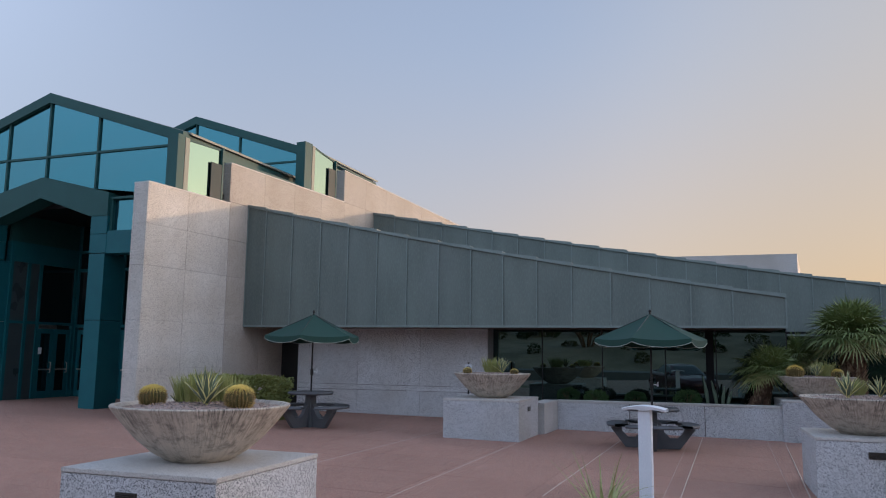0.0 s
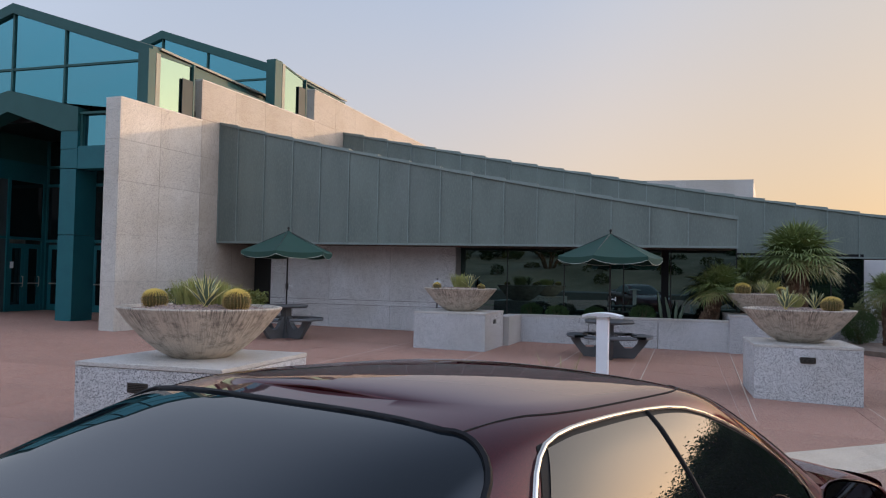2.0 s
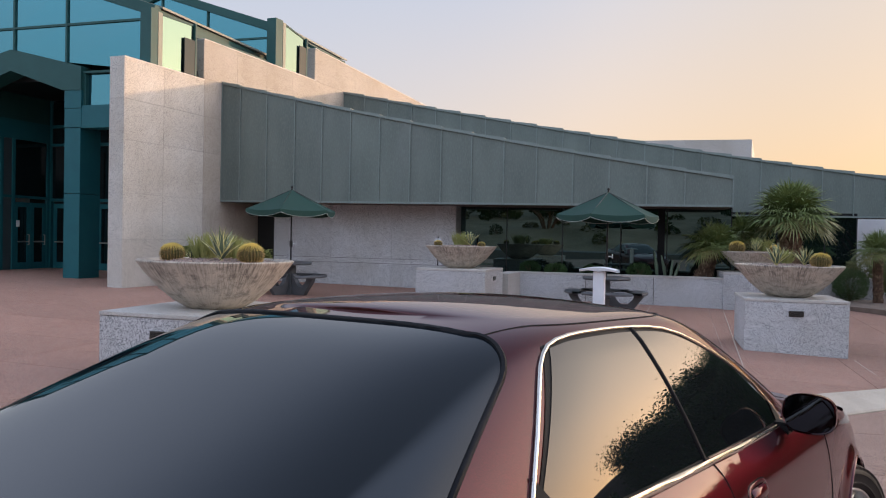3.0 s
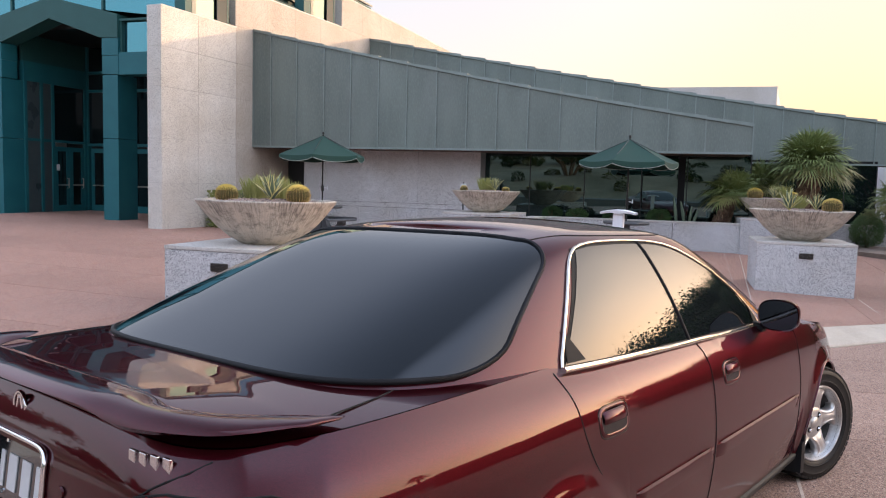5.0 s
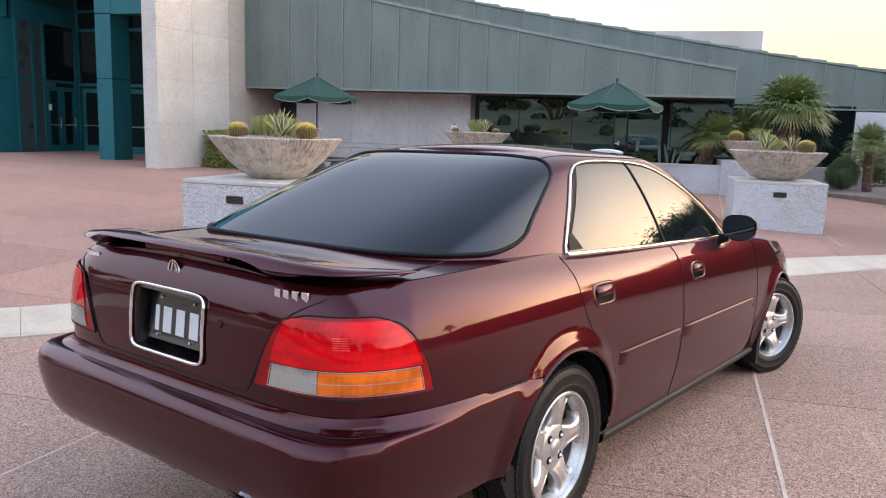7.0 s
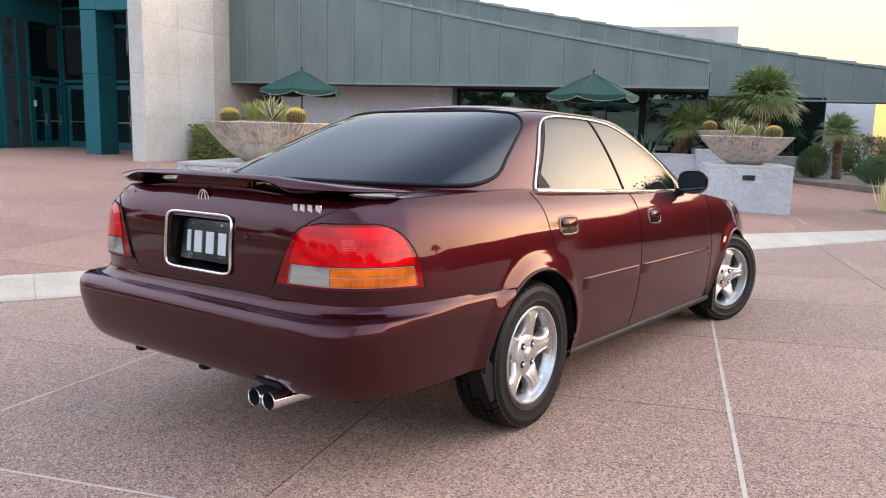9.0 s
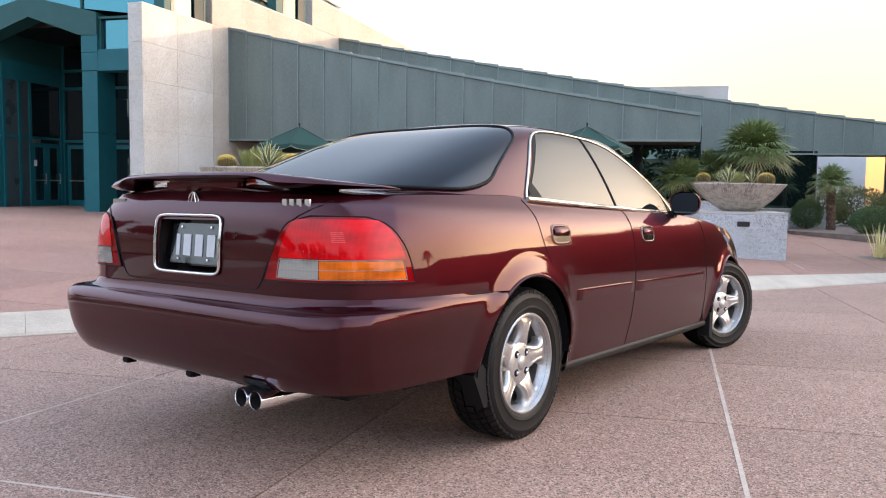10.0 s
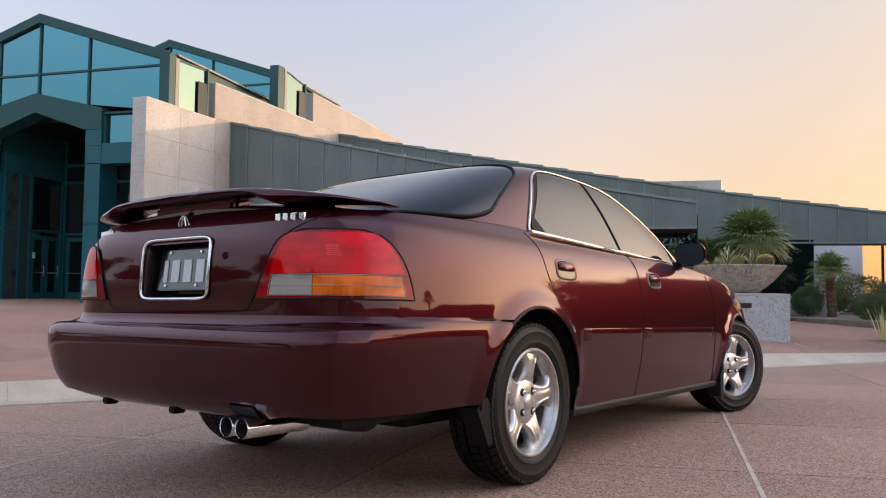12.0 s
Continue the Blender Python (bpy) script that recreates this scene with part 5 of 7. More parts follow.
# number board in its recess, chrome surround
loop = []
for k in range(48):
    a = 2 * math.pi * k / 48
    c, s = math.cos(a), math.sin(a)
    y, z = math.copysign(abs(c) ** 0.22, c) * 0.198, 0.80 + math.copysign(abs(s) ** 0.22, s) * 0.108
    loop.append(Vector((lerp(z, REAR) - 0.006, y, z)))
lid = BODY["trunk_lid"]
part("recess", grid_mesh([[Vector((lerp(0.8, REAR) + x, math.copysign(w, sy), 0.80 + sz * h)) for sy, sz in ((-1, -1), (1, -1), (1, 1), (-1, 1))] for x, w, h in ((0.004, 0.192, 0.104), (0.075, 0.17, 0.088))], close=True), M["trim_gloss"], lid, "dark recess of the number board")
part("recess_back", boxed(-0.966, -0.96, -0.172, 0.172, 0.712, 0.89), M["trim_gloss"], lid)
part("chrome_surround", tube(bmesh.new(), loop, 0.0068, 8, closed=True), M["chrome"], lid, "chrome number board surround", smooth=60)
TILT_P = Matrix.Translation((-1.0, 0, 0.80)) @ pose(0, 0, 0, 0, 9, 0)
board = part("number_board", boxed(-0.004, 0.004, -0.152, 0.152, -0.077, 0.077, bevel=0.003), M["plate"], lid, "dark show plate with pale bars", m=TILT_P)
for y, w in ((0.105, 0.011), (0.048, 0.023), (-0.024, 0.023), (-0.097, 0.023)):
    bm = bmesh.new()
    plate(bm, [(y - w - 0.006, -0.048), (y + w - 0.006, -0.048), (y + w + 0.004, 0.034), (y - w + 0.004, 0.034)], 0.0, 0.0025)
    bmesh.ops.transform(bm, matrix=Matrix(((0, 1, 0, -0.0068), (1, 0, 0, 0), (0, 0, 1, 0), (0, 0, 0, 1))), verts=bm.verts[:])
    bmesh.ops.recalc_face_normals(bm, faces=bm.faces[:])
    part("bar", bm, M["bars"], board)
for y in (-0.09, 0.09):
    for z in (-0.06, 0.062):
        part("screw", lathe(bmesh.new(), [(0.0, -0.006), (0.005, -0.006), (0.006, 0.0)], 10, m=Matrix.Translation((-0.004, y, z)) @ pose(0, 0, 0, 0, 90, 0)), M["chrome"], board)

# badges as plain shapes
zc = 0.960
xe = lerp(zc, REAR) - 0.003
ring = [Vector((xe - 0.002, 0.012 + 0.030 * math.cos(a), zc + 0.034 * math.sin(a))) for a in [2 * math.pi * k / 28 for k in range(28)]]
part("emblem_ring", tube(bmesh.new(), ring, 0.0045, 6, closed=True), M["chrome"], lid, "chrome oval emblem", smooth=60)
for s in (-1, 1):
    part("emblem_bar", tube(bmesh.new(), [Vector((xe - 0.002, 0.012 + s * 0.021, zc - 0.025)), Vector((xe - 0.002, 0.012 + s * 0.004, zc + 0.029))], 0.0045, 6), M["chrome"], lid)


def badge_bars(y0, y1, n, z, h):
    for k in range(n):
        a, b = y0 + (y1 - y0) * (k + 0.12) / n, y0 + (y1 - y0) * (k + 0.88) / n
        y = (a + b) / 2
        p = phi_at_y(y, z)
        x = off(p, z, 0.002).x
        part("badge_bar", boxed(x - 0.004, x + 0.004, min(-a, -b), max(-a, -b), z - h / 2, z + h / 2, bevel=0.001), M["chrome"], lid)


badge_bars(0.475, 0.60, 4, 0.952, 0.033)
badge_bars(-0.61, -0.48, 5, 0.957, 0.024)
part("lock", lathe(bmesh.new(), [(0.0, 0.004), (0.011, 0.004), (0.013, 0.0), (0.0, 0.0)], 16, m=Matrix.Translation((lerp(0.84, REAR) - 0.001, -0.275, 0.838)) @ pose(0, 0, 0, 0, -90, 0)), M["paint"], lid)

# spoiler: a wing on a centre stand with both ends running down onto the wings of the body
def wing_section(y):
    t = min(1.0, abs(y) / 0.72)
    tail = lerp(t, [(0, -1.078), (0.4, -1.068), (0.7, -1.035), (0.85, -0.985), (0.95, -0.915), (1.0, -0.80)])
    lead = lerp(t, [(0, -0.915), (0.6, -0.895), (0.75, -0.86), (0.85, -0.79), (0.93, -0.70), (1.0, -0.66)])
    top = lerp(t, [(0, 1.068), (0.5, 1.062), (0.75, 1.046), (0.9, 1.033), (1.0, 1.023)])
    low = lerp(t, [(0, 1.040), (0.5, 1.036), (0.57, 1.026), (0.65, 1.004), (0.8, 1.004), (0.9, 1.007), (1.0, 1.011)])
    ch, th = lead - tail, top - low
    pts = []
    for a, b in ((0, 0.45), (0.02, 0.64), (0.08, 0.87), (0.25, 1.0), (0.5, 0.93), (0.75, 0.72), (0.93, 0.4), (1.0, 0.15), (0.93, 0.0), (0.5, 0.0), (0.14, 0.12), (0.03, 0.4)):
        pts.append(Vector((tail + ch * a, y, low + th * b)))
    return pts


def wing_end(y):
    """A blunt rounded tip: the last section drawn in, then its middle."""
    sec = wing_section(y)
    mid = sum(sec, Vector()) / len(sec)
    step = Vector((0, math.copysign(0.012, y), 0))
    return [mid + (p - mid) * 0.7 + step for p in sec], [mid + step * 1.3 for _ in sec]


tips = [wing_end(s * 0.72) for s in (-1, 1)]
spoiler = part("spoiler", grid_mesh([tips[0][1], tips[0][0]] + [wing_section(-0.72 + 1.44 * k / 72) for k in range(73)] + [tips[1][0], tips[1][1]], close=True), M["paint"], car, "body-coloured rear spoiler wing", smooth=50)
part("stand", boxed(-0.972, -0.90, -0.24, 0.24, 0.985, 1.045, bevel=0.010), M["paint"], spoiler)
part("brake_lamp", boxed(-0.980, -0.968, -0.215, 0.215, 1.008, 1.030, bevel=0.003), M["dull_red"], spoiler, "red high brake lamp")

# wheels
def tread_blocks(R):
    """Rows of skewed tread blocks round a tyre."""
    vs, fs = [], []
    n = 56
    for y0, y1, skew, shift in ((-0.097, -0.066, 0.35, 0.0), (-0.058, -0.026, 0.5, 0.5), (-0.018, 0.018, 0.0, 0.2), (0.026, 0.058, -0.5, 0.5), (0.066, 0.097, -0.35, 0.0)):
        for k in range(n):
            b = len(vs)
            for rr in (R - 0.012, R):
                for y, e in ((y0, 0.0), (y1, skew)):
                    drop = 0.010 * max(0.0, (abs(y) - 0.07) / 0.027) ** 1.5
                    for d in (0.08, 0.92):
                        a = 2 * math.pi * (k + shift + e + d) / n
                        vs.append(((rr - drop) * math.cos(a), y, (rr - drop) * math.sin(a)))
            fs += [tuple(b + i for i in f) for f in ((4, 5, 7, 6), (0, 1, 5, 4), (2, 6, 7, 3), (0, 4, 6, 2), (1, 3, 7, 5))]
    bm = bmesh.new()
    bv = [bm.verts.new(v) for v in vs]
    for f in fs:
        bm.faces.new([bv[i] for i in f])
    bmesh.ops.recalc_face_normals(bm, faces=bm.faces[:])
    return bm


def wheel(x, left, steer):
    s = 1 if left else -1
    spot = CAR_M @ Vector((x, s * 0.776, 0))
    drop = lot_z(spot.x, spot.y) - spot.z
    m = Matrix.Translation((x, s * (0.876 - 0.10), 0.318 + drop - 0.003)) @ pose(0, 0, 0, 0, 0, steer + (180 if left else 0))
    R, r = 0.318, 0.207
    hub = part("wheel", lathe(bmesh.new(), [(0.0, -0.078), (0.026, -0.077), (0.031, -0.073), (0.033, -0.069), (0.05, -0.068), (0.072, -0.066), (0.09, -0.058), (0.100, -0.044), (0.102, 0.02), (0.0, 0.02)], 40, "y"), M["alloy"], car, "silver five-spoke alloy wheel", smooth=45, m=m)
    prof = [(r - 0.012, -0.083), (r + 0.005, -0.094), (r + 0.012, -0.100), (r + 0.024, -0.103), (r + 0.026, -0.1055), (r + 0.032, -0.1055), (r + 0.034, -0.104), (0.270, -0.103), (0.276, -0.105), (0.282, -0.1035), (0.295, -0.097), (0.304, -0.088), (0.3065, -0.074),
            (0.3075, 0.0), (0.3065, 0.074), (0.285, 0.098), (0.26, 0.104), (r + 0.03, 0.103), (r - 0.012, 0.083)]
    tyre = part("tyre", lathe(bmesh.new(), prof, 96, "y", close=True), M["tyre"], hub, "black road tyre", smooth=30)
    part("tread", tread_blocks(R), M["tyre"], tyre)
    part("rim", lathe(bmesh.new(), [(r + 0.006, -0.093), (r + 0.001, -0.098), (r - 0.005, -0.098), (r - 0.010, -0.090), (r - 0.014, -0.074), (r - 0.022, -0.062), (r - 0.026, -0.045), (r - 0.018, -0.04), (r - 0.004, -0.06)], 72, "y", close=True), M["alloy"], hub, smooth=40)
    part("barrel", lathe(bmesh.new(), [(r - 0.024, -0.05), (r - 0.034, 0.03), (r - 0.034, 0.08), (r - 0.01, 0.08), (r - 0.012, -0.045)], 48, "y", close=True), M["barrel"], hub, "grey brake-dusted barrel", smooth=40)
    part("brake_disc", lathe(bmesh.new(), [(0.0, 0.0), (0.135, 0.0), (0.135, 0.02), (0.0, 0.02)], 40, "y"), M["disc"], hub, "dull grey brake disc")
    # black disc behind the spokes, the shade inside the wheel as colour
    part("wheel_shade_disc", lathe(bmesh.new(), [(0.0, 0.05), (r - 0.036, 0.05), (r - 0.036, 0.06), (0.0, 0.06)], 40, "y"), M["black"], hub)
    for k in range(5):
        rows = []
        for i in range(15):
            u = i / 14
            rr = 0.082 + (r - 0.016 - 0.082) * u
            w = lerp(u, [(0, 0.059), (0.12, 0.054), (0.3, 0.043), (0.55, 0.038), (0.75, 0.043), (0.9, 0.060), (1.0, 0.088)])
            yf = lerp(u, [(0, -0.060), (0.15, -0.066), (0.4, -0.073), (0.75, -0.077), (1.0, -0.072)])
            rows.append([Vector((q * w, yf + d, math.sqrt(max(0.0, rr * rr - (q * w) ** 2)))) for q, d in ((-1.0, 0.05), (-1.0, 0.018), (-0.86, 0.006), (-0.62, 0.0005), (-0.5, 0.003), (-0.3, 0.0), (0.0, -0.002), (0.3, 0.0), (0.5, 0.003), (0.62, 0.0005), (0.86, 0.006), (1.0, 0.018), (1.0, 0.05))])
        part("spoke", grid_mesh(rows, close=True), M["alloy"], hub, smooth=50, m=pose(0, 0, 0, 0, 72 * k + 8, 0))
    for k in range(4):
        a = math.pi / 4 + math.pi / 2 * k
        part("nut_pocket", lathe(bmesh.new(), [(0.0, -0.0692), (0.0145, -0.0692), (0.0165, -0.067), (0.0165, -0.05)], 16, "y", m=Matrix.Translation((0.054 * math.cos(a), 0, 0.054 * math.sin(a)))), M["black"], hub)
        part("lug_nut", lathe(bmesh.new(), [(0.0, -0.080), (0.006, -0.079), (0.0095, -0.074), (0.0105, -0.03)], 6, "y", m=Matrix.Translation((0.054 * math.cos(a), 0, 0.054 * math.sin(a)))), M["chrome"], hub)


for x, st in ((0.0, 0.0), (WB, -21.0)):
    for left in (False, True):
        wheel(x, left, st)

# mud flaps, exhaust, underside
for left in (False, True):
    s = 1 if left else -1
    for x in (-0.335, 2.475):
        pts = [(x - 0.06, 0.32), (x + 0.0, 0.36), (x + 0.05, 0.30), (x + 0.04, 0.185), (x + 0.015, 0.185)] if x < 0 else [(x - 0.02, 0.30), (x + 0.05, 0.36), (x + 0.03, 0.14), (x - 0.03, 0.15)]
        bm = plate(bmesh.new(), pts, s * 0.79 if left else -0.868, s * 0.868 if left else -0.79)
        part("mud_flap", bm, M["black"], car, "black plastic mud flap")
for y in (-0.375, -0.45):
    pipe = part("exhaust_tip", lathe(bmesh.new(), [(0.029, 0.0), (0.031, -0.004), (0.033, 0.0), (0.033, 0.26), (0.029, 0.26)], 28, m=Matrix.Translation((-1.085, y, 0.287)) @ pose(0, 0, 0, 0, 90, 0), close=True), M["chrome"], car, "chrome exhaust tip", smooth=50)
    part("pipe_bore", lathe(bmesh.new(), [(0.0, 0.05), (0.0282, 0.05), (0.0282, 0.004)], 24, caps=False, m=Matrix.Translation((-1.085, y, 0.287)) @ pose(0, 0, 0, 0, 90, 0)), M["exhaust_in"], pipe)
# black plate over the bumper skin, painted as the dark of a notch
notch = [[c[k] + Vector((-0.004, 0, -0.002)) for k in (2, 3, 4, 5, 6)] for c in bumper_cols if -0.485 < c[6].y < -0.34]
part("exhaust_notch", grid_mesh(notch), M["black"], BODY["rear_bumper"], "black plate painted as the shaded cut-out above the exhaust tips")
bm = lathe(bmesh.new(), [(0.0, 0.0), (0.07, 0.0), (0.095, 0.03), (0.10, 0.08), (0.10, 0.40), (0.095, 0.45), (0.07, 0.48), (0.0, 0.48)], 24, "y", m=Matrix.Translation((-0.64, -0.60, 0.335)))
for y in (0.50, 0.06):
    part("bumper_clip", boxed(-0.99, -0.94, y - 0.02, y + 0.02, 0.281, 0.31, bevel=0.005), M["black"], BODY["rear_bumper"], "small black clip under the bumper")
part("muffler", bm, M["exhaust_in"], car, smooth=50)
part("floor_pan", boxed(-0.45, 3.55, -0.58, 0.58, 0.235, 0.60), M["black"], car)
part("floor_pan", boxed(0.42, 2.42, -0.80, 0.80, 0.235, 0.9), M["black"], car)
part("boot_floor", boxed(-0.90, -0.42, -0.70, 0.70, 0.29, 0.6), M["black"], car)

# door mirrors
for left in (False, True):
    s = 1 if left else -1
    bm = bmesh.new()
    rows = []
    for i in range(11):
        a = -math.pi / 2 + math.pi * i / 10
        rows.append([Vector((1.80 + 0.105 * (0.5 + 0.5 * math.sin(a)) * (1.0 if math.sin(a) > -0.99 else 1), s * 0.895 + 0.088 * math.copysign(abs(math.cos(b)) ** 0.72, math.cos(b)) * max(0.02, 1 - (0.5 + 0.5 * math.sin(a)) ** 3 * 0.8), 1.028 + 0.070 * math.copysign(abs(math.sin(b)) ** 0.72, math.sin(b)) * max(0.02, 1 - (0.5 + 0.5 * math.sin(a)) ** 3 * 0.8))) for b in [2 * math.pi * k / 32 for k in range(32)]])
    mir = part("door_mirror", grid_mesh(rows, close=True), M["paint"], car, "maroon door mirror", smooth=50)
    face = [(s * 0.895 + 0.082 * math.copysign(abs(math.cos(b)) ** 0.72, math.cos(b)), 1.028 + 0.064 * math.copysign(abs(math.sin(b)) ** 0.72, math.sin(b))) for b in [2 * math.pi * k / 32 for k in range(32)]]
    bm = bmesh.new()
    bm.faces.new([bm.verts.new((1.799, y, z)) for y, z in face])
    part("mirror_glass", bm, M["mirror"], mir, "dark mirror glass")
    part("mirror_foot", boxed(1.80, 1.88, min(s * 0.74, s * 0.84), max(s * 0.74, s * 0.84), 0.945, 0.985, bevel=0.012), M["black"], mir)
    part("corner_patch", grid_mesh([[on_cabin(1.84 + 0.09 * u, 0.975 + 0.11 * v * (1 - u), 0.008, left) for u in (0, 0.5, 1)] for v in (0, 0.5, 1)]), M["black"], car)


# ---- terrace things ----
rnd = random.Random(7)
M["cactus"] = surface("cactus_skin", (0.085, 0.085, 0.025), (0.13, 0.085, 0.03), 14, 0.7)
M["old_spines"] = surface("brown_old_spines", (0.34, 0.20, 0.07), (0.46, 0.32, 0.09), 10, 0.7, relief=0)
M["spines"] = surface("golden_spines", (0.82, 0.66, 0.20), (0.70, 0.54, 0.16), 12, 0.6, relief=0)
M["agave"] = surface("agave_green", (0.12, 0.16, 0.10), (0.09, 0.13, 0.085), 10, 0.55)
M["agave_edge"] = surface("agave_cream_edge", (0.78, 0.70, 0.32), (0.70, 0.63, 0.28), 10, 0.55)
M["rush"] = surface("yellow_green_stalks", (0.26, 0.28, 0.085), (0.36, 0.36, 0.13), 12, 0.6, relief=0)
M["straw"] = surface("pale_dry_blade", (0.40, 0.40, 0.17), (0.20, 0.25, 0.08), 9, 0.6, relief=0)
M["leaf"] = surface("bush_leaf", (0.045, 0.085, 0.028), (0.07, 0.115, 0.04), 5, 0.55, relief=0, spec=0.12)
M["leaf_dark"] = surface("dark_leaf", (0.028, 0.06, 0.022), (0.04, 0.075, 0.028), 5, 0.6, relief=0, spec=0.12)
M["hedge_leaf"] = surface("olive_leaf", (0.085, 0.10, 0.035), (0.13, 0.13, 0.05), 5, 0.6, relief=0, spec=0.12)
M["hedge_bright"] = surface("light_green_leaf", (0.14, 0.17, 0.05), (0.24, 0.25, 0.085), 5, 0.6, relief=0, spec=0.15)
M["palm_leaf"] = surface("palm_leaf", (0.12, 0.165, 0.055), (0.20, 0.235, 0.08), 4, 0.5, relief=0, spec=0.25)
M["palm_old"] = surface("yellowed_palm_leaf", (0.22, 0.20, 0.07), (0.17, 0.18, 0.06), 4, 0.5, relief=0)
M["palm_trunk"] = surface("fibrous_palm_trunk", (0.15, 0.085, 0.052), (0.07, 0.042, 0.028), 18, 0.95, fine=60, relief=0.8, dist=0.03)
M["red_rock"] = granite("red_brown_rock", (0.27, 0.165, 0.125), (0.19, 0.12, 0.09), (0.10, 0.065, 0.05), 25)
M["leaf_stub"] = surface("dry_leaf_stub", (0.17, 0.10, 0.06), (0.36, 0.27, 0.18), 14, 0.9, relief=0)
M["soil"] = surface("bed_soil", (0.20, 0.15, 0.12), (0.13, 0.10, 0.08), 5, 0.95, fine=60, relief=0.5)
M["grille"] = plain("bronze_grille", (0.07, 0.06, 0.05), 0.5, 0.4)
M["brown_rock"] = granite("brown_rock", (0.20, 0.14, 0.11), (0.13, 0.09, 0.07), (0.05, 0.04, 0.035), 20)


def planter_block(x, y, deg, sx, sy, top, grille_side, label):
    """A speckled block with a smooth cap and a small vent; x, y its middle."""
    base = plaza_z(x, y) - 0.05
    b = thing("planter_block", pose(x, y, 0, 0, 0, deg), label, "plinth", group="planter blocks")
    hx, hy = sx / 2, sy / 2
    core = boxed(-hx + 0.02, hx - 0.02, -hy + 0.02, hy - 0.02, base, top - 0.03)
    part("core", core, M["mortar"], b)
    for a0, a1, b0, b1 in ((-hx, hx, -hy, -hy + 0.035), (-hx, hx, hy - 0.035, hy), (-hx, -hx + 0.035, -hy + 0.037, hy - 0.037), (hx - 0.035, hx, -hy + 0.037, hy - 0.037)):
        part("side_slab", boxed(a0, a1, b0, b1, base, top - 0.045), M["granite"], b)
    part("cap", boxed(-hx - 0.008, hx + 0.008, -hy - 0.008, hy + 0.008, top - 0.04, top, bevel=0.006), M["pale_granite"], b, "pale stone cap")
    if grille_side:
        gx, gy, flip = grille_side
        gm = Matrix.Translation((gx, gy, top - 0.21)) @ pose(0, 0, 0, 0, 0, flip)
        g = part("vent", boxed(-0.105, 0.105, -0.012, 0.02, -0.045, 0.045, bevel=0.004), M["grille"], b, "bronze vent grille", m=gm)
        for k in range(5):
            part("slat", boxed(-0.09, 0.09, -0.018, -0.012, -0.034 + 0.015 * k, -0.027 + 0.015 * k), M["steel_and_shade"], g)
    return b


def barrel_cactus(x, y, z, r, lean=0):
    c = thing("barrel_cactus", pose(x, y, z, lean, 0, rnd.uniform(0, 90)), "round golden barrel cactus with yellow spines in the gravel", "cactus", group="barrel cacti")
    n, ribs = 96, 24
    r *= 0.93
    bm = bmesh.new()
    rows = []
    for i in range(15):
        a = -0.42 * math.pi + 0.92 * math.pi * i / 14
        ring = []
        for k in range(n):
            t = 2 * math.pi * k / n
            rr = r * max(0.03, math.cos(a)) ** 0.85 * (1 + 0.07 * math.cos(ribs * t))
            ring.append(Vector((rr * math.cos(t), rr * math.sin(t), r * 0.80 + r * 0.86 * math.sin(a))))
        rows.append(ring)
    part("body", grid_mesh(rows, close=True), M["cactus"], c, smooth=80)
    vs, fs, old = [], [], []
    for k in range(ribs):
        t = 2 * math.pi * k / ribs
        for i in range(17):
            a = -0.36 * math.pi + 0.84 * math.pi * i / 16
            rr = r * max(0.05, math.cos(a)) ** 0.85 * 1.06
            p = Vector((rr * math.cos(t), rr * math.sin(t), r * 0.80 + r * 0.86 * math.sin(a)))
            out = Vector((math.cos(t) * math.cos(a), math.sin(t) * math.cos(a), math.sin(a)))
            for q in range(6 if i < 10 else 18):
                d = (out + Vector((rnd.uniform(-0.8, 0.8), rnd.uniform(-0.8, 0.8), rnd.uniform(-0.5, 0.8)))).normalized() * r * rnd.uniform(0.16, 0.30)
                s = d.orthogonal().normalized() * r * 0.02
                b0 = len(vs)
                vs += [p + s, p - s, p + d]
                fs.append((b0, b0 + 1, b0 + 2))
                old.append(1 if i + rnd.uniform(-2, 2) < 10 else 0)
    me = bpy.data.meshes.new("spine_cover")
    me.from_pydata(vs, [], fs)
    me.materials.append(M["spines"])
    me.materials.append(M["old_spines"])
    me.polygons.foreach_set("material_index", old)
    sp = new("spine_cover", me)
    sp.parent = c
    tagged(sp, "golden spines", kind="stuff")
    return c


def blade(bm, base, yaw, lean, length, width, curl, mats=(0, 1), edge=0.28, fold=0.25):
    """A tapered leaf with pale margins, bent outwards."""
    n = 7
    rows = []
    out = Vector((math.cos(yaw), math.sin(yaw), 0))
    side = Vector((-math.sin(yaw), math.cos(yaw), 0))
    p, ang = Vector(base), lean
    for i in range(n + 1):
        u = i / n
        w = width * (0.55 + 0.9 * u if u < 0.4 else (1 - u) / 0.6 * 0.92) * 0.5 + 0.0015
        up = out * math.sin(ang) + Vector((0, 0, math.cos(ang)))
        nrm = (Vector((0, 0, 1)) * math.sin(ang) - out * math.cos(ang))
        rows.append([p - side * w + nrm * w * fold, p - side * w * (1 - edge), p + side * w * (1 - edge), p + side * w + nrm * w * fold])
        p = p + up * length / n
        ang += curl / n
    vs = [[bm.verts.new(q) for q in r] for r in rows]
    for a, b in zip(vs, vs[1:]):
        for j in range(3):
            f = bm.faces.new((a[j], a[j + 1], b[j + 1], b[j]))
            f.material_index = mats[1] if j != 1 else mats[0]


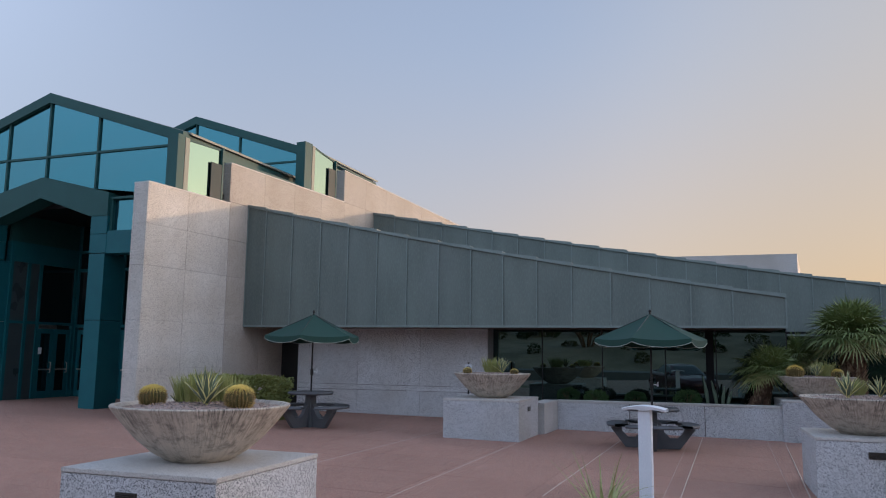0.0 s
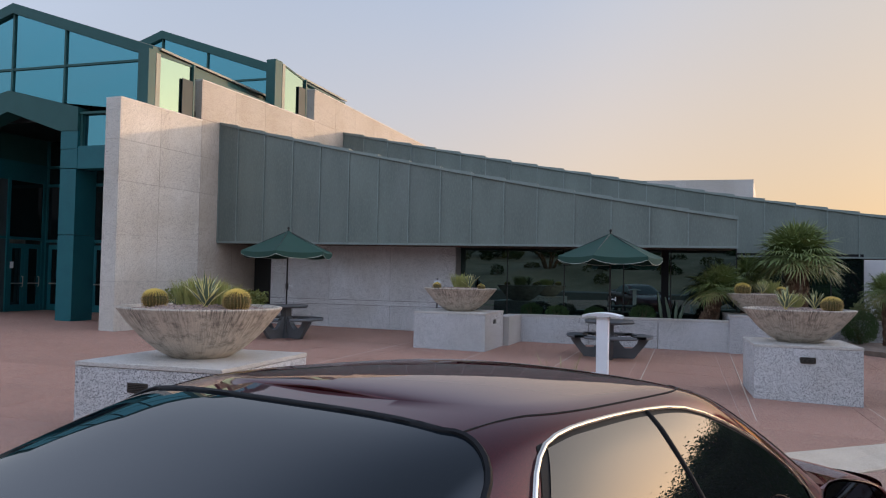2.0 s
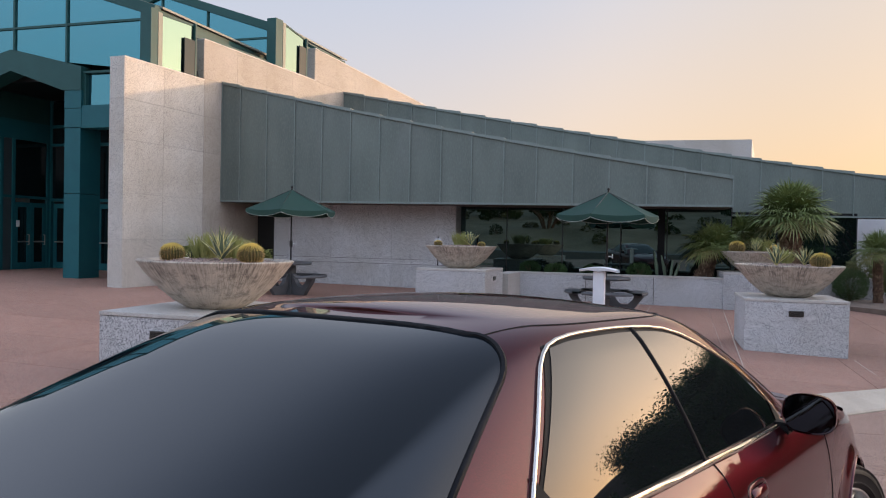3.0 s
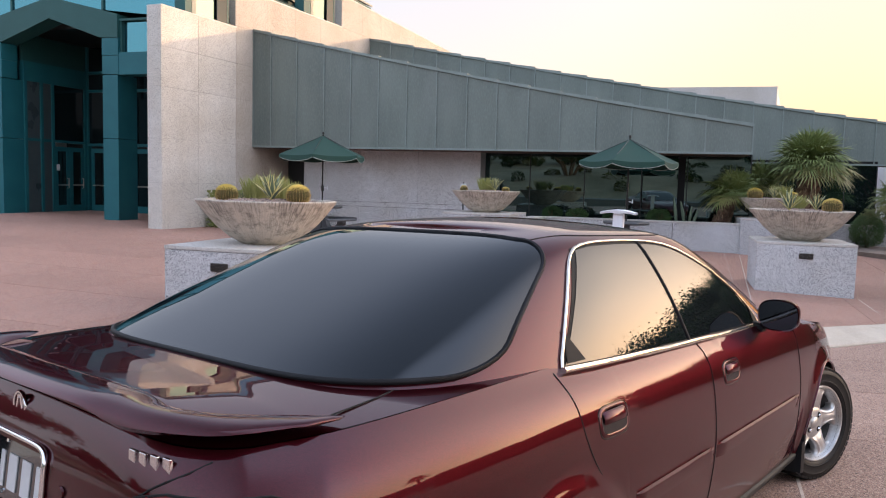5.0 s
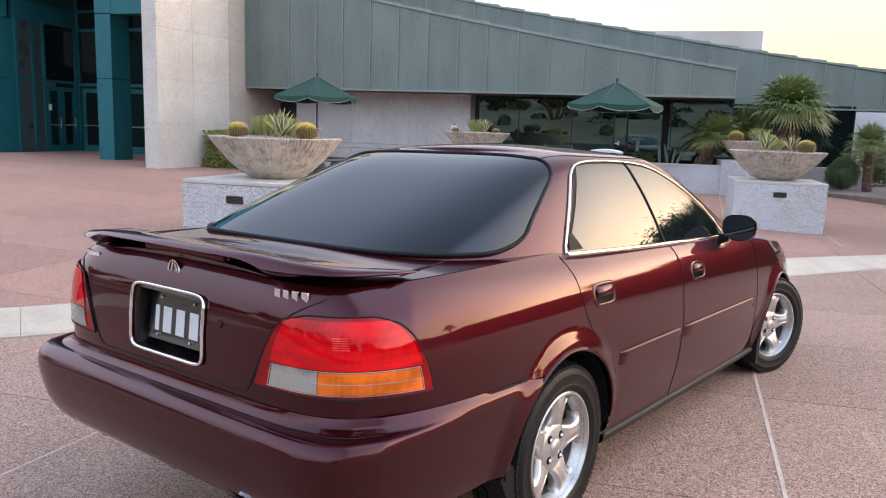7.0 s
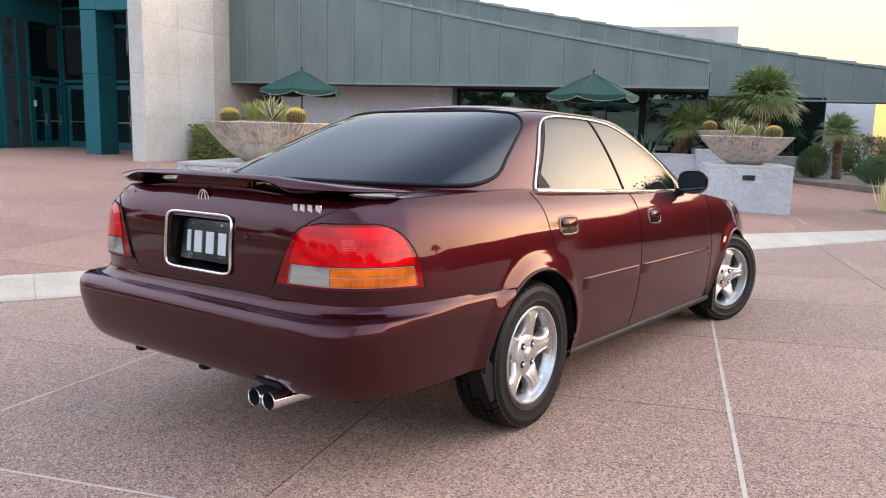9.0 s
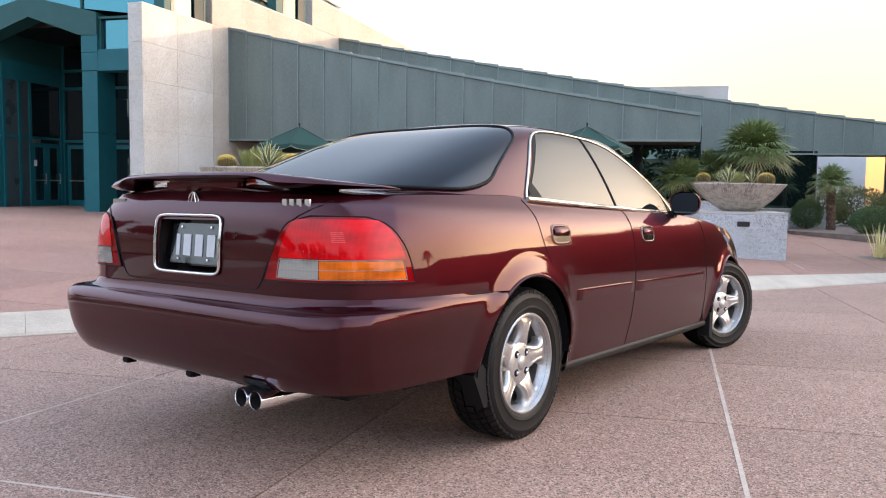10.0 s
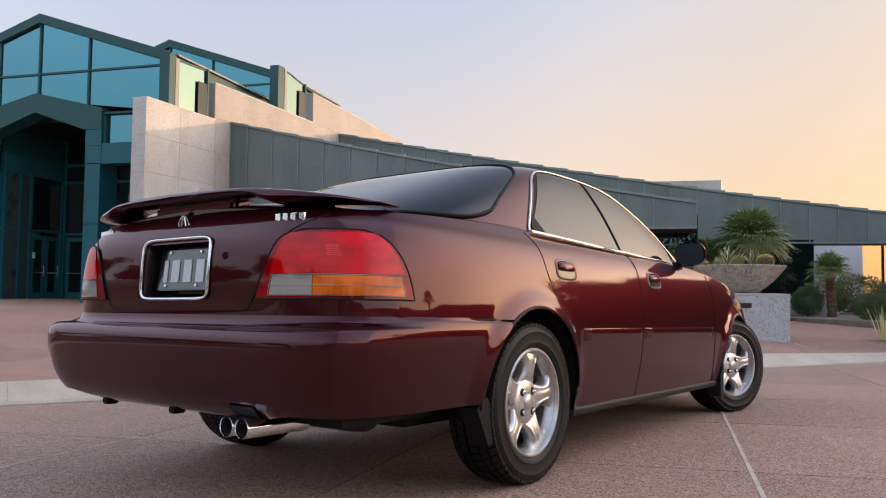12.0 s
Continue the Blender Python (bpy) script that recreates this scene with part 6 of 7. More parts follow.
def agave(x, y, z, size, leaves=20):
    a = thing("agave", pose(x, y, z), "variegated agave with cream-edged blades in the gravel", "agave", group="agaves")
    for k in range(leaves):
        u = k / leaves
        bm = bmesh.new()
        blade(bm, (0, 0, 0), k * 2.4 + rnd.uniform(-0.2, 0.2), 0.10 + 0.80 * u + rnd.uniform(-0.08, 0.08), size * rnd.uniform(0.85, 1.1), size * 0.19, rnd.uniform(-0.1, 0.35))
        part("blade", bm, [M["agave"], M["agave_edge"]], a, smooth=60)
    return a


def tuft(name, x, y, z, n, h, spread, mat, label, category, width=0.012, curl=0.6, group="", lean=0.55):
    t = thing(name, pose(x, y, z), label, category, group)
    bm = bmesh.new()
    for k in range(n):
        r, a = spread * 0.35 * rnd.random() ** 0.5, rnd.uniform(0, 2 * math.pi)
        blade(bm, (r * math.cos(a), r * math.sin(a), 0), a + rnd.uniform(-0.5, 0.5), rnd.uniform(0.02, lean), h * rnd.uniform(0.5, 1.1), width, rnd.uniform(-0.1, curl), (0, 0))
    ob = part("stalk_tuft", bm, mat, t)
    tagged(ob, kind="stuff")
    return t


def bowl(x, y, top, plants):
    """A wide shallow concrete bowl full of gravel."""
    b = thing("planter_bowl", pose(x, y, top, 0, 0, rnd.uniform(0, 360)), "wide streaked concrete bowl planter filled with gravel", "planter", group="bowl planters")
    prof = [(0.0, 0.0), (0.28, 0.0), (0.31, 0.015), (0.43, 0.085), (0.575, 0.21), (0.705, 0.36), (0.795, 0.475), (0.803, 0.492), (0.796, 0.503), (0.76, 0.503), (0.748, 0.49), (0.70, 0.43), (0.0, 0.42)]
    part("bowl", lathe(bmesh.new(), prof, 96), M["bowl"], b, smooth=40)
    bm = bmesh.new()
    rows = []
    for i in range(9):
        r = 0.74 * i / 8
        rows.append([Vector((r * math.cos(t), r * math.sin(t), 0.452 + 0.06 * (1 - (r / 0.775) ** 2) + 0.012 * noise.noise(Vector((r * 9 * math.cos(t), r * 9 * math.sin(t), x))))) for t in [2 * math.pi * k / 48 for k in range(48)]])
    gr = part("gravel", grid_mesh(rows, close=True), M["gravel"], b, smooth=60)
    vs, fs = [], []
    for k in range(700):
        r, t = 0.76 * rnd.random() ** 0.5, rnd.uniform(0, 2 * math.pi)
        s = rnd.uniform(0.006, 0.014)
        c = Vector((r * math.cos(t), r * math.sin(t), 0.458 + 0.06 * (1 - (r / 0.775) ** 2)))
        o = len(vs)
        vs += [c + Vector((s * rnd.uniform(0.7, 1.3), 0, 0)), c + Vector((0, s, 0)), c - Vector((s, 0, 0)), c - Vector((0, s * rnd.uniform(0.7, 1.3), 0)), c + Vector((0, 0, s))]
        fs += [(o, o + 1, o + 4), (o + 1, o + 2, o + 4), (o + 2, o + 3, o + 4), (o + 3, o, o + 4)]
    me = bpy.data.meshes.new("pebble_cover")
    me.from_pydata(vs, [], fs)
    me.materials.append(M["gravel"])
    pb = new("pebble_cover", me)
    pb.parent = b
    tagged(pb, kind="stuff")
    for kind, dx, dy, s in plants:
        z = top + 0.45 + 0.06 * (1 - (dx * dx + dy * dy) / 0.6)
        if kind == "cactus":
            barrel_cactus(x + dx, y + dy, z - 0.02, s)
        elif kind == "agave":
            agave(x + dx, y + dy, z, s)
        else:
            tuft("rush_clump", x + dx, y + dy, z, 260, s, s * 1.5, M["rush"], "clump of thin yellow-green succulent stalks", "shrub", 0.018, group="rush clumps")
    return b


planter_block(-3.11, 6.95, -11.9, 1.54, 1.65, 0.746, (-0.08, -0.83, 0), "square speckled granite planter block with bronze vent")
bowl(-3.12, 6.98, 0.746, [("cactus", -0.46, -0.06, 0.118), ("agave", 0.12, -0.20, 0.34), ("cactus", 0.42, -0.16, 0.127), ("rush", -0.17, 0.12, 0.26), ("rush", -0.06, 0.30, 0.29), ("rush", 0.12, 0.34, 0.24), ("agave", -0.40, 0.3, 0.12)])
planter_block(4.44, 11.53, -11.0, 1.44, 1.44, 0.705, (0.0, -0.725, 0), "square speckled granite planter block with bronze vent")
bowl(4.44, 11.55, 0.705, [("agave", -0.28, -0.25, 0.36), ("agave", 0.2, -0.1, 0.30), ("cactus", 0.36, -0.32, 0.14), ("rush", 0.05, 0.4, 0.25)])
planter_block(-1.0, 16.42, -13.5, 1.58, 1.62, 0.83, (0.79, 0.0, 90), "square speckled granite planter block beside the low wall")
bowl(-1.0, 16.42, 0.83, [("cactus", -0.52, -0.05, 0.09), ("agave", 0.22, -0.1, 0.32), ("rush", 0.0, 0.15, 0.33), ("cactus", 0.46, -0.05, 0.08)])
planter_block(6.08, 18.2, -10.0, 1.6, 1.6, 0.82, None, "square speckled granite planter block at the end of the low wall")
bowl(6.08, 18.2, 0.82, [("cactus", -0.50, -0.2, 0.17), ("agave", -0.05, -0.2, 0.32), ("rush", 0.2, 0.1, 0.36), ("cactus", 0.42, -0.1, 0.12)])

# low granite walls round the planting bed
low = thing("low_wall", along(0.40, 18.38, -8.3), "low speckled granite wall edging the planting bed", "wall", kind="structure")
part("core", boxed(0.02, 4.85, 0.03, 0.3, -0.2, 0.64), M["mortar"], low)
for a, b in ((0.0, 1.62), (1.63, 3.24), (3.25, 4.86)):
    part("granite_panel", boxed(a + 0.003, b - 0.003, 0.0, 0.04, -0.2, 0.635), M["granite"], low)
part("cap", boxed(-0.02, 4.88, -0.012, 0.33, 0.64, 0.685, bevel=0.006), M["pale_granite"], low)
low2 = thing("low_wall", along(0.09, 17.1, 76.5), "short low granite wall joining the planter block to the bed", "wall", kind="structure")
part("core", boxed(0.0, 1.35, -0.0, 0.3, -0.2, 0.64), M["pale_granite"], low2)
part("cap", boxed(-0.02, 1.36, -0.012, 0.32, 0.64, 0.69, bevel=0.006), M["pale_granite"], low2)
low3 = thing("low_wall", along(6.9, 21.6, -10.65), "low granite wall below the rear window band", "wall", kind="structure")
part("core", boxed(0.0, 3.4, 0.0, 0.3, -0.3, 0.55), M["granite"], low3)
part("cap", boxed(-0.02, 3.45, -0.012, 0.32, 0.55, 0.60, bevel=0.006), M["pale_granite"], low3)
bed = prism(bmesh.new(), [(0.4, 18.55), (5.3, 17.85), (7.0, 18.6), (7.0, 21.4), (-0.6, 20.6), (0.0, 19.2)], -0.3, 0.55)
tagged(part("planting_bed", bed, M["soil"]), "raised bed of bare soil behind the low wall", "bed", kind="structure")
bed = prism(bmesh.new(), [(8.3, 18.9), (9.6, 16.6), (14, 15.8), (17, 26), (8.8, 22.2)], -0.4, 0.02)
tagged(part("planting_bed", bed, M["soil"]), "gravel bed with palms and bushes beside the terrace", "bed", kind="structure")
bm = bmesh.new()
lathe(bm, [(0.0, 0.02), (0.35, 0.018), (0.55, 0.004), (0.6, -0.05)], 28)
for v in bm.verts:
    v.co.x *= 1.0 + 0.2 * noise.noise(v.co * 3)
tagged(part("gravel_ring", bm, M["brown_rock"], m=pose(7.56, 12.6, plaza_z(7.56, 12.6))), "ring of brown gravel round the yucca", "gravel", kind="structure")


# ---- umbrellas and picnic tables ----
def umbrella(x, y, top, deg, label):
    z0 = plaza_z(x, y)
    u = thing("patio_umbrella", pose(x, y, z0, 0, 0, deg), label, "umbrella", group="patio umbrellas")
    H = top - z0
    part("pole", tube(bmesh.new(), [(0, 0, 0.02), (0, 0, H - 0.1)], 0.019, 12), M["steel_and_shade"], u)
    part("finial", lathe(bmesh.new(), [(0.0, 0.0), (0.02, 0.0), (0.022, 0.012), (0.012, 0.03), (0.028, 0.055), (0.024, 0.085), (0.0, 0.10)], 16, m=Matrix.Translation((0, 0, H - 0.10))), M["steel_and_shade"], u, smooth=60)
    part("crank", boxed(-0.03, 0.03, -0.04, 0.04, 1.12, 1.26, bevel=0.01), M["steel_and_shade"], u)
    part("crank_handle", tube(bmesh.new(), [(0.03, 0, 1.2), (0.09, 0, 1.2), (0.12, 0, 1.16), (0.12, 0, 1.25)], 0.011, 6), M["white"], u)
    n, R, rim, apex = 6, 1.08, H - 0.58, H - 0.09
    for k in range(n):
        a0, a1 = 2 * math.pi * k / n, 2 * math.pi * (k + 1) / n
        rows = []
        for i in range(9):
            t = i / 8
            row = []
            for j in range(9):
                s = j / 8
                p0, p1 = Vector((math.cos(a0), math.sin(a0), 0)), Vector((math.cos(a1), math.sin(a1), 0))
                p = (p0 * (1 - s) + p1 * s) * R * t
                sag = 0.035 * t * 4 * s * (1 - s)
                row.append(Vector((p.x, p.y, apex + (rim - apex) * (t ** 0.92) - sag)))
            rows.append(row)
        for d in (0.5, 1.0):
            rows.append([Vector((p.x * 1.005, p.y * 1.005, p.z - d * (0.07 + 0.06 * (4 * (j / 8) * (1 - j / 8)) ** 0.7))) for j, p in enumerate(rows[8])])
        part("canopy_panel", grid_mesh(rows), M["fabric"], u, smooth=40)
        part("piping", tube(bmesh.new(), rows[-1], 0.005, 5), M["piping"], u)
        part("rib", tube(bmesh.new(), [(math.cos(a0) * 0.05, math.sin(a0) * 0.05, apex - 0.03), (math.cos(a0) * R * 0.99, math.sin(a0) * R * 0.99, rim - 0.015)], 0.008, 5), M["steel_and_shade"], u)
        part("strut", tube(bmesh.new(), [(math.cos(a0) * 0.02, math.sin(a0) * 0.02, rim - 0.12), (math.cos(a0) * R * 0.5, math.sin(a0) * R * 0.5, (apex + rim) / 2 - 0.02)], 0.006, 5), M["steel_and_shade"], u)
    return u


def picnic_table(x, y, deg):
    z0 = plaza_z(x, y)
    t = thing("picnic_table", pose(x, y, z0, 0, 0, deg), "dark grey cast picnic table with four fixed seats", "table", group="picnic tables")
    part("tabletop", lathe(bmesh.new(), [(0.0, 0.70), (0.47, 0.70), (0.525, 0.715), (0.54, 0.74), (0.525, 0.765), (0.0, 0.77)], 8, m=pose(0, 0, 0, 0, 0, 22.5)), M["table"], t, smooth=30)
    part("pedestal", lathe(bmesh.new(), [(0.0, 0.0), (0.22, 0.0), (0.20, 0.05), (0.13, 0.35), (0.12, 0.7), (0.0, 0.7)], 4, m=pose(0, 0, 0, 0, 0, 45)), M["table"], t, smooth=20)
    for k in range(4):
        a = 90 * k
        m = pose(0, 0, 0, 0, 0, a)
        bm = plate(bmesh.new(), [(0.10, 0.0), (0.50, 0.0), (0.78, 0.36), (0.76, 0.42), (0.60, 0.42), (0.56, 0.30), (0.46, 0.20), (0.32, 0.20), (0.22, 0.30), (0.16, 0.46), (0.10, 0.5)], -0.055, 0.055)
        part("arm", bm, M["table"], t, m=m)
        rows = []
        for i in range(9):
            b = radians(-36 + 9 * i)
            rows.append([Vector((r * math.cos(b), r * math.sin(b), z)) for r, z in ((0.56, 0.415), (0.86, 0.415), (0.875, 0.44), (0.86, 0.47), (0.56, 0.47), (0.545, 0.44))])
        bm = grid_mesh(rows, close=True)
        part("seat", bm, M["table"], t, smooth=40, m=m)
    return t


umbrella(2.14, 15.5, 2.64, 4, "dark green canvas patio umbrella with pale piping, open")
picnic_table(2.14, 15.5, -6)
umbrella(-5.06, 16.9, 2.66, 32, "dark green canvas patio umbrella with pale piping, open")
picnic_table(-5.06, 16.9, 58)

# white T-shaped post
post = thing("white_post", pose(1.14, 8.9, plaza_z(1.1, 8.9), 0, 0, -21), "white painted metal post with a curved T-shaped head", "post")
part("foot", boxed(-0.085, 0.085, -0.065, 0.065, -0.01, 0.025, bevel=0.006), M["white"], post)
part("shaft", boxed(-0.07, 0.07, -0.05, 0.05, 0.0, 1.15, bevel=0.008), M["white"], post)
rows = []
for i in range(13):
    u = -1 + i / 6
    z, th = 1.205 - 0.035 * u * u, 0.03 + 0.03 * (1 - abs(u)) ** 2
    rows.append([Vector((0.235 * u, y, z + dz)) for y, dz in ((-0.09, -th), (-0.10, -0.006), (-0.085, 0), (0.085, 0), (0.10, -0.006), (0.09, -th))])
part("head", grid_mesh(rows, close=True), M["white"], post, smooth=40)

# small notice on a stake in the granite bay
sign = thing("notice_sign", pose(-1.69, 18.5, plaza_z(-1.7, 18.5), 0, 0, -8), "small white notice on a thin metal stake", "sign")
part("stake", tube(bmesh.new(), [(0, 0, 0), (0, 0, 1.48)], 0.018, 8), M["steel_and_shade"], sign)
part("panel", boxed(-0.085, 0.085, -0.03, -0.015, 1.2, 1.43, bevel=0.004), M["white"], sign)
ringp = [(0.05 * math.cos(a), -0.034, 1.335 + 0.05 * math.sin(a)) for a in [2 * math.pi * k / 20 for k in range(20)]]
part("ring_mark", tube(bmesh.new(), ringp, 0.007, 5, closed=True), M["black"], sign)
part("bar_mark", boxed(-0.06, 0.06, -0.036, -0.03, 1.225, 1.25), M["black"], sign)


# ---- plants ----
def fan_palm(x, y, z, trunk, crown, lean, fronds, girth, label):
    """A fan palm: shaggy trunk with leaf bases and a head of split fans."""
    t = thing("fan_palm", pose(x, y, z), label, "palm", group="fan palms")
    top = Vector((lean[0], lean[1], trunk))
    n = 14
    bm = bmesh.new()
    tube(bm, [top * (i / n) + Vector((0, 0, -0.05 if i == 0 else 0)) for i in range(n + 1)], [girth * (1.0 + 0.12 * math.sin(i * 2.1)) for i in range(n + 1)], 14)
    part("trunk", bm, M["palm_trunk"], t, "brown fibrous trunk", smooth=50)
    vs, fs = [], []
    for k in range(int(60 * trunk / 0.5 * girth / 0.15)):
        u, a = rnd.random(), rnd.uniform(0, 2 * math.pi)
        o = Vector((math.cos(a), math.sin(a), 0))
        p = top * u + o * girth * 0.9
        w = Vector((-o.y, o.x, 0)) * girth * 0.22
        q = p + o * girth * 0.4 + Vector((0, 0, girth * 0.75))
        b = len(vs)
        vs += [p - w, p + w, q]
        fs.append((b, b + 1, b + 2))
    me = bpy.data.meshes.new("leaf_base")
    me.from_pydata(vs, [], fs)
    me.materials.append(M["leaf_stub"])
    lb = new("leaf_base", me)
    lb.parent = t
    tagged(lb, kind="stuff")
    for k in range(fronds):
        a = k * 2.39996 + rnd.uniform(-0.2, 0.2)
        age = k / fronds
        el = 1.5 - 1.5 * age
        bm = bmesh.new()
        d = Vector((math.cos(a) * math.cos(el), math.sin(a) * math.cos(el), math.sin(el)))
        stem = crown * rnd.uniform(0.42, 0.56)
        pts = [top, top + d * stem * 0.5 + Vector((0, 0, 0.02)), top + d * stem - Vector((0, 0, 0.03 * crown))]
        tube(bm, pts, [0.012, 0.009, 0.006], 4, caps=False)
        c = pts[-1]
        fwd = (d - Vector((0, 0, 0.15 + 0.75 * age**1.5))).normalized()
        side = Vector((-math.sin(a), math.cos(a), 0.0))
        face = fwd.cross(side).normalized()
        nn = 28
        for j in range(nn):
            b = radians(-125 + 250 * j / (nn - 1))
            L = crown * rnd.uniform(0.46, 0.58) * (0.72 + 0.28 * math.cos(b * 0.8))
            ld = (fwd * math.cos(b) + side * math.sin(b)).normalized()
            w = (ld.cross(face) + face * rnd.uniform(-0.5, 0.5)) * crown * 0.0145
            m1 = c + ld * L * 0.55 + Vector((0, 0, 0.02))
            tip = c + ld * L - Vector((0, 0, 0.10 * crown * rnd.uniform(0.3, 1.5)))
            v = [bm.verts.new(q) for q in (c, m1 - w, tip, m1 + w)]
            f = bm.faces.new(v)
            f.material_index = 1 if k > fronds * 0.8 and rnd.random() < 0.7 else 0
        ob = part("frond", bm, [M["palm_leaf"], M["palm_old"]], t)
    return t


def leafy(name, x, y, z, rx, ry, h, n, mat, label, boxy=False, size=0.035, group=""):
    """A shrub: stems and a crown of many single leaves with an uneven outline."""
    s = thing(name, pose(x, y, z, 0, 0, rnd.uniform(-15, 15) if not boxy else -12), label, "bush", group)
    bm = bmesh.new()
    for k in range(7):
        a = rnd.uniform(0, 2 * math.pi)
        tube(bm, [(0, 0, -0.02), (rx * 0.25 * math.cos(a), ry * 0.25 * math.sin(a), h * 0.4), (rx * 0.6 * math.cos(a), ry * 0.6 * math.sin(a), h * 0.75)], [0.015, 0.01, 0.005], 5)
    part("stems", bm, M["palm_trunk"], s)
    vs, fs = [], []
    for k in range(n):
        while True:
            p = Vector((rnd.uniform(-1, 1), rnd.uniform(-1, 1), rnd.uniform(-1, 1)))
            q = max(abs(p.x), abs(p.y), abs(p.z)) if boxy else p.length
            if 0.55 < q < 1.0 + 0.12 * noise.noise(p * 2.2 + Vector((x, y, 0))):
                break
        c = Vector((p.x * rx, p.y * ry, h * 0.5 + p.z * h * 0.5))
        d = (p.normalized() + Vector((rnd.uniform(-1, 1), rnd.uniform(-1, 1), rnd.uniform(-1, 1))) * 0.9).normalized()
        w = d.orthogonal().normalized() * size * 0.35
        b = len(vs)
        L = size * rnd.uniform(0.6, 1.3)
        vs += [c, c + d * L * 0.5 + w, c + d * L, c + d * L * 0.5 - w]
        fs.append((b, b + 1, b + 2, b + 3))
    me = bpy.data.meshes.new("leaves")
    me.from_pydata(vs, [], fs)
    me.materials.append(mat)
    ob = new("leaves", me)
    ob.parent = s
    tagged(ob, kind="stuff")
    return s


fan_palm(4.83, 18.75, 0.54, 0.72, 0.95, (0.42, 0.0), 34, 0.14, "small leaning fan palm in the bed behind the low wall")
fan_palm(5.12, 18.8, 0.54, 0.74, 0.62, (0.14, 0.02), 10, 0.11, "small upright fan palm beside the leaning one")
fan_palm(7.45, 19.8, 0.50, 1.55, 1.30, (0.05, 0.0), 74, 0.27, "stout fan palm with shaggy trunk and full crown")
fan_palm(6.35, 20.3, 0.52, 1.0, 0.95, (0.05, 0.1), 26, 0.12, "small fan palm under the canopy")
fan_palm(9.85, 20.0, 0.0, 1.25, 0.78, (-0.05, 0.0), 34, 0.12, "young fan palm in the gravel bed")
leafy("round_bush", 9.36, 20.5, 0.02, 0.45, 0.45, 0.88, 9000, M["leaf"], "clipped round dark green bush in the gravel bed", group="round bushes")
leafy("round_bush", 10.0, 18.0, 0.0, 0.5, 0.45, 0.75, 8000, M["leaf"], "clipped round dark green bush in the gravel bed", group="round bushes")
for x, y, r, h in ((10.9, 22.9, 0.8, 1.15), (12.1, 23.2, 0.95, 1.35), (13.4, 22.7, 0.9, 1.2), (14.6, 23.3, 1.0, 1.4), (15.8, 22.6, 0.9, 1.25)):
    leafy("hedge", x, y, 0.0, r, r * 0.8, h, 5200, M["hedge_leaf"], "loose olive-green hedge bush along the wing", size=0.07, group="hedges")
leafy("hedge", 11.2, 19.6, 0.0, 0.7, 0.5, 0.75, 6000, M["leaf"], "low green bush beside the palm", size=0.04)
leafy("hedge", -7.25, 18.3, 0.05, 1.2, 0.45, 1.06, 12000, M["hedge_bright"], "flat-topped light green hedge against the stone wall", boxy=True, size=0.07, group="hedges")
leafy("shrub", 3.45, 19.0, 0.53, 0.32, 0.25, 0.42, 2200, M["leaf"], "small green shrub below the window")
leafy("shrub", 1.35, 19.3, 0.53, 0.3, 0.25, 0.36, 2200, M["leaf"], "small green shrub below the window")
leafy("shrub", 2.3, 19.4, 0.53, 0.26, 0.25, 0.34, 2200, M["leaf_dark"], "small green shrub below the window")
leafy("shrub", 0.7, 19.5, 0.53, 0.28, 0.25, 0.4, 2200, M["leaf_dark"], "small green shrub below the window")
tuft("yucca", 7.56, 12.6, plaza_z(7.56, 12.6), 34, 0.72, 0.3, M["agave_edge"], "pale spiky yucca in a ring of gravel", "yucca", 0.022, 0.3)
tuft("yucca", 0.66, 8.7, plaza_z(0.66, 8.7) - 0.02, 40, 0.80, 0.32, M["straw"], "thin yellow-green grassy yucca with bent blades beside the white post", "yucca", 0.021, 1.7, lean=0.8)

# bed of brown rocks round the yucca and the post
rocks = prism(bmesh.new(), [(-0.05, 8.50), (1.34, 8.25), (1.50, 9.12), (0.12, 9.62)], lambda x, y: plaza_z(x, y) - 0.06, lambda x, y: plaza_z(x, y) + 0.006)
rocks = tagged(part("rock_bed", rocks, M["soil"]), "small bed of reddish-brown rocks round the yucca and the post", "rock bed", kind="structure")
vs, fs = [], []
for k in range(360):
    u, v = rnd.random(), rnd.random()
    x = 0.02 + 1.30 * u + 0.14 * v
    y = (8.54 - 0.22 * u) * (1 - v) + (9.58 - 0.46 * u) * v
    s = rnd.uniform(0.018, 0.05)
    c = Vector((x, y, plaza_z(x, y) + 0.006))
    o, n = len(vs), 7
    for i, (w, h) in enumerate(((1.0, -0.2), (0.95, 0.35), (0.5, 0.75))):
        vs += [c + Vector((s * w * rnd.uniform(0.75, 1.2) * math.cos(2 * math.pi * j / n), s * w * rnd.uniform(0.75, 1.2) * math.sin(2 * math.pi * j / n), s * h)) for j in range(n)]
    fs += [(o + i * n + j, o + i * n + (j + 1) % n, o + (i + 1) * n + (j + 1) % n, o + (i + 1) * n + j) for i in range(2) for j in range(n)]
    fs.append(tuple(o + 2 * n + j for j in range(n)))
me = bpy.data.meshes.new("rock_cover")
me.from_pydata(vs, [], fs)
me.materials.append(M["red_rock"])
cover = new("rock_cover", me)
cover.parent = rocks
tagged(cover, "reddish-brown rocks", kind="stuff")
columnar = thing("columnar_cactus", pose(4.1, 18.9, 0.55), "thin pale green columnar cactus stems in the bed", "cactus")
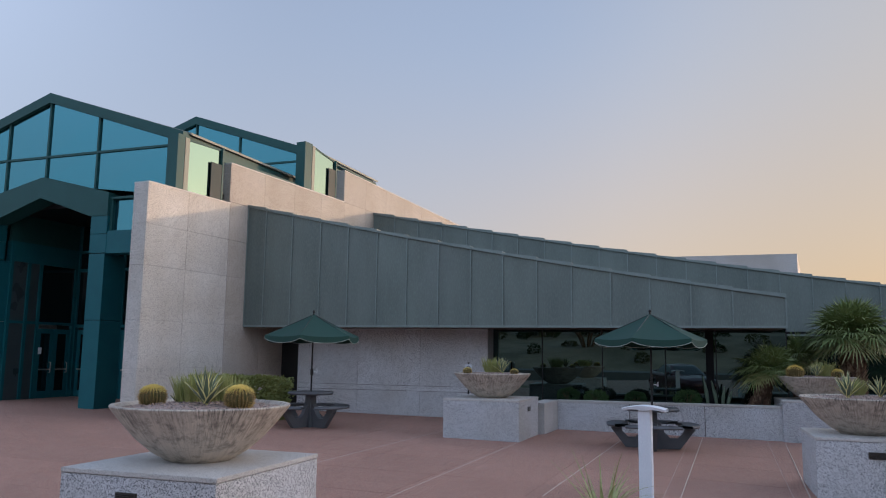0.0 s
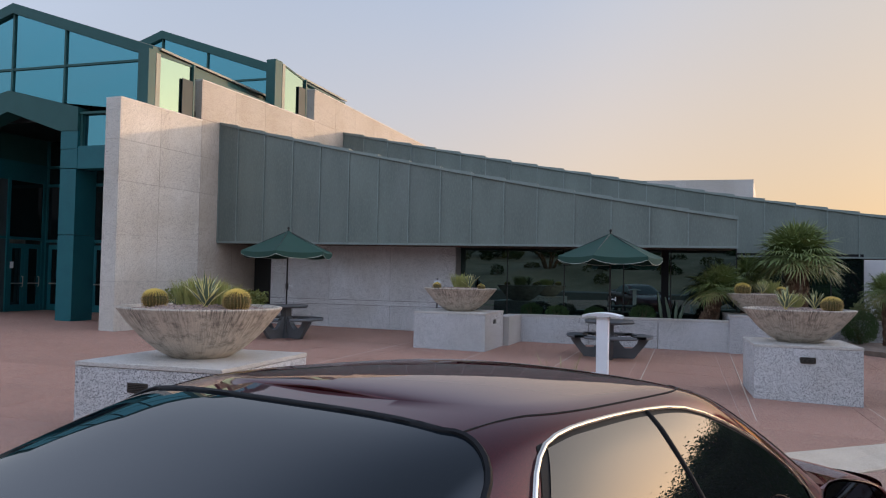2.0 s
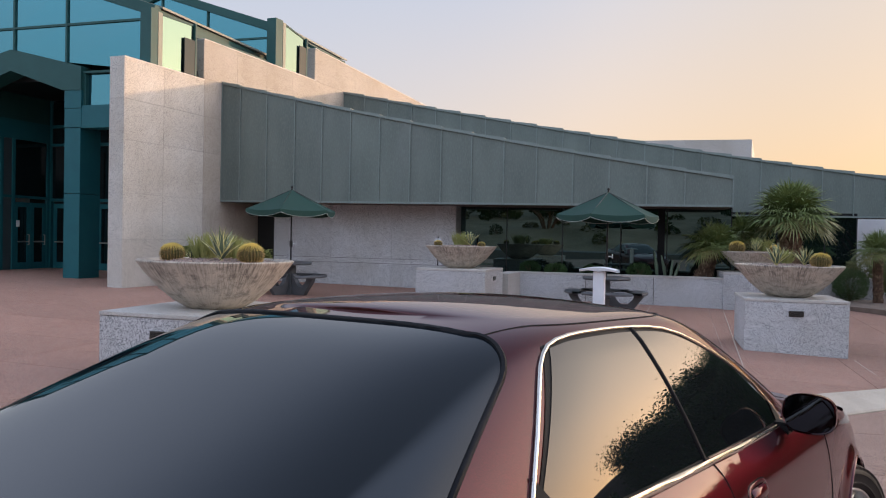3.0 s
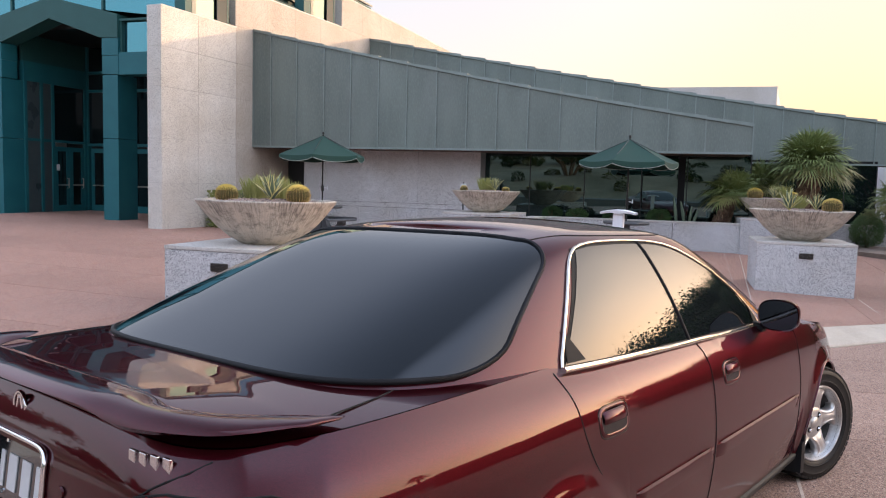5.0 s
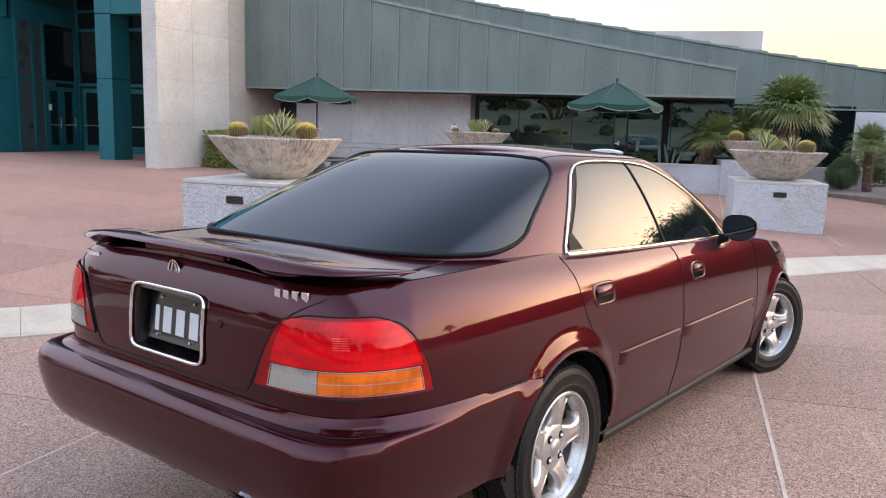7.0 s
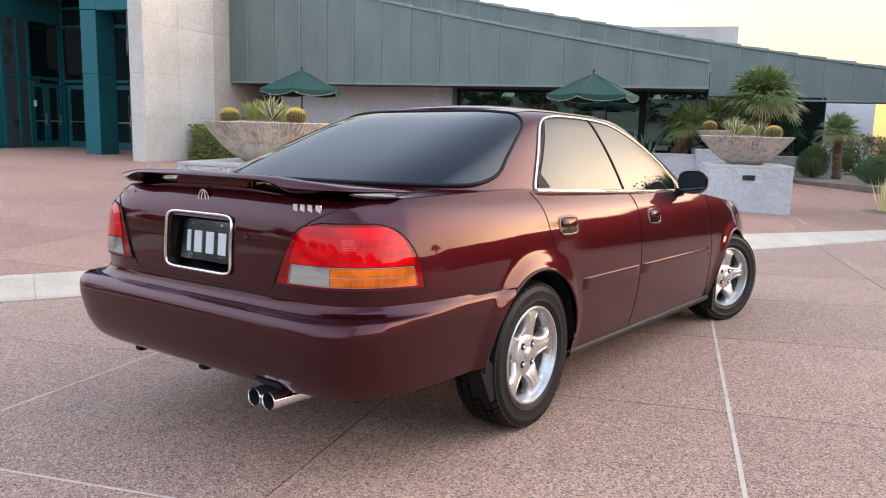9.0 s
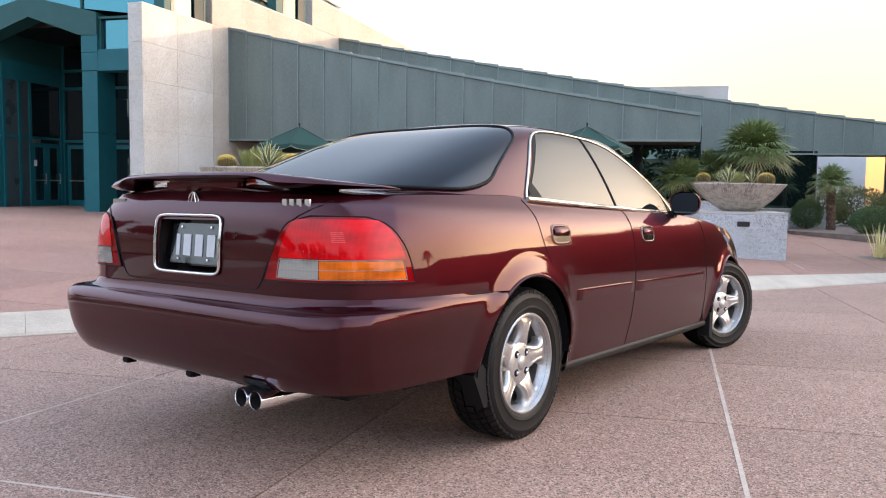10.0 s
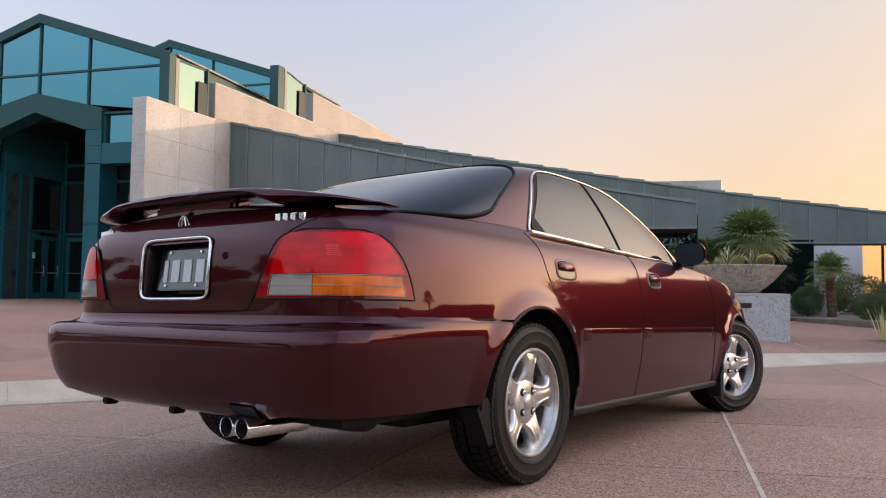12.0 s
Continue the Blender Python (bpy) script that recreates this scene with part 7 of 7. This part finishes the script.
for dx, h, ln in ((0.0, 0.62, -0.12), (0.12, 0.5, 0.05), (-0.2, 0.72, -0.1), (0.22, 0.4, 0.12)):
    part("stem", tube(bmesh.new(), [(dx, 0, 0), (dx + ln * 0.4, 0, h * 0.5), (dx + ln, 0, h)], [0.03, 0.045, 0.015], 8), M["agave"], columnar, smooth=60)

# ---- across the drive: what the glass and the paint mirror ----
M["asphalt"] = surface("street_asphalt", (0.14, 0.14, 0.145), (0.17, 0.17, 0.17), 0.4, 0.9, fine=30)
street = prism(bmesh.new(), [(-80, -19), (80, -19), (80, -13.5), (-80, -13.5)], -0.5, 0.55)
tagged(part("street", street, M["asphalt"]), "grey asphalt street behind the drive", "road", kind="structure")
M["berm"] = surface("gravel_berm", (0.30, 0.24, 0.165), (0.15, 0.125, 0.085), 0.35, 0.95, fine=12, wear=(0.10, 0.08, 0.06))
bm = bmesh.new()
rows = []
for j in range(16):
    row = []
    for i in range(81):
        x, d = -90 + 180 * i / 80, 60 * (j / 15) ** 1.4
        y = -19 - d
        z = 0.5 + 5.5 * (1 - math.exp(-d / 22)) + 0.8 * noise.noise(Vector((x * 0.06, y * 0.08, 0.3))) * min(1, d / 6)
        row.append(Vector((x, y, z)))
    rows.append(row)
tagged(part("hillside", grid_mesh(rows), M["berm"], smooth=60), "gravel hillside rising across the street", "hill", kind="structure")
bm = bmesh.new()
rows = []
for j in range(8):
    row = []
    for i in range(61):
        a = radians(-75 + 130 * i / 60)
        r = 150 + 60 * j / 7
        h = (9.5 + 3.5 * noise.noise(Vector((i * 0.16, 2.0, 0))) + 1.0 * noise.noise(Vector((i * 0.6, 5.0, 0)))) * min(1.0, max(0.0, (53.0 - math.degrees(a)) / 12))
        row.append(Vector((r * math.cos(a), r * math.sin(a), -1.0 + max(0.2, h * 1.5) * math.sin(math.pi * j / 7) ** 0.8)))
    rows.append(row)
M["far_hill"] = surface("scrub_hill", (0.028, 0.027, 0.018), (0.018, 0.018, 0.012), 0.05, 0.95, fine=0.6)
tagged(part("far_hills", grid_mesh(rows), M["far_hill"], smooth=60), "low dark scrub hills on the horizon", "hill", kind="structure")


def desert_tree(x, y, z, h, r, n, label, leaf=0.2):
    """A spreading desert tree: forked trunk, limbs and a crown of clumped small leaves."""
    t = thing("desert_tree", pose(x, y, z), label, "tree", group="desert trees")
    bm = bmesh.new()
    tips = []
    for k in range(7):
        a = k * 2.4 + rnd.uniform(-0.3, 0.3)
        e = Vector((r * 0.75 * math.cos(a), r * 0.75 * math.sin(a), h * rnd.uniform(0.62, 0.92)))
        tube(bm, [(0, 0, 0), e * 0.3 + Vector((0, 0, h * 0.12)), e * 0.65, e], [0.11, 0.09, 0.05, 0.02], 6)
        tips += [e, e * 0.75 + Vector((0, 0, 0.1 * h))]
        for q in range(2):
            f = e + Vector((rnd.uniform(-1, 1), rnd.uniform(-1, 1), rnd.uniform(-0.2, 0.5))) * r * 0.4
            tube(bm, [e * 0.65, (e * 0.65 + f) / 2, f], [0.04, 0.03, 0.01], 5)
            tips.append(f)
    part("trunk", bm, M["palm_trunk"], t, "forked brown trunk and limbs")
    vs, fs = [], []
    for k in range(n):
        c = tips[k % len(tips)] + Vector((rnd.gauss(0, 1), rnd.gauss(0, 1), rnd.gauss(0, 0.7))) * r * 0.16
        d = Vector((rnd.uniform(-1, 1), rnd.uniform(-1, 1), rnd.uniform(-1, 1))).normalized() * leaf
        w = d.orthogonal().normalized() * leaf * 0.42
        b = len(vs)
        vs += [c, c + d * 0.5 + w, c + d, c + d * 0.5 - w]
        fs.append((b, b + 1, b + 2, b + 3))
    me = bpy.data.meshes.new("crown")
    me.from_pydata(vs, [], fs)
    me.materials.append(M["leaf_dark"])
    ob = new("crown", me)
    ob.parent = t
    tagged(ob, kind="stuff")
    return t


for x, y, h, r in ((15.5, 13.5, 4.6, 3.0), (11.9, 12.8, 5.0, 2.1)):
    desert_tree(x, y, -0.75, h, r, 70000, "spreading dark green desert tree beyond the drive", 0.1)
for x, y, h, r in ((-14, -27, 5, 3.4), (4, -30, 5.5, 3.6), (18, -26, 4.5, 3.2), (-30, -34, 6, 4)):
    desert_tree(x, y, 1.5, h, r, 4000, "dark desert tree on the hillside across the street")
rows = []
for j in range(12):
    row = []
    for i in range(41):
        y, d = -60 + 75 * i / 40, 40 * (j / 11) ** 1.4
        row.append(Vector((-27 - d, y, -0.6 + 4.2 * (1 - math.exp(-d / 14)) + 0.6 * noise.noise(Vector((y * 0.07, d * 0.08, 4.3))) * min(1, d / 6))))
    rows.append(row)
tagged(part("west_hillside", grid_mesh(rows), M["berm"], smooth=60), "gravel slope with trees beyond the end of the drive", "hill", kind="structure")
for x, y, h, r in ((-31, 6, 4.8, 3.2), (-33, -1, 3.8, 2.6), (-30, -8.5, 5.2, 3.4), (-34, -15, 4.2, 3.0), (-30, -22, 5.0, 3.2)):
    desert_tree(x, y, 0.2, h, r, 9000, "dark rounded desert tree on the slope beyond the drive")
for k in range(60):
    x, d = rnd.uniform(-40, 40), rnd.uniform(2, 26)
    leafy("scrub_bush", x, -19 - d, 0.35 + 5.5 * (1 - math.exp(-d / 22)), rnd.uniform(0.5, 1.1), rnd.uniform(0.5, 1.0), rnd.uniform(0.6, 1.3), 260, M["leaf_dark"] if k % 2 else M["hedge_leaf"], "dry scrub bush on the hillside", size=0.2, group="scrub bushes")
# unseen trees added along the hilltop to darken the mirrored skyline
for k in range(18):
    x, d = -48 + 5.6 * k + rnd.uniform(-1.5, 1.5), rnd.uniform(14, 34)
    leafy("scrub_bush", x, -19 - d, 0.3 + 5.5 * (1 - math.exp(-d / 22)), rnd.uniform(2.2, 3.4), rnd.uniform(1.6, 2.4), rnd.uniform(2.6, 4.2), 1500, M["leaf_dark"], "dark rounded tree added unseen to darken the mirrored skyline", size=0.4, group="scrub bushes")
# hedges added out of view to give the car's mirrored skyline its dark edge
leafy("hedge", 10.7, 9.4, -0.75, 3.0, 0.8, 3.3, 70000, M["leaf_dark"], "unseen dark hedge added as the skyline mirrored in the side glass", boxy=True, size=0.11, group="hedges")
leafy("hedge", 33, 10.5, -0.75, 1.6, 7.0, 3.7, 24000, M["leaf_dark"], "unseen long dark hedge added as the far skyline in the paint", boxy=True, size=0.5, group="hedges")
fan_palm(46, 2.2, -0.75, 6.2, 2.6, (0.3, 0.2), 30, 0.24, "tall fan palm standing alone beyond the drive")
